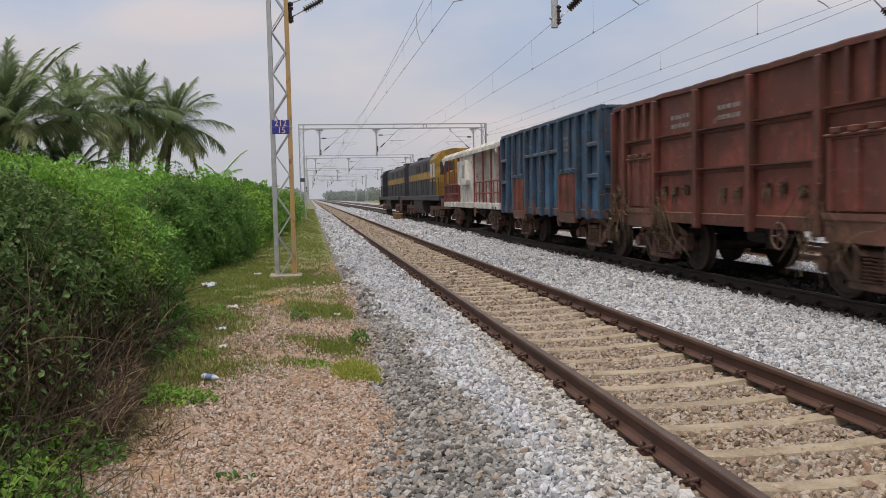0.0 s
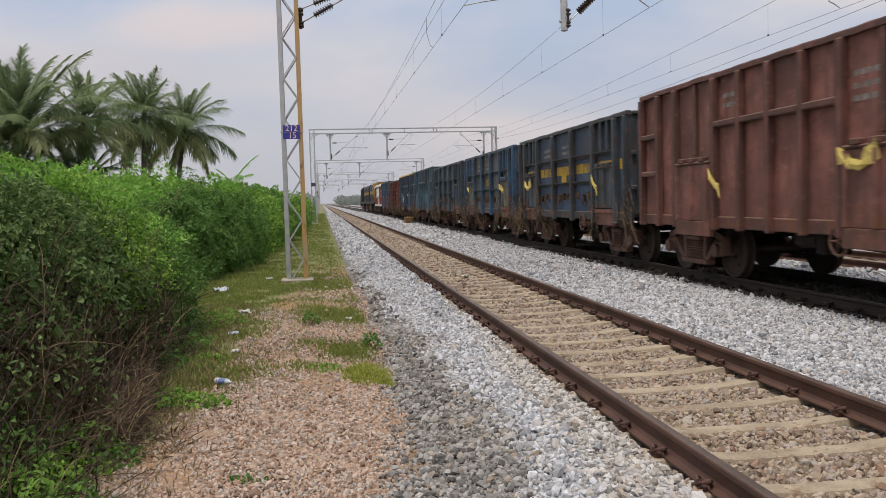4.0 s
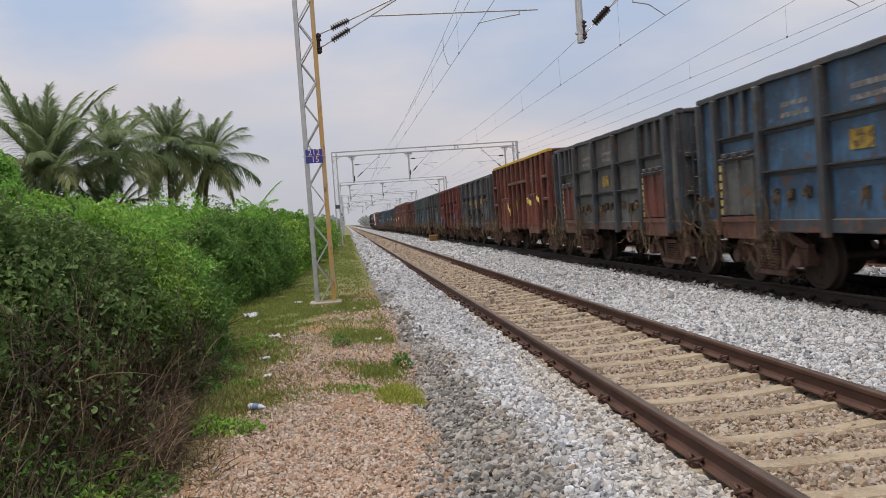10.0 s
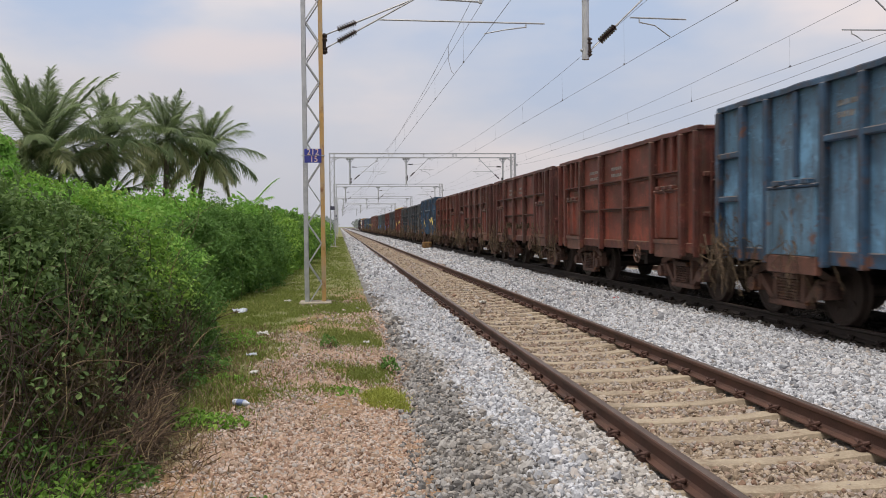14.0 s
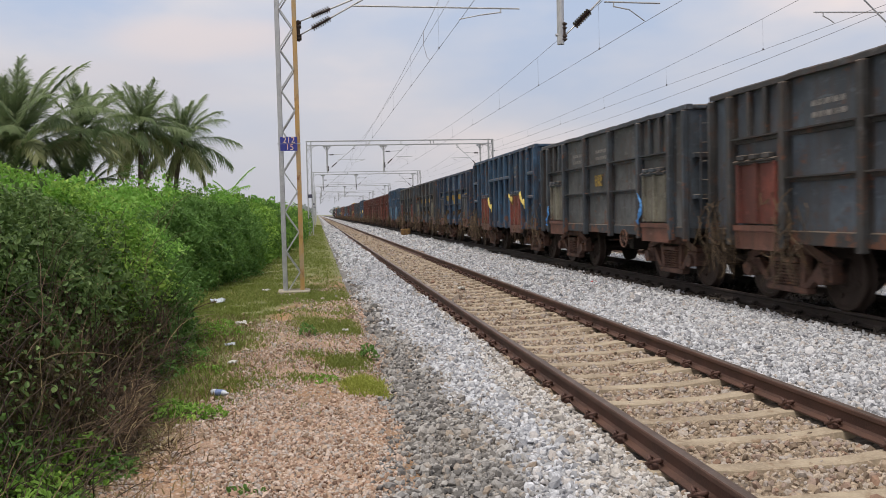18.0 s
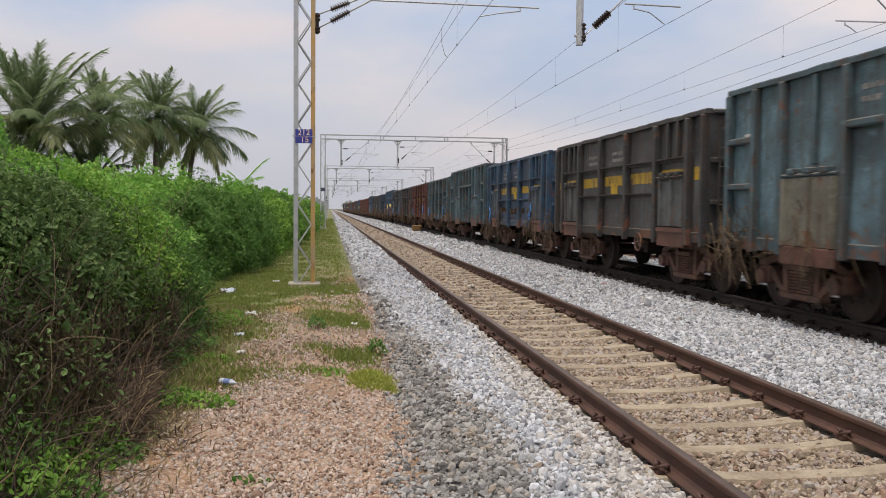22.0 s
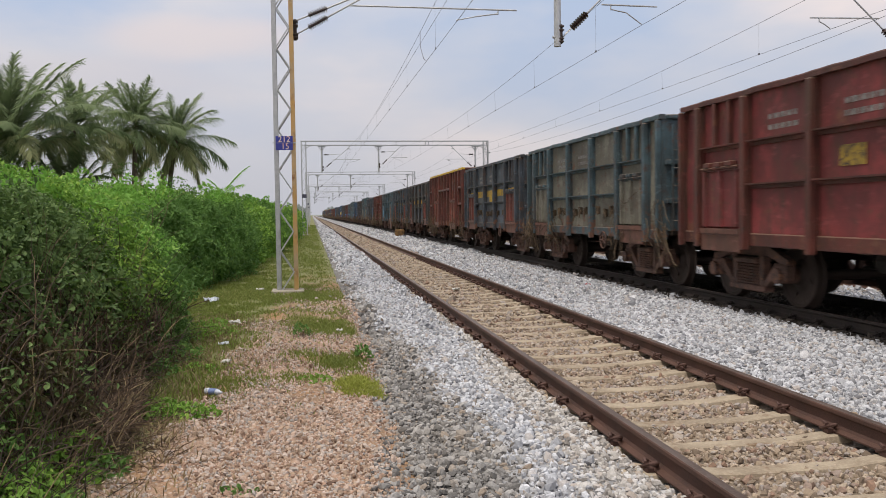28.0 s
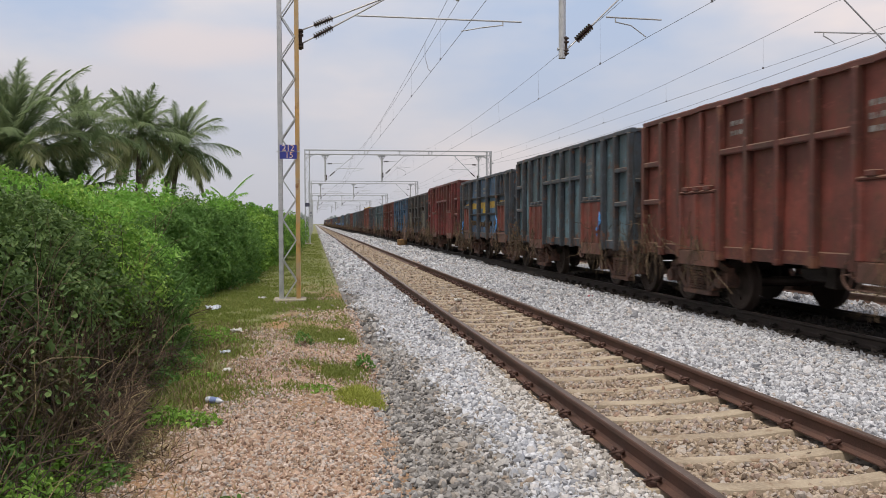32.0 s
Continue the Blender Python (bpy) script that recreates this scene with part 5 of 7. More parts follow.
def wagon_shell(name, label, length, top, z_sole, group):
    wg = thing(name, label, "goods wagon", group)
    rnd = random.Random(3)
    part("floor", Form().box(-1.47, 1.47, -length + 0.02, -0.02, z_sole + 0.10, z_sole + 0.17), M_DARK, wg)
    for s in (-1, 1):
        part("side_sheet", sheet_with_dents(s * 1.50, -length + 0.01, -0.01, z_sole + 0.17, top - 0.06, s * 0.012, rnd), PANEL, wg)
        # ends share the darker frame paint: their shade and soot put into colour
        part("end_sheet", Form().box(-1.506, 1.506, (-0.03 if s > 0 else -length), (0.0 if s > 0 else -length + 0.03), z_sole + 0.17, top - 0.06), FRAME, wg)
        part("solebar", Form().box(s * 1.42, s * 1.55, -length, 0, z_sole, z_sole + 0.20, 0.015), FRAME, wg)
        rim = Form()
        n = 44
        ring = [(s * 1.46, top - 0.09), (s * 1.60, top - 0.09), (s * 1.60, top - 0.02), (s * 1.585, top), (s * 1.475, top), (s * 1.46, top - 0.02)]
        for i in range(n + 1):
            y = -length - 0.02 + (length + 0.04) * i / n
            sag, out = 0.011 * noise.noise(Vector((s, y * 1.7, 3.1))) + 0.007 * rnd.uniform(-1, 1), 0.014 * noise.noise(Vector((s * 5, y * 1.1, 9.0)))
            rim.v += [(p[0] + out, y, p[1] + sag) for p in ring]
        rim.f = [(i * 6 + j, i * 6 + (j + 1) % 6, (i + 1) * 6 + (j + 1) % 6, (i + 1) * 6 + j) for i in range(n) for j in range(6)] + [tuple(range(6)), tuple(range(n * 6, n * 6 + 6))]
        rim.k = [0] * len(rim.f)
        part("top_rail", rim, RIM, wg)
        e = Form()
        y = 0.0 if s > 0 else -length
        e.box(-1.46, 1.46, y - 0.03 * s, y + 0.07 * s, top - 0.09, top - 0.004, 0.02)
        for z in (z_sole + 0.75, z_sole + 1.5):
            e.box(-1.49, 1.49, y, y + 0.09 * s, z - 0.045, z + 0.045, 0.012)
        for x in (-0.9, -0.3, 0.3, 0.9):
            e.box(x - 0.045, x + 0.045, y, y + 0.06 * s, z_sole + 0.17, top - 0.09, 0.012)
        part("end_rail", e, FRAME, wg)
    lad = ladder_mesh(z_sole + 0.2, top - 0.2)
    for y, turn in ((0.16, 180), (-length - 0.16, 0)):
        for x in (-1.2, 1.2):
            o = part("ladder", lad, None, wg)
            o.matrix_basis = pose(x, y, 0, 0, 0, turn)
    for y in (-1.63, -length + 1.63):
        bogie(wg, y)
    underframe(wg, length, z_sole)
    return wg


A_LEN, A_TOP, A_SOLE = 9.78, 3.37, 0.95
B_LEN, B_TOP, B_SOLE = 10.0, 3.55, 0.93


def lettering(parent, x, s, y, z, rows, w, mat=None):
    """Unreadable stencilled lettering as rows of worn bars."""
    fo, rnd = Form(), random.Random(int(y * 100))
    for r in range(rows):
        q = y
        while q > y - w:
            d = rnd.uniform(0.06, 0.16)
            fo.box(x, x + s * 0.004, q - d, q, z - r * 0.16, z - r * 0.16 + 0.075)
            q -= d + 0.04
    ob = part("stencil_marking", fo, mat or M_LETTER, parent, "worn white stencilled bars")
    ob["kind"] = "stuff"
    return ob


def build_a():
    wg = wagon_shell("open_wagon", "x", A_LEN, A_TOP, A_SOLE, "wagons of the goods train")
    cuts = [0.70, 2.25, 4.0, 5.78, 7.53, 9.08]
    for s in (-1, 1):
        x = s * 1.512
        for c in [0.05] + cuts + [A_LEN - 0.05]:
            w = 0.05 if c in (0.05, A_LEN - 0.05) else 0.085
            f = Form().prism([(-c - w, A_SOLE + 0.02), (-c + w, A_SOLE + 0.02), (-c + w, A_TOP - 0.09), (-c - w, A_TOP - 0.09)], 0, x, x + s * 0.035)
            f.box(x + s * 0.03, x + s * 0.15, -c - w * 0.75, -c + w * 0.75, A_SOLE - 0.06, A_TOP - 0.10, 0.015)
            part("stanchion", f, FRAME, wg)
        for a, b, kind in ((0.70, 2.25, "d"), (2.25, 4.0, "p"), (4.0, 5.78, "p"), (5.78, 7.53, "p"), (7.53, 9.08, "d")):
            y0, y1 = -b + 0.085, -a - 0.085
            part("rib", rib_form(x, s, y0, y1, 2.58), FRAME, wg)
            if kind == "p":
                part("rib", rib_form(x, s, y0, y1, 1.92), FRAME, wg)
            else:
                for q in (0.33, 0.68):
                    yy = y0 + (y1 - y0) * q
                    part("short_post", Form().box(x, x + s * 0.09, yy - 0.04, yy + 0.04, 2.58, A_TOP - 0.09, 0.012), FRAME, wg)
                d = part("door", door_form(x, s, y0 + 0.08, y1 - 0.08, 1.24, 2.17), DOOR, wg)
                part("hinge", hinge_form(x, s, y0 + 0.08, y1 - 0.08, 2.17), FRAME, d)
                part("sill", Form().prism([(x, 1.21), (x + s * 0.125, 1.21), (x + s * 0.125, 1.13), (x + s * 0.09, 1.10), (x + s * 0.09, 0.84), (s * 1.55, 0.84), (s * 1.55, 1.12), (x, 1.15)], 1, y0 + 0.04, y1 - 0.04), M_SILL, wg)
    for y in (-3.1, -4.9):
        lettering(wg, -1.513, -1, y + 0.3, 2.85, 2, 0.7)
    return wg


def build_b():
    wg = wagon_shell("high_sided_wagon", "x", B_LEN, B_TOP, B_SOLE, "wagons of the goods train")
    cuts = [0.9, 1.7, 3.25, 4.12, 5.0, 5.88, 6.75, 8.3, 9.1]
    for s in (-1, 1):
        x = s * 1.512
        for c in [0.05] + cuts + [B_LEN - 0.05]:
            w = 0.055
            f = Form().box(x, x + s * 0.135, -c - w, -c + w, B_SOLE - 0.03, B_TOP - 0.09, 0.018)
            part("stanchion", f, FRAME, wg)
        ribs = [(0.05, 0.9, 2.68), (0.05, 0.9, 1.94), (9.1, 9.95, 2.68), (9.1, 9.95, 1.94)]
        ribs += [(a, b, 2.68) for a, b in ((3.25, 4.12), (4.12, 5.0), (5.0, 5.88), (5.88, 6.75))]
        for a, b, z in ribs:
            part("rib", Form().box(x, x + s * 0.13, -b + 0.055, -a - 0.055, z - 0.05, z + 0.05, 0.018), FRAME, wg)
        for a, b in ((1.7, 3.25), (6.75, 8.3)):
            y0, y1 = -b + 0.1, -a - 0.1
            part("short_post", Form().box(x, x + s * 0.075, (y0 + y1) / 2 - 0.045, (y0 + y1) / 2 + 0.045, 2.2, B_TOP - 0.09, 0.015), FRAME, wg)
            d = part("door", door_form(x + s * 0.05, s, y0, y1, 1.05, 2.02), DOOR, wg)
            part("hinge", hinge_form(x, s, y0, y1, 2.03), FRAME, d)
            part("sill", Form().box(s * 1.55, s * 1.65, y0, y1, 0.78, 1.04, 0.012), M_SILL, wg)
    lettering(wg, -1.513, -1, -3.45, 3.1, 2, 0.4)
    lettering(wg, -1.513, -1, -6.9, 2.95, 3, 0.55)
    return wg


CRIMSON, STEEL, DULLBLUE, ROSE = (0.195, 0.036, 0.036), (0.080, 0.158, 0.225), (0.060, 0.105, 0.150), (0.215, 0.088, 0.074)
RED, DKRED, BRICK = (0.188, 0.049, 0.036), (0.155, 0.045, 0.037), (0.215, 0.050, 0.031)
BLUE, LTBLUE, NAVY, GREYBLUE, DKGREY = (0.052, 0.128, 0.235), (0.120, 0.245, 0.365), (0.036, 0.074, 0.145), (0.100, 0.108, 0.112), (0.074, 0.077, 0.082)
TEAL, GREYGREEN, BLACKISH, SLATE = (0.100, 0.170, 0.205), (0.180, 0.173, 0.137), (0.040, 0.038, 0.039), (0.076, 0.098, 0.125)
SKYBLUE = (0.125, 0.265, 0.410)
YEL = (0.52, 0.33, 0.03)
# kind, side, ribs and posts, doors, yellow band, extras
TRAIN = {
    1: ("B", BLUE, BLUE, RED, 0, ""), 2: ("A", RED, RED, RED, 0, "s"), 3: ("B", BLUE, NAVY, BLUE, 0, "Yc"), 4: ("B", STEEL, STEEL, STEEL, 0, "s"),
    5: ("A", DULLBLUE, DULLBLUE, BLUE, 0, "ts"), 6: ("A", GREYBLUE, BLUE, GREYGREEN, 0, "pcs"), 7: ("A", NAVY, SLATE, SLATE, 1, "cs"), 8: ("B", ROSE, ROSE, ROSE, 0, "c"),
    9: ("B", ROSE, ROSE, ROSE, 0, "s"), 10: ("A", DKRED, DKRED, RED, 1, "s"), 11: ("A", GREYBLUE, TEAL, GREYBLUE, 0, "pb"), 12: ("A", GREYBLUE, SLATE, TEAL, 1, "s"),
    13: ("A", CRIMSON, CRIMSON, CRIMSON, 0, "bt"), 14: ("A", SLATE, SLATE, GREYBLUE, 1, "s"), 15: ("B", RED, RED, BRICK, 0, "YCp"), 16: ("A", GREYBLUE, SLATE, DKRED, 0, "pts"),
    17: ("A", BLUE, SLATE, GREYBLUE, 0, "pst"), 18: ("B", BLUE, BLUE, SLATE, 0, "Cs"), 19: ("A", BRICK, RED, BRICK, 0, "t"), 20: ("A", RED, DKRED, RED, 0, "s"),
    21: ("A", RED, DKRED, DKRED, 0, "s"), 22: ("A", BRICK, RED, BRICK, 0, ""), 23: ("B", SKYBLUE, BLUE, LTBLUE, 0, "s"), 24: ("A", GREYGREEN, SLATE, RED, 0, "s"),
    25: ("A", GREYBLUE, SLATE, GREYGREEN, 1, "s"), 26: ("A", BLUE, NAVY, GREYBLUE, 1, "s"), 27: ("B", BLUE, BLUE, RED, 0, "C"), 28: ("A", GREYBLUE, SLATE, GREYGREEN, 0, "pb"),
    29: ("A", SLATE, DKGREY, RED, 0, ""), 30: ("A", DKRED, DKRED, DKRED, 1, "b"), 31: ("A", DULLBLUE, TEAL, DULLBLUE, 0, "b"), 32: ("B", LTBLUE, TEAL, TEAL, 0, ""),
    33: ("A", NAVY, BLUE, SLATE, 1, "b"), 34: ("A", DKGREY, DKGREY, GREYBLUE, 1, ""), 35: ("B", TEAL, TEAL, GREYGREEN, 0, "p"), 36: ("A", BLUE, SLATE, BLUE, 1, "s"),
    37: ("A", RED, RED, RED, 0, "s"), 38: ("A", SKYBLUE, TEAL, LTBLUE, 0, "h"), 39: ("A", TEAL, SLATE, RED, 1, ""), 40: ("A", SLATE, DKGREY, RED, 1, ""),
    41: ("B", BRICK, RED, BRICK, 0, "Y"), 42: ("A", SLATE, SLATE, RED, 1, ""), 43: ("A", GREYGREEN, TEAL, GREYGREEN, 0, "s"), 44: ("A", CRIMSON, RED, CRIMSON, 0, "p"),
    45: ("A", SKYBLUE, BLUE, GREYBLUE, 0, "hs"), 46: ("A", BLACKISH, DKGREY, GREYGREEN, 0, "s"), 47: ("B", CRIMSON, CRIMSON, CRIMSON, 0, "p"), 48: ("A", BLUE, SLATE, RED, 1, "bs"),
    49: ("B", TEAL, SLATE, RED, 0, "b"), 50: ("B", RED, RED, RED, 0, "s"),
}
NAMES = {CRIMSON: "crimson", STEEL: "pale steel blue", DULLBLUE: "dull blue", ROSE: "faded rose-brown", RED: "rust red", DKRED: "dark maroon", BRICK: "brick red", BLUE: "faded blue", LTBLUE: "pale blue", SKYBLUE: "bright sky blue", NAVY: "dark blue", GREYBLUE: "grimy grey-blue", DKGREY: "dark grey",
         TEAL: "weathered teal", GREYGREEN: "muddy grey-green", BLACKISH: "soot-black", SLATE: "slate grey"}


def tint(c, kind, band=0):
    key = f"{kind}_{NAMES[c].replace(' ', '_').replace('-', '_')}{'_banded' if band else ''}"
    if kind == "panel":
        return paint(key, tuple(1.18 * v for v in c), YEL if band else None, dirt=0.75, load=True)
    return paint(key, tuple((0.62 if kind == "frame" else 0.95) * v for v in c), None, dirt=0.9 if kind == "frame" else 0.7, ledge=True)


def straw_mesh(seed, length):
    """Dry creeper torn along the way: a tangle of bent strands caught between bogie and coupler."""
    rnd, fo = random.Random(seed), Form()
    for i in range(150):
        y = rnd.choice((rnd.gauss(-0.1, 0.2), rnd.gauss(-length + 0.1, 0.25), rnd.gauss(-0.5, 0.4), rnd.gauss(-2.4, 0.25), rnd.gauss(-length + 2.2, 0.3)))
        z = rnd.uniform(0.9, 1.75) if i % 3 else rnd.uniform(1.0, 1.35)
        x = -1.64 + rnd.uniform(-0.04, 0.05)
        p = Vector((x, y, z))
        pts = [p.copy()]
        d = Vector((rnd.uniform(-0.02, 0.02), rnd.uniform(-0.1, 0.06), -0.12))
        for k in range(rnd.randint(4, 8)):
            d += Vector((rnd.uniform(-0.03, 0.03), rnd.uniform(-0.14, 0.13), rnd.uniform(-0.10, 0.09)))
            d.y, d.z = max(-0.12, min(0.12, d.y)), max(-0.2, min(0.06, d.z))
            p = p + d
            if p.z < 0.3:
                break
            pts.append(p.copy())
        if len(pts) > 1:
            fo.path(pts, rnd.uniform(0.004, 0.011), 4, taper=0.6)
    return fo.mesh("dry_creeper", [M_STRAW])


def tuft_mesh(seed, length):
    """Clots of dried mud and grass on the row of hooks along the lower side, three to a bay."""
    rnd, fo = random.Random(seed), Form()
    for y in (0.38, 2.65, 3.1, 3.55, 4.45, 4.9, 5.35, 6.2, 6.65, 7.1, length - 0.35):
        if rnd.random() < 0.15:
            continue
        y, z, tall = -y + rnd.uniform(-0.05, 0.05), 1.52 + rnd.uniform(-0.03, 0.05), rnd.uniform(0.7, 1.3)
        fo.box(-1.575, -1.515, y - 0.035, y + 0.035, z - 0.11, z + 0.07, 0.012)
        for k in range(13):
            a = Vector((-1.585 + rnd.uniform(-0.02, 0.02), y + rnd.uniform(-0.06, 0.06), z + rnd.uniform(-0.08, 0.08)))
            b = a + Vector((rnd.uniform(-0.03, 0.01), rnd.uniform(-0.07, 0.07), tall * rnd.uniform(-0.2, 0.04)))
            fo.tube(a, b, 0.017, 4, 0.006)
    return fo.mesh("dried_mud", [M_STRAW])


def rag_mesh(seed, mat, name):
    """A strip of torn cloth, crumpled, hanging from a door latch."""
    rnd, fo = random.Random(seed), Form()
    p = Vector((0, 0, 0))
    flat = mat is M_CLOTH
    run, sag, tail = rnd.uniform(0.3, 0.8), rnd.uniform(0.02, 0.16), rnd.uniform(0.0, 0.45)
    pts = []
    for k in range(9):
        u = k / 8
        p = Vector((0, -run * u, -sag * math.sin(math.pi * u) - tail * u**3 + 0.05 * rnd.uniform(-1, 1))) if flat else Vector((0, 0.10 * math.sin(5 * u + seed), -0.50 * u))
        w = rnd.uniform(0.04, 0.13) if flat else rnd.uniform(0.03, 0.075)
        pts += [p + Vector((rnd.uniform(-0.03, 0.01), 0.3 * w, w)), p + Vector((rnd.uniform(-0.05, 0.0), 0, 0)), p + Vector((rnd.uniform(-0.03, 0.01), -0.3 * w, -w))]
    n = len(pts)
    v = pts + [q + Vector((0.012, 0, 0)) for q in pts]
    f = []
    for k in range(8):
        for j in range(2):
            a = 3 * k + j
            f += [(a, a + 1, a + 4, a + 3), (n + a, n + a + 3, n + a + 4, n + a + 1)]
        f += [(3 * k, 3 * k + 3, n + 3 * k + 3, n + 3 * k), (3 * k + 2, n + 3 * k + 2, n + 3 * k + 5, 3 * k + 5)]
    fo.add(v, f)
    return fo.mesh(name, [mat])


STRAWS = [straw_mesh(k, A_LEN) for k in range(4)]
TUFTS = [tuft_mesh(k, A_LEN) for k in range(3)]
RAGS = [rag_mesh(k, M_CLOTH, "cloth_strip") for k in range(6)]
BLUERAGS = [rag_mesh(k + 9, M_BLUECLOTH, "blue_rag") for k in range(2)]
BIGPATCH = Form().box(-1.5165, -1.513, -0.70, 0, 0, 0.36).mesh("yellow_patch", [M_YELLOWPAINT])
WORNPATCH = Form().box(-1.5165, -1.513, -0.52, 0, 0, 0.27).mesh("yellow_patch", [surf("worn_yellow_paint", (0.46, 0.31, 0.035), (0.14, 0.105, 0.05), rough=0.75, coarse=7, stain=(0.085, 0.06, 0.045), stain_at=(0.50, 0.60))])
PATCH = Form().box(-1.5165, -1.513, -0.46, 0, 0, 0.27).mesh("yellow_patch", [M_YELLOWPAINT])
TAPE = Form()
for k in range(6):
    TAPE.box(-1.605, -1.60, -0.06 - 0.02 * (k % 2), 0.0, 1.25 + 0.15 * k, 1.25 + 0.15 * k + 0.11)
TAPE = TAPE.mesh("tape_strip", [M_CLOTH])
HANGING = Form().box(-1.66, -1.60, -1.2, 0, 0.28, 1.13, 0.02).box(-1.69, -1.66, -1.15, -0.05, 0.36, 0.44).box(-1.69, -1.66, -1.15, -0.05, 0.95, 1.03).mesh("dropped_door", [M_IRON])
# flat plate over the door, with the opening's dark rusty inside painted on
HOLE = Form().box(-1.645, -1.63, -1.25, 0.05, 1.2, 2.14).mesh("door_opening", [surf("rusty_inside", (0.10, 0.052, 0.036), (0.045, 0.028, 0.022), rough=0.9, coarse=2)])

WHITE_LABEL = Form().box(-1.525, -1.512, -0.2, 0, 0, 0.17, 0.003).mesh("white_label", [surf("white_label_paint", (0.62, 0.60, 0.58), rough=0.7)])

wagon_a, wagon_b = build_a(), build_b()
WAGONS = {}
used = set()
for num, (kind, side, frame_c, door_c, band, extra) in TRAIN.items():
    src = wagon_a if kind == "A" else wagon_b
    if kind in used:
        wg = copy_thing(src, pose(T2, -10.72 * num, R2))
    else:
        wg, _ = src, used.add(kind)
    WAGONS[num] = wg
plain = {PANEL.name: 0, FRAME.name: 1, DOOR.name: 2, RIM.name: 3}
for num, (kind, side, frame_c, door_c, band, extra) in TRAIN.items():
    wg = WAGONS[num]
    rim_mat = M_YELLOWPAINT if "Y" in extra else tint(frame_c, "frame")
    kit = (tint(side, "panel", band), tint(frame_c, "frame"), tint(door_c, "door"), rim_mat)
    for ob in wg.children_recursive:
        slot = ob.material_slots[0] if ob.type == "MESH" and ob.material_slots else None
        if slot and slot.material and slot.material.name in plain:
            which = plain[slot.material.name]
            slot.link = "OBJECT"
            slot.material = kit[which]
    words = f"{NAMES[side]} {'high-sided' if kind == 'B' else 'open'} goods wagon" + (" with yellow band" if band else "")
    words += (f" and {NAMES[door_c]} doors" if door_c != side else " with rust and stains")
    wg["label"] = words
    length, sole = (A_LEN, A_SOLE) if kind == "A" else (B_LEN, B_SOLE)
    rnd = random.Random(num)
    if "s" in extra or num % 4 in (1, 3) and num > 2:
        part("dry_creeper", STRAWS[num % 4], None, wg, "tangle of dry creeper")["kind"] = "stuff"
    if ("s" in extra or "t" in extra or num % 3 == 0) and kind == "A":
        part("dried_mud", TUFTS[num % 3], None, wg, "row of dried mud tufts")["kind"] = "stuff"
    if band:
        part("yellow_patch", PATCH, None, wg, "yellow painted block below the band", at=(0, -4.55, 1.93))
    if "p" in extra:
        if kind == "A":
            part("yellow_patch", WORNPATCH, None, wg, "worn yellow painted patch", at=(0, -4.5, 2.06))
        else:
            part("yellow_patch", BIGPATCH, None, wg, "yellow painted patch", at=(0, -5.09 if num == 47 else -4.21, 1.66))
    if "t" in extra:
        for y in (-0.78, -7.62):
            part("tape_strip", TAPE, None, wg, "worn yellow tape along the door edge", at=(0, y, 0))
    if "c" in extra or "C" in extra:
        for y, z in (((-0.85, 2.0), (-7.6, 2.0)) if kind == "A" else ((-3.2, 1.9), (-6.8, 2.0), (-8.3, 2.0)))[: 3 if "C" in extra else 2]:
            part("cloth_strip", RAGS[rnd.randint(0, 5)], None, wg, "torn yellow cloth strip", at=(-1.66, y, z))
    if "b" in extra:
        part("blue_rag", BLUERAGS[num % 2], None, wg, "torn bright blue plastic rag", at=(-1.66, -7.7 if kind == "A" else -8.2, 1.75))
        if kind == "A":
            part("blue_rag", BLUERAGS[(num + 1) % 2], None, wg, "torn bright blue plastic rag", at=(-1.66, -0.75, 1.6))
    if num in (35, 44):
        part("white_label", WHITE_LABEL, None, wg, "small white label plate", at=(0, -0.45, 2.62))
    if "h" in extra:
        part("dropped_door", HANGING, None, wg, "brown door hanging open", at=(0, -7.7, 0))
        part("door_opening", HOLE, None, wg, "dark rusty plate imitating a door opening", at=(0, -7.7, 0))

# ---- brake van ----
M_VANWHITE = paint("van_white", (0.62, 0.60, 0.57), dirt=0.35)
M_VANRED = paint("van_red", (0.24, 0.035, 0.035), dirt=0.5)
M_GLASS = surf("dark_window_glass", (0.05, 0.06, 0.065), rough=0.12, bump=0.0)


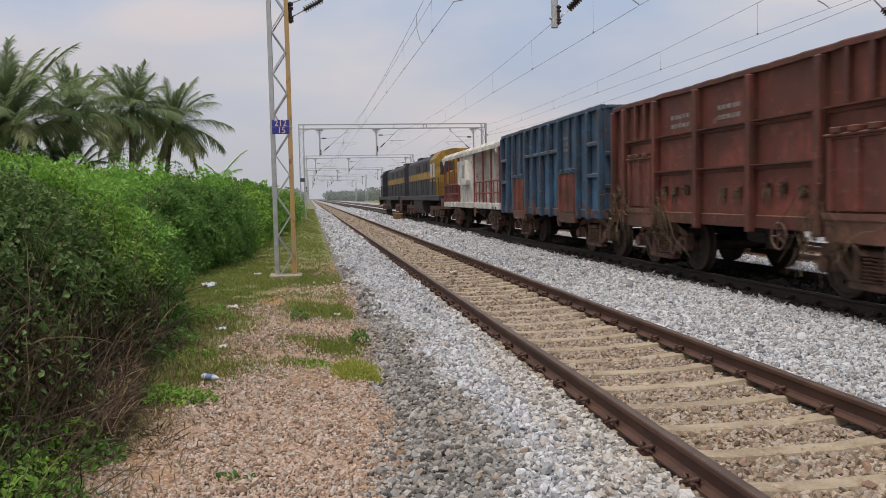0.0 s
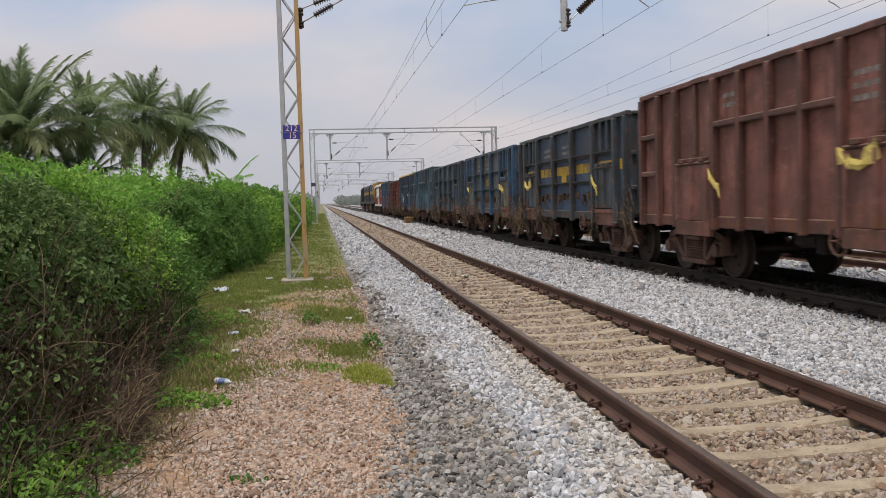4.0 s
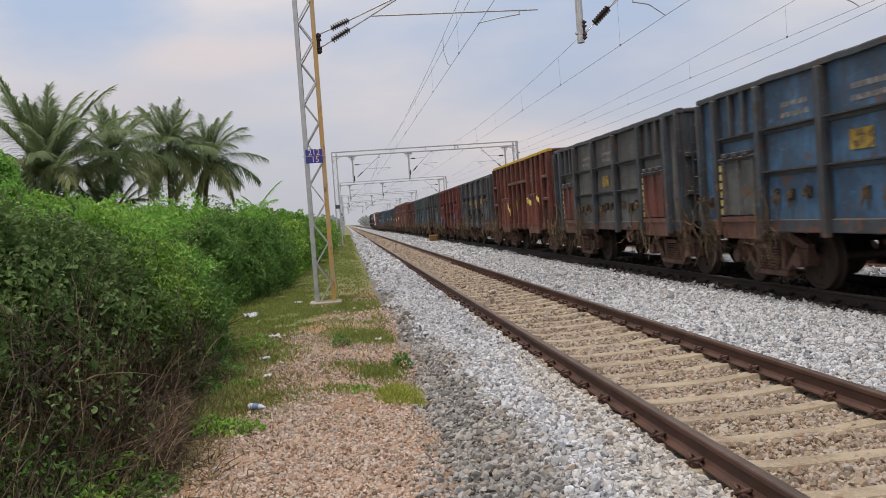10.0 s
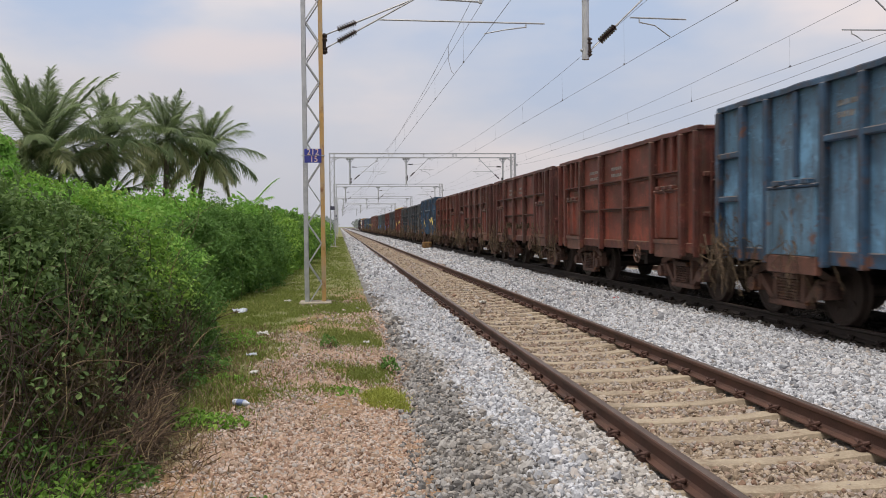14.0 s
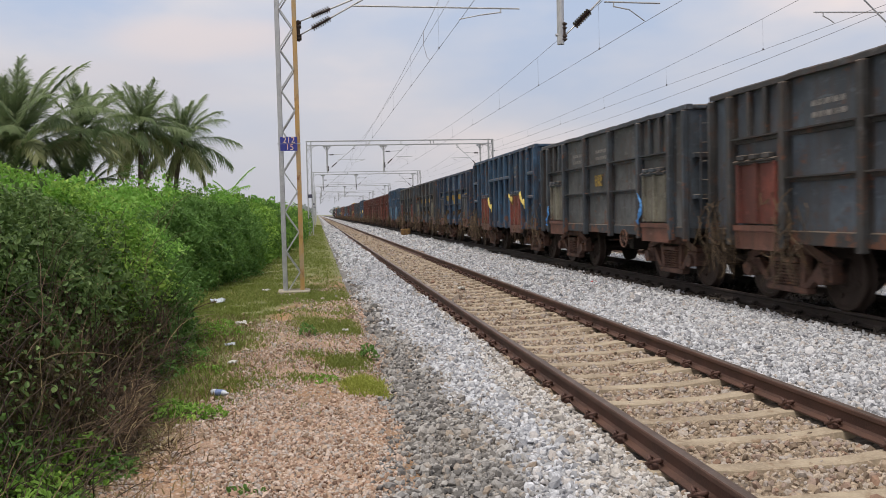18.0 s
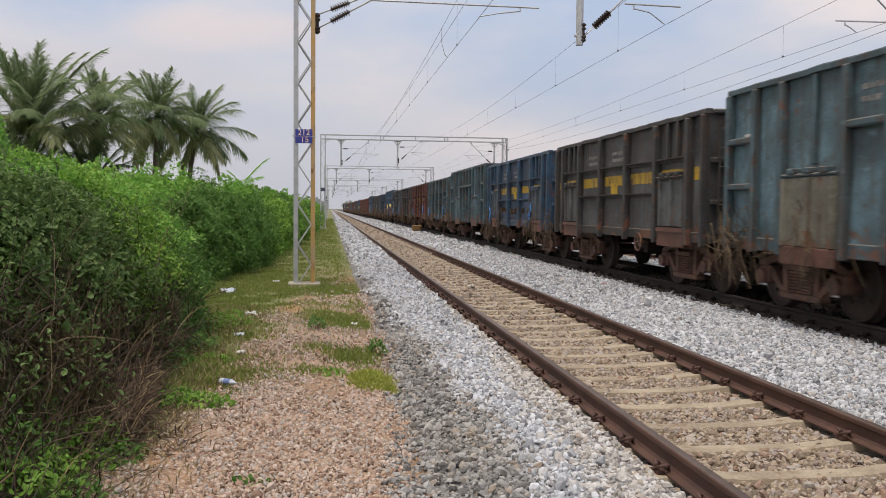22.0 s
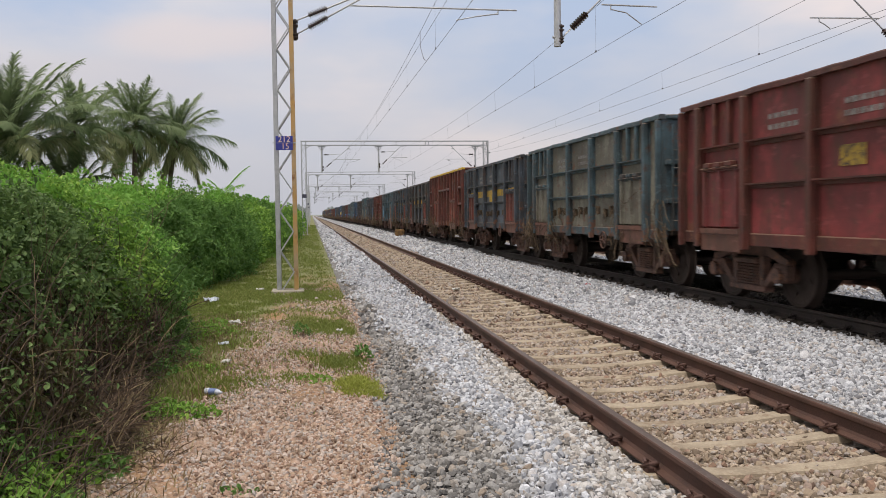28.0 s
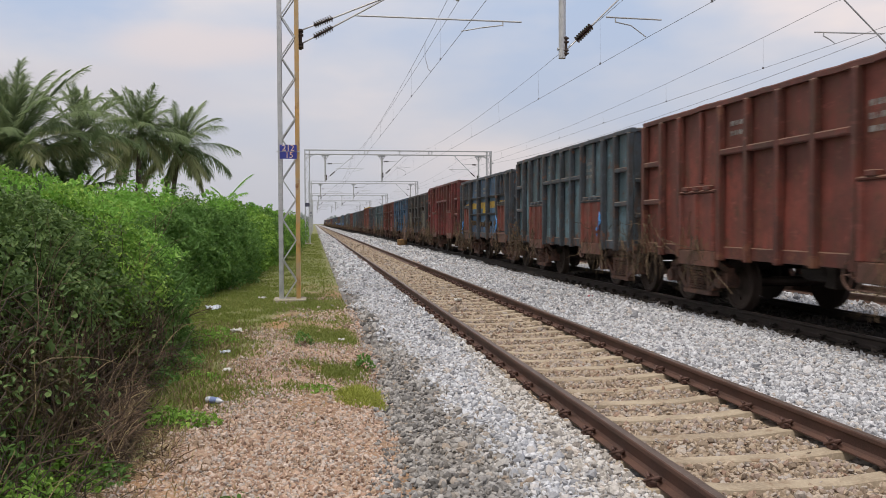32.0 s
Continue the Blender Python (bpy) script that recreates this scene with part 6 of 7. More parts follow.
def build_van():
    L = 12.6
    v = thing("brake_van", "white brake van with red railed verandas", "brake van")
    part("deck", Form().box(-1.5, 1.5, -L, 0, 1.0, 1.24, 0.02), M_VANWHITE, v)
    roof = [(-1.55, 3.36), (-1.35, 3.56), (-0.7, 3.72), (0, 3.77), (0.7, 3.72), (1.35, 3.56), (1.55, 3.36), (1.55, 3.24), (1.3, 3.42), (0, 3.66), (-1.3, 3.42), (-1.55, 3.24)]
    part("roof", Form().prism(roof, 1, -L - 0.1, 0.1), M_VANWHITE, v)
    for s in (-1, 1):
        part("fascia", Form().prism([(-L - 0.1, 3.40), (-L + 0.25, 3.05), (-L + 0.7, 3.30), (-0.7, 3.30), (-0.25, 3.05), (0.1, 3.40)], 0, s * 1.50, s * 1.54), M_VANWHITE, v)
        part("cabin_side", Form().box(s * 1.40, s * 1.46, -7.5, -4.5, 1.24, 3.42, 0.01), M_VANWHITE, v)
        part("inner_side", Form().box(s * 0.86, s * 0.92, -11.2, -7.5, 1.24, 3.5, 0.01), M_VANWHITE, v)
        look_out = part("lookout", Form().prism([(-6.6, 2.0), (-5.0, 2.0), (-4.75, 2.15), (-4.75, 3.05), (-6.6, 3.05), (-6.75, 2.2)], 0, s * 1.46, s * 1.62), M_VANWHITE, v, "bulging white lookout")
        part("window", Form().box(s * 1.62, s * 1.63, -6.35, -5.85, 2.3, 2.85), M_GLASS, look_out)
        for y in (-L + 0.1, -L + 1.5, -L + 3.0, -7.8, -4.2, -2.9, -1.5, -0.1):
            part("post", Form().tube((s * 1.46, y, 1.2), (s * 1.46, y, 3.40), 0.034, 8), M_VANRED, v)
        for y0, y1 in ((-L + 0.1, -7.8), (-4.2, -0.1)):
            for z in (1.62, 2.06):
                part("rail", Form().tube((s * 1.46, y0, z), (s * 1.46, y1, z), 0.028, 6), M_VANRED, v)
            for k in range(7):
                y = y0 + (y1 - y0) * (k + 0.5) / 7
                part("baluster", Form().tube((s * 1.46, y, 1.2), (s * 1.46, y, 2.06), 0.02, 6), M_VANRED, v)
        step = Form()
        for z in (0.45, 0.72):
            step.box(s * 1.3, s * 1.58, -L + 0.5, -L + 1.0, z, z + 0.04)
        step.box(s * 1.52, s * 1.55, -L + 0.5, -L + 0.54, 0.45, 1.1).box(s * 1.52, s * 1.55, -L + 0.96, -L + 1.0, 0.45, 1.1)
        part("steps", step, M_DARK, v)
    for y in (-11.2, -7.5, -4.5):
        part("bulkhead", Form().box(-1.38, 1.38, y - 0.03, y + 0.03, 1.24, 3.52), M_VANWHITE, v)
    # flat dark panel on the closed bulkhead paints the doorway's inner shade
    part("doorway", Form().box(-0.4, 0.4, -11.245, -11.235, 1.27, 3.1), M_GLASS, v, "dark panel imitating an open doorway")
    for y in (-2.2, -L + 2.2):
        bogie(v, y)
    underframe(v, L, 0.98)
    return v


van = build_van()

# ---- diesel locomotives ----
M_LOCOBLUE = paint("loco_dark_blue", (0.020, 0.022, 0.040), dirt=0.5, rust=(0.03, 0.022, 0.018))
M_LOCOYEL = paint("loco_yellow", (0.36, 0.205, 0.022), dirt=0.8, rust=(0.05, 0.03, 0.02))


def loco_bogie(parent, y):
    b = part("bogie", Form().box(-1.0, 1.0, -1.9, 1.9, 0.75, 1.0, 0.04).box(-0.7, 0.7, -0.4, 0.4, 0.95, 1.25, 0.03), M_DARK, parent, "three-axle bogie", at=(0, y, 0))
    for s in (-1, 1):
        fr = Form().box(s * 1.06, s * 1.2, -2.4, 2.4, 0.72, 0.98, 0.03)
        for q in (-1.85, 0.0, 1.85):
            fr.box(s * 1.06, s * 1.26, q - 0.2, q + 0.2, 0.38, 0.74, 0.04)
            for e in (-0.42, 0.42):
                fr.tube((s * 1.14, q + e, 0.42), (s * 1.14, q + e, 0.75), 0.09, 8)
        part("side_frame", fr, M_IRON, b)
    for q in (-1.85, 0.0, 1.85):
        w = part("wheelset", WHEEL_MESH, None, b)
        w.matrix_parent_inverse = Matrix.Translation((0, q, 0.5))
        WHEELS.append(w)


def build_loco(cab_at_rear):
    L = 19.3
    lo = thing("diesel_locomotive", "dark blue diesel locomotive with yellow band and cab", "locomotive", "locomotives")
    flip = (lambda y: y) if cab_at_rear else (lambda y: -L - y)
    part("platform", Form().box(-1.55, 1.55, -L + 0.3, -0.3, 1.3, 1.58, 0.02), M_LOCOBLUE, lo)

    def yb(a, b):
        a, b = flip(a), flip(b)
        return min(a, b), max(a, b)
    y0, y1 = yb(-15.1, -0.9)
    hood = [(-0.98, 1.58), (-0.98, 3.75), (-0.78, 3.98), (0.78, 3.98), (0.98, 3.75), (0.98, 1.58)]
    h = part("long_hood", Form().prism(hood, 1, y0, y1), M_LOCOBLUE, lo)
    for s in (-1, 1):
        part("band", Form().box(s * 0.98, s * 0.987, y0 + 0.05, y1 - 0.05, 2.62, 3.04), M_LOCOYEL, h, "yellow band")
        for k in range(12):
            a = y0 + 0.5 + k * 1.15
            part("hood_door", Form().box(s * 0.982, s * 1.0, a, a + 0.9, 1.7, 2.58, 0.006), M_LOCOBLUE, h)
        for k in range(3):
            a = y0 + 0.8 + k * 3.6
            part("grille", Form().box(s * 0.98, s * 1.02, a, a + 1.6, 3.1, 3.6, 0.01), M_DARK, h)
    for k, (a, w, z) in enumerate(((-3.2, 1.6, 4.2), (-6.5, 1.0, 4.1), (-9.5, 2.0, 4.15))):
        c, d = yb(a - w, a)
        part("roof_box", Form().box(-0.6, 0.6, c, d, 3.97, z, 0.03), M_DARK, h)
    c, d = yb(-17.4, -15.1)
    cab = [(-1.45, 1.58), (-1.45, 3.55), (-1.1, 3.98), (-0.5, 4.12), (0.5, 4.12), (1.1, 3.98), (1.45, 3.55), (1.45, 1.58)]
    cb = part("cab", Form().prism(cab, 1, c, d), M_LOCOYEL if cab_at_rear else M_LOCOBLUE, lo, "yellow cab" if cab_at_rear else "dark cab")
    for s in (-1, 1):
        part("window", Form().box(s * 1.45, s * 1.462, c + 0.3, c + 1.0, 2.6, 3.35), M_GLASS, cb)
        part("window", Form().box(s * 1.45, s * 1.462, d - 1.0, d - 0.3, 2.6, 3.35), M_GLASS, cb)
        part("window", Form().box(s * 0.45, s * 1.2, c - 0.012, c, 2.7, 3.4), M_GLASS, cb)
        part("cab_skirt", Form().box(s * 1.45, s * 1.458, c, d, 1.6, 2.35), M_LOCOBLUE, cb)
    a, b = yb(-L + 0.5, -17.4)
    nose = [(-0.9, 1.58), (-0.9, 2.75), (-0.7, 2.9), (0.7, 2.9), (0.9, 2.75), (0.9, 1.58)]
    ns = part("short_hood", Form().prism(nose, 1, a, b), M_LOCOYEL if cab_at_rear else M_LOCOBLUE, lo, "yellow short hood" if cab_at_rear else "dark short hood")
    part("nose_band", Form().box(-0.91, 0.91, a - 0.008, b, 1.7, 2.15), M_LOCOBLUE, ns)
    part("headlight", Form().tube((-0.25, c - 0.08, 3.78), (-0.25, c, 3.78), 0.11, 12).tube((0.25, c - 0.08, 3.78), (0.25, c, 3.78), 0.11, 12), M_LETTER, cb)
    for s in (-1, 1):
        r = Form()
        for k in range(9):
            y = -L + 0.6 + k * (L - 1.2) / 8
            r.tube((s * 1.5, y, 1.58), (s * 1.5, y, 2.5), 0.018, 6)
        r.tube((s * 1.5, -L + 0.6, 2.5), (s * 1.5, -0.6, 2.5), 0.018, 6)
        part("handrail", r, M_DARK, lo)
        for y in (-0.45, -L + 0.45):
            st = Form()
            for z in (0.5, 0.8, 1.1):
                st.box(s * 1.2, s * 1.55, y - 0.25, y + 0.25, z, z + 0.05)
            part("steps", st, M_DARK, lo)
    part("fuel_tank", Form().prism([(-1.3, 0.5), (-1.45, 0.8), (-1.45, 1.3), (1.45, 1.3), (1.45, 0.8), (1.3, 0.5)], 1, -12.0, -7.4), M_DARK, lo)
    part("air_reservoir", Form().tube((-1.35, -6.6, 1.1), (-1.35, -5.9, 1.1), 0.16, 12).tube((-1.35, -11.9, 1.1), (-1.35, -11.2, 1.1), 0.16, 12), M_DARK, lo)
    for y in (-0.15, -L + 0.15):
        part("buffer_beam", Form().box(-1.45, 1.45, y - 0.12, y + 0.12, 0.85, 1.4, 0.02).box(-0.2, 0.2, y - 0.4, y + 0.4, 0.9, 1.2), M_IRON, lo)
    for y in (-3.6, -L + 3.6):
        loco_bogie(lo, y)
    return lo


loco_1, loco_2 = build_loco(True), build_loco(False)

# ---- plants ----


def leaf_arrays(c, axis, nrm, length, width, oval=False):
    """Folded leaves about centres c: rhombs of two triangles, or ovals of four with a pointed tip."""
    side = np.cross(nrm, axis)
    side /= np.linalg.norm(side, axis=1)[:, None] + 1e-9
    up = np.cross(axis, side)
    L, W = length[:, None] / 2, width[:, None] / 2
    n = len(c)
    if oval:
        v = np.stack([c - axis * L, c + side * W - axis * L * 0.45 + up * W * 0.3, c + side * W * 0.85 + axis * L * 0.25 + up * W * 0.25, c + axis * L - up * W * 0.45,
                      c - side * W * 0.85 + axis * L * 0.25 + up * W * 0.25, c - side * W - axis * L * 0.45 + up * W * 0.3], 1)
        o = (np.arange(n) * 6)[:, None]
        f = np.concatenate([o + np.array([q]) for q in ((0, 1, 2), (0, 2, 3), (0, 3, 4), (0, 4, 5))], 1)
        return v.reshape(-1, 3), f.reshape(-1, 3)
    v = np.stack([c - axis * L, c + side * W + up * W * 0.35 + axis * L * 0.1, c + axis * L - up * W * 0.3, c - side * W + up * W * 0.35 + axis * L * 0.1], 1)
    o = (np.arange(n) * 4)[:, None]
    f = np.concatenate([o + np.array([[0, 1, 2]]), o + np.array([[0, 2, 3]])], 1)
    return v.reshape(-1, 3), f.reshape(-1, 3)


def unit(a):
    return a / (np.linalg.norm(a, axis=1)[:, None] + 1e-9)


def shell(blobs, n, depth=0.16, low=-9.0, under=0.25):
    """Points near the skin of a heap of ellipsoids, with their outward directions."""
    blobs = np.array(blobs, float)
    area = (blobs[:, 3] * blobs[:, 4] + blobs[:, 4] * blobs[:, 5] + blobs[:, 3] * blobs[:, 5]) ** 1.0
    pick = rng.choice(len(blobs), n, p=area / area.sum())
    d = unit(rng.normal(size=(n, 3)))
    d[:, 2] = np.where(d[:, 2] < -under, -d[:, 2], d[:, 2])
    b = blobs[pick]
    lump = 1 + 0.14 * np.sin(7 * d[:, 0] + 3 * b[:, 0]) * np.sin(6 * d[:, 2] + 5 * b[:, 1]) + 0.06 * np.sin(15 * d[:, 1] + 9 * d[:, 2])
    r = lump * (1 - np.abs(rng.normal(0, depth, n)))
    p = b[:, :3] + d * b[:, 3:] * r[:, None]
    clump = np.sin(5.3 * p[:, 0] + 2.1 * p[:, 2]) * np.sin(4.7 * p[:, 1] + 1.3) + 0.7 * np.sin(9.1 * p[:, 1] + 7.7 * p[:, 2]) * np.sin(8.3 * p[:, 0] + 3.9 * p[:, 2])
    p = p + d * (0.14 * clump * np.minimum(1.5, b[:, 3]))[:, None]
    keep = (p[:, 2] > low) & (rng.uniform(size=n) < np.interp(clump, [-1.1, -0.3], [0.35, 1.0]))
    for q in blobs:
        keep &= (((p - q[:3]) / q[3:]) ** 2).sum(1) > 0.52
    return p[keep], unit(d / b[:, 3:])[keep]


def foliage(name, blobs, n, size, mat, parent, depth=0.16, low=-9.0, thin=None, oval=False, under=0.25):
    p, out = shell(blobs, n, depth, low, under)
    if thin is not None:
        k = thin(p)
        p, out = p[k], out[k]
    m = len(p)
    axis = unit(rng.normal(size=(m, 3)) + np.array([0, 0, -0.25]) + 0.5 * out)
    nrm = unit(out + np.array([0, 0, 0.6]) + rng.normal(0, 0.55, (m, 3)))
    ln = size * rng.lognormal(0, 0.25, m)
    v, f = leaf_arrays(p, axis, nrm, ln, ln * rng.uniform(0.45, 0.7, m), oval)
    return part(name, big_mesh(name, v, f, mat), None, parent)


def stems(parent, base, reach, count, seed, mat, r=0.012, name="branchwork", lean=0.6):
    rnd, fo = random.Random(seed), Form()
    for i in range(count):
        p = Vector((base[0] + rnd.uniform(-1, 1) * reach[0], base[1] + rnd.uniform(-1, 1) * reach[1], base[2]))
        d = Vector((rnd.uniform(-lean, lean), rnd.uniform(-lean, lean), 1)).normalized()
        pts, step = [p], reach[2] / 6 * rnd.uniform(0.5, 1.1)
        for k in range(6):
            d = (d + Vector((rnd.uniform(-0.5, 0.5), rnd.uniform(-0.5, 0.5), rnd.uniform(-0.3, 0.2)))).normalized()
            pts.append(pts[-1] + d * step)
        fo.path(pts, r * rnd.uniform(0.5, 1.4), 4, taper=0.35)
    ob = part(name, fo, mat, parent)
    ob["kind"] = "stuff"
    return ob


def bush(label, blobs, n, size, mat, seed, stem_count=30, group="hedge bushes", thin=None, base_z=G, oval=False, inner=None):
    b = np.array(blobs, float)
    c = (float(b[:, 0].mean()), float(b[:, 1].mean()), base_z)
    th = thing("bush", label, "bush", group)
    foliage("foliage", blobs, n, size, mat, th, low=base_z, thin=thin, oval=oval, under=0.8)
    # inner leaves mostly take a darker green, which puts inner shade into colour
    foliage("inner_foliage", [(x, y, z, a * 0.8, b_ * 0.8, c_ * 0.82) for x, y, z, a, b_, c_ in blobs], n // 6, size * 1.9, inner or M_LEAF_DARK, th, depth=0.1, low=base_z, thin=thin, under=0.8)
    reach = (max(0.3, float(np.ptp(b[:, 0])) / 2 + 0.3), max(0.3, float(np.ptp(b[:, 1])) / 2 + 0.4), 0.8 * (float((b[:, 2] + b[:, 5]).max()) - base_z))
    stems(th, c, reach, stem_count, seed, M_TWIG)
    return th


def sparse_low(p):
    """The near bushes are bare and dead towards the ground."""
    return rng.uniform(size=len(p)) < np.interp(p[:, 2], [G, 0.3, 0.75, 1.15], [0.04, 0.12, 0.55, 1.0])


def sparse_lower(p):
    return rng.uniform(size=len(p)) < np.interp(p[:, 2], [G, 0.35, 0.65, 0.95, 1.25], [0.02, 0.05, 0.22, 0.65, 1.0])


bush("dark bush grown over with creeper, bare and twiggy near the ground", [(-3.05, 7.2, 0.8, 1.15, 1.5, 1.1), (-3.9, 8.3, 1.0, 1.3, 1.6, 1.1), (-2.85, 6.0, 0.55, 0.85, 1.0, 0.95), (-2.7, 8.5, 0.8, 0.85, 1.0, 0.95)],
     84000, 0.050, M_LEAF_IVY, 1, 14, thin=sparse_lower, oval=True, inner=M_LEAF_IVY)
bush("green bush in the hedge, bare and twiggy near the ground", [(-2.75, 9.8, 0.85, 0.9, 1.4, 0.98), (-3.7, 10.6, 0.95, 1.3, 1.5, 1.1), (-2.5, 9.2, 0.7, 0.65, 0.9, 0.75)], 60000, 0.048, M_LEAF, 2, 12, thin=sparse_low, oval=True, inner=M_LEAF_BLUE)
bush("dense dark blue-green bush spilling onto the path", [(-2.5, 12.1, 0.45, 0.75, 1.2, 0.9), (-3.2, 12.9, 0.7, 1.1, 1.4, 0.95), (-2.25, 11.2, 0.35, 0.5, 0.8, 0.75), (-2.3, 11.9, 0.0, 0.55, 0.9, 0.5)], 56000, 0.048, M_LEAF_BLUE, 3, 8, oval=True, inner=M_LEAF_BLUE)
foliage("draped_creeper", [(-2.7, 11.9, 1.0, 0.8, 1.1, 0.5), (-2.9, 10.2, 1.42, 0.75, 1.2, 0.5), (-3.5, 9.4, 1.66, 0.9, 1.1, 0.42)], 15000, 0.058, M_LEAF_FRESH, thing("creeper", "bright green creeper draped over the hedge's top", "creeper"), depth=0.3, low=0.7)
bush("tall bright green shrub with long leaves behind the hedge", [(-4.7, 11.9, 1.7, 0.45, 0.7, 0.8), (-4.95, 12.3, 2.45, 0.42, 0.6, 0.62), (-4.55, 11.6, 1.3, 0.5, 0.8, 0.6)], 9000, 0.065, M_LEAF_FRESH, 8, 10, oval=True)
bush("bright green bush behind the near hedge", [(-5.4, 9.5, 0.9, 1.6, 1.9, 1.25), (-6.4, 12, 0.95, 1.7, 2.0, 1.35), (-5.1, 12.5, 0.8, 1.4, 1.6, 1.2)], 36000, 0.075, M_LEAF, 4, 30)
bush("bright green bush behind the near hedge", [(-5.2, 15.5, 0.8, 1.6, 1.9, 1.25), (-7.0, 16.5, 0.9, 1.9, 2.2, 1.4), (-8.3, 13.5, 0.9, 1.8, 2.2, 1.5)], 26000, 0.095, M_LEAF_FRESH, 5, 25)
bush("dense dark green bush by the path", [(-4.8, 19.2, 0.6, 1.25, 1.5, 1.25), (-3.75, 20.9, 0.6, 1.25, 1.4, 1.3), (-3.15, 23.0, 0.65, 1.15, 1.6, 1.38), (-2.75, 25.6, 0.6, 1.05, 1.6, 1.4)], 46000, 0.078, M_LEAF_BLUE, 6, 10, oval=True, inner=M_LEAF_BLUE)
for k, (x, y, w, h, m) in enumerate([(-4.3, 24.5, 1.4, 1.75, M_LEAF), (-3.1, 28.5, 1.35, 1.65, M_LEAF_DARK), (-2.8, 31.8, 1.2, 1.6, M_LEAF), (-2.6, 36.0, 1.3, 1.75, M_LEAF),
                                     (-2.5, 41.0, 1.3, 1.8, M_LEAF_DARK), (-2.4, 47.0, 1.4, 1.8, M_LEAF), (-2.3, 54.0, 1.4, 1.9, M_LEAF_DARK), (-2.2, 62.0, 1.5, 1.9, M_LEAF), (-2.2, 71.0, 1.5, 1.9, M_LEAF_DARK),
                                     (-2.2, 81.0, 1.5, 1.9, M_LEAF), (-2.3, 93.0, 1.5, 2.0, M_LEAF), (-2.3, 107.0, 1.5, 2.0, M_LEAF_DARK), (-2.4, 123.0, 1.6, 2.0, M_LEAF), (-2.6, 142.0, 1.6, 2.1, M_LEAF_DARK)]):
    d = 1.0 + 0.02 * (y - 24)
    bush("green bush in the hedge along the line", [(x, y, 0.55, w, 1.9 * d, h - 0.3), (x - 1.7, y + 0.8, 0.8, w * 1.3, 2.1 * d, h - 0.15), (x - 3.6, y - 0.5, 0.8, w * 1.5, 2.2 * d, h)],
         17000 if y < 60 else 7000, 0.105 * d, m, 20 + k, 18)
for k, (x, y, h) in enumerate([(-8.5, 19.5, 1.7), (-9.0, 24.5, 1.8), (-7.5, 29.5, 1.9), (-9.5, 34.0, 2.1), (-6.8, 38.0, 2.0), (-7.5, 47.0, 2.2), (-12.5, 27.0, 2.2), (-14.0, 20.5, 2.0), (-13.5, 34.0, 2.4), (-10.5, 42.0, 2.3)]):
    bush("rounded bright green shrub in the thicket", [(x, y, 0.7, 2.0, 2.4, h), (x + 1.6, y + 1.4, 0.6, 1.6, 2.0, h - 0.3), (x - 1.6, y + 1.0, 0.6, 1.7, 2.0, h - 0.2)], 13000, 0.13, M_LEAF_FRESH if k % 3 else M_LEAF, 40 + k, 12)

# sprays of young growth that stand above the hedge
for k in range(46):
    x, y = rng.uniform(-7.5, -2.6), float(rng.uniform(8, 60))
    top = (1.75 if y < 14 else 1.95) + 0.006 * y
    blobs = [(x + rng.uniform(-0.25, 0.25), y + rng.uniform(-0.25, 0.25), top + j * 0.12 - 0.1, 0.34 - 0.06 * j, 0.34 - 0.06 * j, 0.16) for j in range(4)]
    th = thing("leafy_shoot", "spray of young leaves above the hedge", "shrub", "hedge shoots")
    foliage("leaves", blobs, 420, 0.06 + 0.002 * y, M_LEAF_FRESH if k % 3 else M_LEAF, th, depth=0.4)
    stems(th, (x, y, top - 1.0), (0.08, 0.08, 1.4), 4, 400 + k, M_TWIG, 0.008, "branchwork", 0.2)

# dead stems and pale stalks at the foot of the near hedge
dead = thing("dead_undergrowth", "tangle of dead brown twigs and pale stalks at the hedge foot", "undergrowth", kind="stuff")
for k, (x, y) in enumerate([(-1.75, 5.3), (-1.85, 6.2), (-1.9, 7.2), (-2.0, 8.2), (-2.05, 9.2), (-1.95, 10.4), (-2.6, 6.8), (-2.7, 8.4), (-2.4, 5.4), (-1.55, 4.75), (-1.9, 4.6)]):
    stems(dead, (x - (0.15 if y < 9 else 0.4), y, G), (0.35, 0.6, 0.75), 70 if y < 9 else 50, 70 + k, M_TWIG_DARK, 0.005, "twig_tangle", 1.8 if y < 9 else 1.0)
    stems(dead, (x - 0.1, y, G), (0.3, 0.5, 1.0), 3, 90 + k, M_STRAWSTALK, 0.006, "stalk_tangle", 0.6)
    stems(dead, (x + 0.12, y, G), (0.35, 0.5, 0.24), 60, 120 + k, M_STRAWSTALK if k % 3 == 0 else M_TWIG, 0.005, "litter", 2.6)
for k, (x, y) in enumerate([(-2.0, 5.8), (-2.1, 7.0), (-2.1, 8.2), (-2.05, 9.4), (-1.95, 10.6), (-1.95, 11.8)]):
    back, lean = (0.0, 1.1) if y < 9 else (0.4, 0.5)
    stems(dead, (x - back, y, G + 0.1), (0.25, 0.6, 1.2), 36, 300 + k, M_TWIG_DARK, 0.005, "twig_tangle", lean)
    stems(dead, (x - back, y, G + 0.1), (0.25, 0.6, 1.2), 18 if y < 9 else 5, 330 + k, M_TWIG, 0.005, "twig_tangle", lean)
for k, (x, y) in enumerate([(-1.35, 6.3), (-1.4, 6.9), (-1.55, 7.6)]):
    stems(dead, (x, y, G), (0.28, 0.4, 0.22), 90, 360 + k, M_TWIG, 0.005, "litter", 3.2)
    stems(dead, (x, y, G), (0.28, 0.4, 0.20), 60, 380 + k, M_STRAWSTALK if k % 2 else M_TWIG, 0.005, "litter", 2.8)
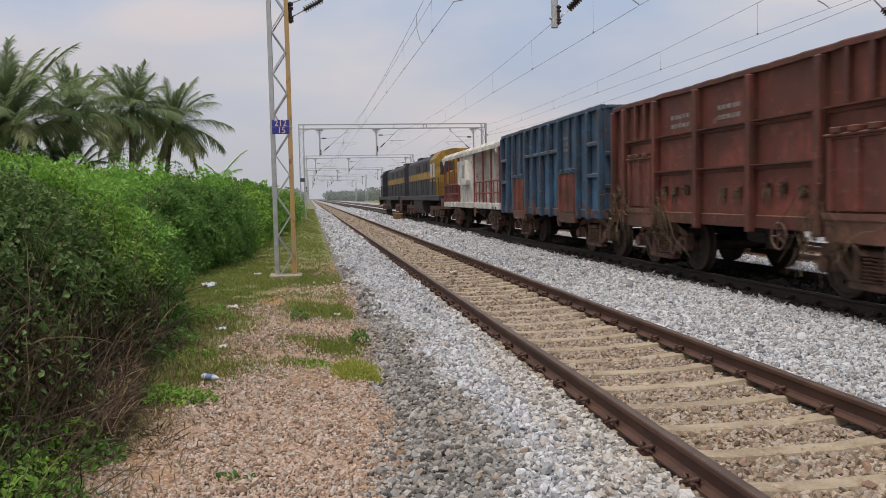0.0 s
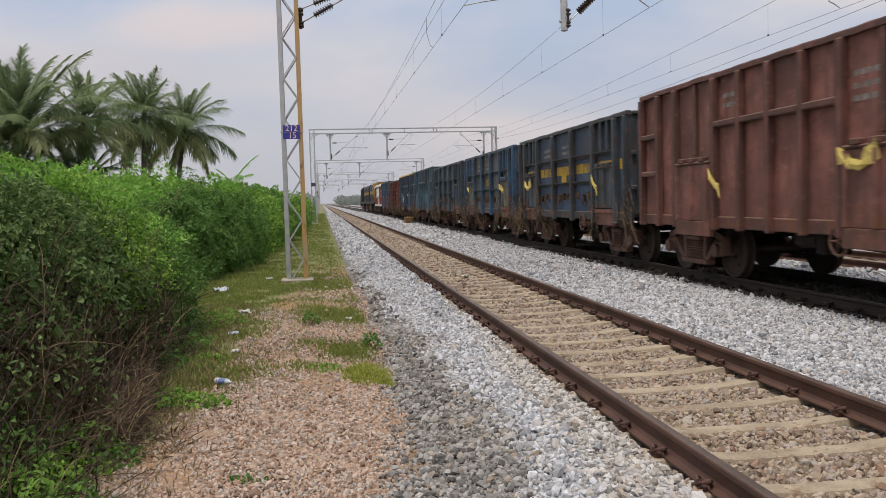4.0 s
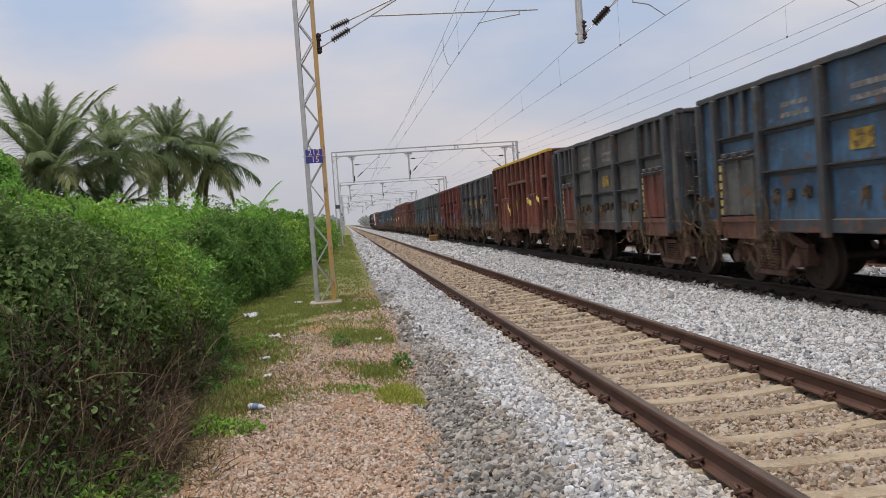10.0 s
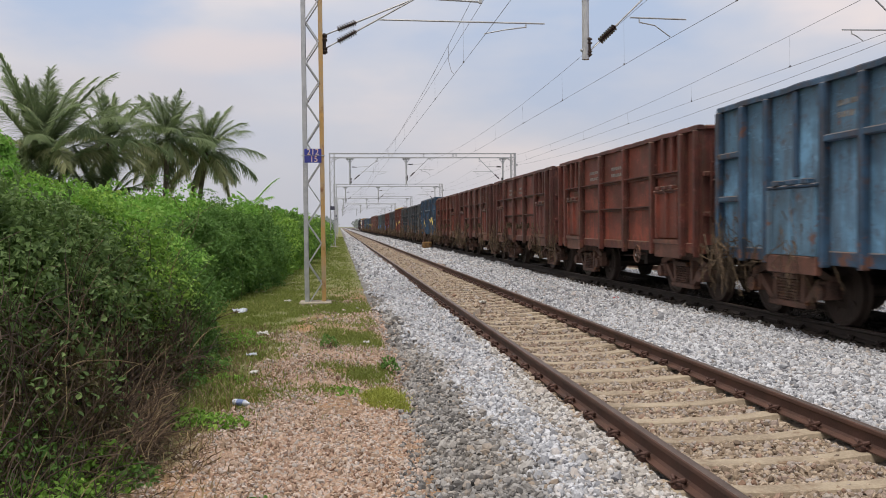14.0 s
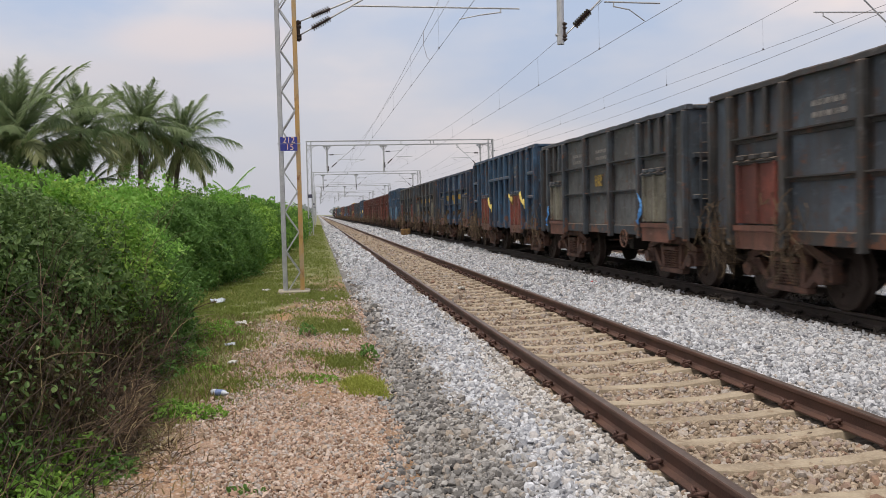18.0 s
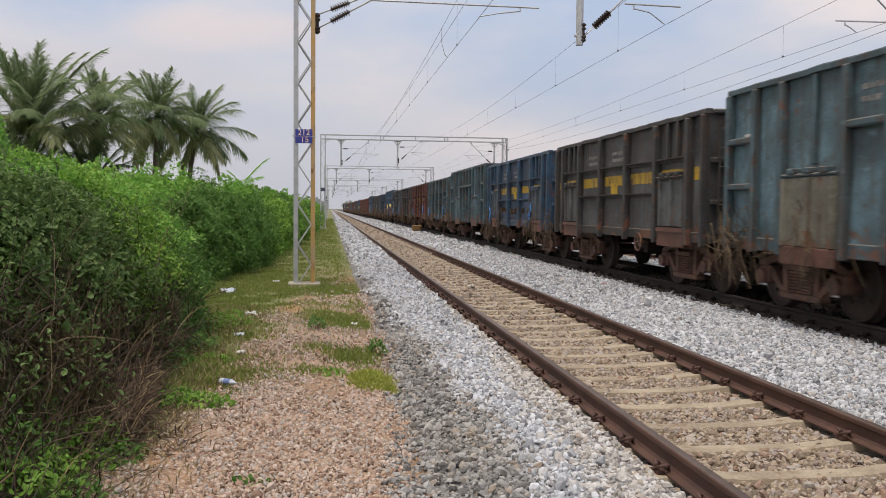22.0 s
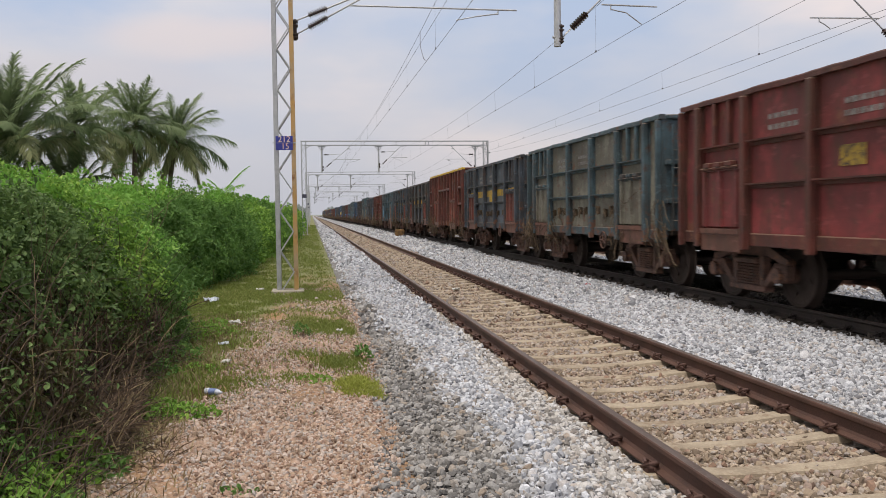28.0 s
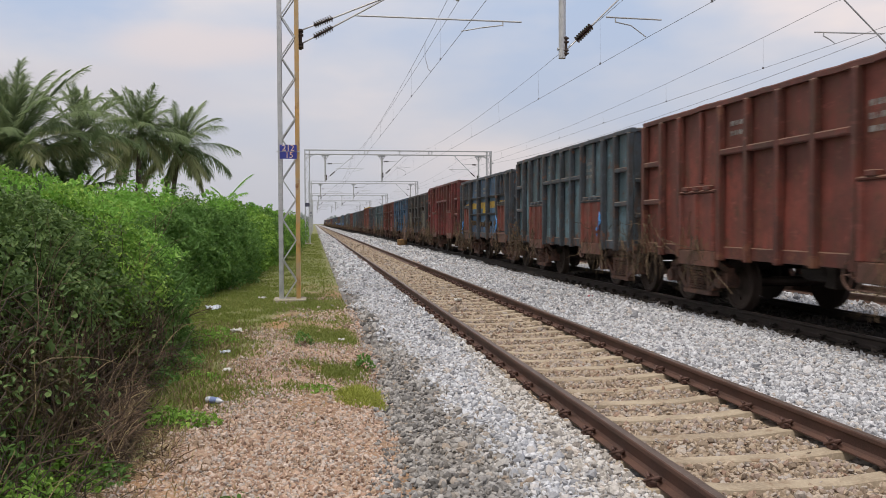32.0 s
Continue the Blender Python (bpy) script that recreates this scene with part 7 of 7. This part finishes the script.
# dead leaves set deep inside; their dark brown also paints the hedge's inner shade
foliage("withered_leaves", [(-2.5, 6.2, 0.1, 0.9, 1.4, 0.75), (-2.5, 8.8, 0.1, 0.8, 1.6, 0.7), (-2.85, 6.3, 0.4, 0.95, 1.3, 0.75), (-2.8, 8.6, 0.4, 0.8, 1.5, 0.65)], 60000, 0.036, M_LEAF_DRY, dead, depth=0.3)
foliage("scattered_leaves", [(-2.25, 6.2, 0.15, 0.75, 1.4, 0.8), (-2.3, 8.8, 0.15, 0.7, 1.6, 0.75), (-2.1, 11.0, 0.0, 0.6, 1.2, 0.6)], 3400, 0.042, M_LEAF_IVY, dead, depth=0.3, oval=True)


def bramble(count, seed, mat, r, name, y0, y1, z0, z1, out=0.0, span_=(0.3, 0.95), rise=0.75):
    """Dead canes that lean and arch over one another along the hedge's face."""
    rnd, fo = random.Random(seed), Form()
    for i in range(count):
        y, z = rnd.uniform(y0, y1), z0 + (z1 - z0) * rnd.random() ** 1.2
        x = -1.72 - 0.33 * max(z, 0) - 0.07 * (y - 5) * (y < 9) + out - abs(rnd.gauss(0, 0.16))
        a, ln = rnd.uniform(-0.5, math.pi + 0.5), rnd.uniform(*span_)
        d = Vector((rnd.uniform(-0.25, 0.3), math.cos(a), rise * math.sin(a) + 0.1)).normalized()
        p, pts = Vector((x, y, z)), []
        for k in range(6):
            pts.append(p.copy())
            d = (d + Vector((rnd.uniform(-0.2, 0.2), rnd.uniform(-0.25, 0.25), -0.14 + rnd.uniform(-0.2, 0.2)))).normalized()
            p = p + d * ln / 5
            p.z = max(p.z, G + 0.02)
        fo.path(pts, r * rnd.uniform(0.5, 1.3), 4, taper=0.45)
    part(name, fo, mat, dead)["kind"] = "stuff"


bramble(700, 501, M_TWIG_DARK, 0.005, "dead_cane", 4.6, 10.6, -0.1, 1.15)
bramble(480, 502, M_TWIG, 0.0042, "dead_cane", 5.9, 10.4, -0.15, 1.0, 0.06)
bramble(50, 503, M_STRAWSTALK, 0.0055, "pale_cane", 5.9, 9.6, -0.1, 0.85, 0.1, (0.5, 1.1))
bramble(950, 504, M_TWIG, 0.0045, "matted_straw", 6.1, 7.9, -0.19, 0.10, 0.36, (0.15, 0.5), 0.2)
bramble(260, 505, M_TWIG_DARK, 0.0045, "matted_straw", 6.0, 8.8, -0.19, 0.08, 0.30, (0.15, 0.5), 0.2)
bramble(300, 506, M_STRAWSTALK, 0.004, "matted_straw", 6.1, 8.2, -0.19, 0.10, 0.38, (0.12, 0.4), 0.2)

# small weeds along the path's edge
for k, (x, y, r, h, n, lab) in enumerate([(-2.05, 5.35, 0.42, 0.62, 1500, 1), (-1.45, 7.75, 0.26, 0.13, 700, 0), (-1.15, 7.6, 0.2, 0.12, 420, 0), (-0.95, 7.45, 0.12, 0.11, 200, 0), (-2.4, 5.6, 0.45, 0.6, 2200, 0), (-2.0, 5.8, 0.35, 0.36, 1100, 0), (-1.6, 5.6, 0.24, 0.18, 520, 0), (-2.3, 6.6, 0.3, 0.5, 900, 1), (-1.75, 5.35, 0.3, 0.26, 800, 0), (-1.75, 5.95, 0.28, 0.28, 800, 0), (-1.5, 5.95, 0.2, 0.14, 400, 1), (-2.1, 6.2, 0.3, 0.5, 900, 0), (-0.22, 12.3, 0.16, 0.2, 380, 1),
                                       (-1.55, 5.05, 0.24, 0.2, 500, 1), (-1.8, 4.95, 0.36, 0.36, 1000, 0), (-0.50, 5.42, 0.13, 0.05, 110, 1), (-1.75, 9.4, 0.3, 0.2, 700, 1), (-1.65, 10.6, 0.35, 0.24, 800, 1), (0.55, 10.3, 0.12, 0.16, 260, 1),
                                       (-1.35, 9.7, 0.25, 0.08, 300, 0), (0.0, 8.9, 0.2, 0.06, 160, 0), (-1.6, 12.6, 0.4, 0.22, 800, 0)]):
    th = thing("weed", "small leafy green weed at the path's edge", "weed", "weeds on the path")
    foliage("leaves", [(x, y, G, r, r * 1.2, h)], n, 0.042, (M_LEAF, M_LEAF_BLUE)[lab], th, depth=0.35, oval=True)
    stems(th, (x, y, G), (r * 0.4, r * 0.4, h * 0.9), 8, 200 + k, M_TWIG, 0.004)


def grass(name, label, mat, pts, hgt, wid=0.006):
    n = len(pts)
    base = np.column_stack([pts, ground_z(pts[:, 0]) + wobble(pts[:, 0], pts[:, 1], 0.018) - 0.005])
    lean = rng.normal(0, 0.45, (n, 2))
    h = hgt * rng.lognormal(0, 0.35, n)
    ang = rng.uniform(0, np.pi, n)
    w = wid * (1 + pts[:, 1] / 12)
    sx = np.column_stack([np.cos(ang) * w, np.sin(ang) * w, np.zeros(n)])
    midp = base + np.column_stack([lean * h[:, None] * 0.35, h * 0.6])
    tip = base + np.column_stack([lean * h[:, None] * 1.1, h])
    v = np.stack([base - sx, base + sx, midp + sx * 0.7, midp - sx * 0.7, tip], 1).reshape(-1, 3)
    o = (np.arange(n) * 5)[:, None]
    f = np.concatenate([o + np.array([[0, 1, 2]]), o + np.array([[0, 2, 3]]), o + np.array([[3, 2, 4]])], 1).reshape(-1, 3)
    return tagged(new(name, big_mesh(name, v, f, mat)), label, "grass", kind="stuff")


def turf_points(n, y0, y1, power):
    x, y = rng.uniform(-2.9, 0.75, n), y0 + (y1 - y0) * rng.uniform(0, 1, n) ** power
    # density: the strip by the hedge, tufts on the path, and the verge further on
    rag = ragged(y)
    dens = np.interp(x + rag, [-2.4, -1.5, -0.85], [0.8, 0.65, 0.03]) * np.interp(y, [7.5, 9, 12], [0.45, 0.8, 1.0]) + turf_patches(x, y, rag)
    dens = dens + np.interp(y, [18.5, 22, 30], [0, 0.5, 0.9]) * np.interp(x, [0.2, 0.5], [1, 0.2])
    patch = 0.5 + 0.5 * np.sin(2.3 * x + 1.3 * np.sin(1.7 * y)) * np.sin(2.1 * y + 1.1 * np.sin(2.9 * x)) + 0.35 * np.sin(6.1 * x + 2 * y) * np.sin(5.3 * y) + 0.25 * np.sin(13 * x + 3 * np.sin(4 * y)) * np.sin(11 * y + 2 * np.sin(7 * x))
    k = rng.uniform(size=n) < dens * np.clip(0.15 + 0.95 * patch, 0.03, 1)
    k &= x < 0.6 + rng.normal(0, 0.07, n)
    return np.column_stack([x, y])[k]


grass("grass", "short patchy green grass along the path", M_GRASS, np.concatenate([turf_points(260000, 7.2, 20.0, 1.0), turf_points(110000, 20.0, 147.0, 2.3)]), 0.038, 0.004)
lime = np.column_stack([rng.normal(0.46, 0.2, 7000), rng.normal(8.5, 0.3, 7000)])
grass("lime_grass", "low patch of yellow-green grass by the ballast", M_GRASS_LIME, lime[(lime[:, 0] > 0.15) & (lime[:, 0] < 0.74) & (((lime[:, 0] - 0.46) / 0.34) ** 2 + ((lime[:, 1] - 8.5) / 0.6) ** 2 < rng.uniform(0.3, 1.0, len(lime)))], 0.04, 0.0045)
grass("dry_grass", "withered straw grass under the hedge", M_STRAWSTALK, np.column_stack([rng.normal(-1.5, 0.35, 4000), rng.uniform(4.2, 15, 4000)]), 0.06, 0.004)

# ---- coconut palms ----


def frond_arrays(base, heading, lift, length, droop, rnd):
    """One pinnate frond: a bending midrib with narrow leaflets swept forward on both sides."""
    p, d, pts, dirs = np.array(base, float), np.array([math.cos(heading) * math.cos(lift), math.sin(heading) * math.cos(lift), math.sin(lift)]), [], []
    n = 16
    for k in range(n + 1):
        pts.append(p.copy()), dirs.append(d.copy())
        d = d + np.array([0, 0, -droop / n * (0.25 + 1.7 * k / n)])
        d /= np.linalg.norm(d)
        p = p + d * length / n
    vs, fs = [], []
    side = np.array([-math.sin(heading), math.cos(heading), 0])
    m = int(24 * length)
    twist = rnd.uniform(-0.7, 0.7)
    for k in range(m):
        u = 0.16 + 0.84 * (k + rnd.random()) / m
        i = min(int(u * n), n - 1)
        t = u * n - i
        q, dd = pts[i] * (1 - t) + pts[i + 1] * t, dirs[i]
        ll = min(0.95, length * 0.27) * math.sin(math.pi * min(1, 0.20 + 0.66 * u)) * rnd.uniform(0.75, 1.1)
        cr = side * math.cos(twist) + np.cross(dd, side) * math.sin(twist)
        hang = 0.15 + 0.75 * max(0.15, 1 - lift) * rnd.random()
        for s in (-1, 1):
            out = s * cr * rnd.uniform(0.55, 0.9) + dd * (0.45 + 0.55 * u) + np.array([rnd.uniform(-0.15, 0.15), rnd.uniform(-0.15, 0.15), -hang])
            out /= np.linalg.norm(out)
            w = np.cross(out, [rnd.uniform(-0.4, 0.4), rnd.uniform(-0.4, 0.4), 1.0])
            w = w / (np.linalg.norm(w) + 1e-6) * 0.0205
            tip = q + out * ll + np.array([0, 0, -0.34 * ll * (0.4 + hang)])
            mid2 = q + out * ll * 0.55
            o = len(vs) * 5
            vs.append([q - w, q + w, mid2 + w, mid2 - w, tip])
            fs += [(o, o + 1, o + 2), (o, o + 2, o + 3), (o + 3, o + 2, o + 4)]
    return np.array(vs).reshape(-1, 3), np.array(fs), pts


def palm(label, x, y, crown_z, fronds, length, seed, lean=0.3, top=1.45, low=-0.55):
    """Fronds in a spiral: spear-like ones upright in the middle, older ones arching out, the oldest hanging."""
    rnd = random.Random(seed)
    th = thing("coconut_palm", label, "palm tree", "coconut palms", at=(0, 0, 0))
    tr, z0 = Form(), float(ground_z(x)) - 0.1
    pts = [(x + lean * (k / 10) ** 2 * 0.8 - lean * 0.8, y, z0 + (crown_z - z0) * k / 10) for k in range(11)]
    for k in range(10):
        tr.tube(pts[k], pts[k + 1], 0.17 - 0.006 * k, 12, 0.16 - 0.006 * k)
    part("trunk", tr, M_BARK, th)
    for k in range(fronds):
        u = k / (fronds - 1)
        a = 2 * math.pi * (k * 0.381966 + rnd.uniform(-0.08, 0.08))
        lift = top - (top - low) * u**1.15 + rnd.uniform(-0.15, 0.15)
        v, f, rib = frond_arrays((x, y, crown_z), a, lift, length * rnd.uniform(0.75, 1.12) * (0.72 + 0.38 * min(1, 2.5 * u)), 0.25 + 0.75 * u + rnd.uniform(-0.1, 0.35), rnd)
        fr = part("frond", big_mesh("frond", v, f, M_PALM if u < 0.8 else M_PALM_OLD), None, th)
        part("midrib", Form().path([tuple(q) for q in rib], 0.026, 4, taper=0.25), M_PALM, fr)
    nuts = Form()
    for k in range(7):
        a = rnd.uniform(0, 6.28)
        nuts.lathe([(-0.13, 0.0), (-0.09, 0.08), (0, 0.12), (0.09, 0.08), (0.13, 0.0)], False, 8, (x + 0.25 * math.cos(a), y + 0.25 * math.sin(a), crown_z - 0.3 - 0.2 * rnd.random()))
    part("coconuts", nuts, M_LEAF_DARK, th)
    return th


palm("big coconut palm with tall upright feathery fronds", -12.4, 37.0, 4.5, 40, 4.2, 1, top=1.56, low=0.3)
palm("coconut palm with upright green fronds", -10.75, 41.0, 5.7, 32, 2.8, 2, top=1.5, low=-0.3)
palm("coconut palm with wide drooping fronds", -9.05, 46.0, 6.35, 42, 2.75, 3, top=1.5, low=-0.75)
palm("coconut palm leaning behind another", -7.5, 49.0, 5.9, 38, 3.0, 4, lean=0.8, top=1.5, low=-0.75)
palm("young coconut palm half hidden by the thicket", -10.5, 38.5, 2.3, 24, 3.2, 6, top=1.4, low=0.4)
palm("young coconut palm with long arching fronds", -12.5, 35.6, 2.2, 26, 3.6, 7, top=1.45, low=0.4)


def small_tree(label, x, y, h, seed):
    th = thing("small_tree", label, "tree", "small trees behind the hedge")
    stems(th, (x, y, float(ground_z(x))), (0.15, 0.15, h), 7, seed, M_TWIG, 0.05, "trunk", 0.25)
    rnd = random.Random(seed)
    blobs = [(x + rnd.uniform(-0.8, 0.8), y + rnd.uniform(-0.8, 0.8), h * rnd.uniform(0.6, 0.95), rnd.uniform(0.3, 0.6), rnd.uniform(0.3, 0.6), rnd.uniform(0.15, 0.3)) for k in range(11)]
    foliage("crown", blobs, 1300, 0.09, M_LEAF_DARK if h > 3.8 else M_LEAF_FRESH, th, depth=0.4)


small_tree("slender feathery tree behind the hedge", -8.2, 40.5, 4.2, 11)
small_tree("slender feathery tree behind the hedge", -6.2, 41.5, 3.9, 12)
sapling = thing("sapling", "slender sapling with long pinnate leaves above the hedge", "tree")
part("stem", Form().path([(-3.9, 36.0, -0.3), (-3.85, 36.0, 1.4), (-3.7, 36.0, 2.5)], 0.03, 6, taper=0.5), M_TWIG, sapling)
for heading, lift, size in ((0.2, 0.95, 1.6), (2.4, 0.8, 1.1), (-0.6, 0.5, 1.2), (3.6, 0.4, 1.0), (1.2, 0.6, 1.0)):
    v, f, rib = frond_arrays((-3.7, 36.0, 2.5), heading, lift, size, 0.5, random.Random(int(size * 70)))
    leaf = part("compound_leaf", big_mesh("compound_leaf", v, f, M_LEAF_FRESH), None, sapling)
    part("midrib", Form().path([tuple(q) for q in rib], 0.012, 4, taper=0.3), M_LEAF_FRESH, leaf)

# distant woods where the lines meet the sky, haze painted into their leaf colour
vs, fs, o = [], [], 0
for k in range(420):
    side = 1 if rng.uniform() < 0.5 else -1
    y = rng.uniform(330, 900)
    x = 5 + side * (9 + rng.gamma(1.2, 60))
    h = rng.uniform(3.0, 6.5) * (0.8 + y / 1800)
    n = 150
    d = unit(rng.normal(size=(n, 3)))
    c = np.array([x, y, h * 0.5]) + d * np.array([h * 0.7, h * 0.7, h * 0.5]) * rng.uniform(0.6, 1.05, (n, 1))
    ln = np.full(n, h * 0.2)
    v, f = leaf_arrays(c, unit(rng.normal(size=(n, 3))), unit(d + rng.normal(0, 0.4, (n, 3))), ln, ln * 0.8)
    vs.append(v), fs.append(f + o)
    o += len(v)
tagged(new("far_woods", big_mesh("far_woods", np.concatenate(vs), np.concatenate(fs), M_FARWOOD_HAZED)), "distant woods along the horizon, tinted pale to imitate haze", "woods", kind="stuff")

# ---- litter ----
M_PLASTIC = surf("crumpled_plastic", (0.60, 0.63, 0.68), (0.45, 0.50, 0.60), rough=0.35, coarse=20)
M_PAPER = surf("paper_scrap", (0.70, 0.69, 0.66), rough=0.8, coarse=15)
bottle = thing("plastic_bottle", "crushed clear plastic bottle with blue label", "bottle", at=(-1.03, 8.43, G + 0.035))
bottle.scale = (0.8, 0.8, 0.8)
bottle.rotation_euler = (0, 0, radians(-35))
part("body", Form().lathe([(-0.12, 0.0), (-0.12, 0.036), (-0.07, 0.043), (-0.02, 0.032), (0.05, 0.042), (0.09, 0.03), (0.115, 0.014), (0.135, 0.014), (0.135, 0)], True, 14), M_PLASTIC, bottle, smooth=True)
part("label_band", Form().lathe([(0.055, 0.0435), (0.0, 0.040), (-0.045, 0.0445)], True, 14), surf("faded_blue_label", (0.16, 0.22, 0.42), rough=0.5, coarse=20), bottle, "faded blue label")


def scrap(label, x, y, z, w, seed, turn):
    rnd, fo, n = random.Random(seed), Form(), 6
    top = [(w * (i / n - 0.5), w * 0.7 * (j / n - 0.5), 0.02 + w * 0.35 * rnd.random()) for i in range(n + 1) for j in range(n + 1)]
    low = [(p[0], p[1], p[2] - 0.008) for p in top]
    m, q = len(top), n + 1
    f = [(i * q + j, i * q + j + 1, (i + 1) * q + j + 1, (i + 1) * q + j) for i in range(n) for j in range(n)]
    fo.add(top + low, f + [tuple(m + k for k in t[::-1]) for t in f])
    ob = new("litter", fo.mesh("litter", [M_PAPER if seed % 2 else M_PLASTIC]))
    ob.matrix_basis = pose(x, y, z, 0, 0, turn)
    return tagged(ob, label, "litter", "litter on the grass")


scrap("crumpled white plastic scrap on the grass", -1.31, 13.9, G, 0.17, 1, 20)
scrap("flat white wrapper on the grass", -2.10, 17.6, G, 0.28, 2, -10)
scrap("small white paper scrap on the path", -1.08, 10.2, G, 0.11, 3, 40)
scrap("small bluish wrapper on the grass", -1.25, 11.6, G, 0.14, 4, 10)
scrap("white plastic bag beside the footing", -1.25, 19.8, G, 0.18, 5, 0)
scrap("pale rag under the hedge", -2.05, 9.3, G, 0.25, 7, 70)
scrap("white scrap between the sleepers", 3.17, 18.6, -0.20, 0.16, 9, 0)
scrap("tiny white scrap near the path's edge", 0.35, 12.6, G, 0.1, 11, 0)
red = scrap("small crumpled red wrapper on the ballast", 6.25, 18.5, -0.16, 0.14, 12, 30)
red.data.materials[0] = surf("red_wrapper", (0.45, 0.05, 0.06), rough=0.5, coarse=20)
block = new("marker_block", Form().box(-0.36, 0.36, -0.3, 0.3, -0.1, 0.5, 0.06).mesh("marker_block", [surf("mossy_stone", (0.22, 0.125, 0.045), (0.085, 0.055, 0.032), rough=0.95, coarse=6, bump=0.6)]))
block.location = (6.5, 62.5, -0.12)
tagged(block, "weathered yellow-brown marker stone between the tracks", "marker stone")


# ---- movement ----


def rolled(t):
    """How far along the line the train stands at t seconds."""
    return 39.072 + 15.8323 * t - 0.0069317 * t**2 + 0.00041338 * t**3


def motions():
    times = [float(k) for k in range(33)]
    for num, wg in WAGONS.items():
        short = 0.0 if TRAIN[num][0] == "A" else -0.10
        walk(wg, [(t, pose(T2, rolled(t) - 10.72 * num - short, R2)) for t in times])
    walk(van, [(t, pose(T2, rolled(t) - 10.72 + 13.55, R2)) for t in times])
    walk(loco_1, [(t, pose(T2, rolled(t) - 10.72 + 14.4 + 19.5, R2)) for t in times])
    walk(loco_2, [(t, pose(T2, rolled(t) - 10.72 + 14.4 + 39.9, R2)) for t in times])
    steps = [k / FPS for k in range(0, 32 * FPS + 1)]
    lead = WHEELS[0]
    walk(lead, [(t, pose(0, 0, 0, -math.degrees(rolled(t) / 0.5) % 360.0)) for t in steps])
    for top in [*WAGONS.values(), van, loco_1, loco_2]:
        for ob in top.children_recursive:
            if ob.name.startswith("wheelset") and ob is not lead:
                ob.rotation_mode = "QUATERNION"
                keys = ob.animation_data_create()
                keys.action = lead.animation_data.action
                keys.action_slot = lead.animation_data.action_slot


motions()
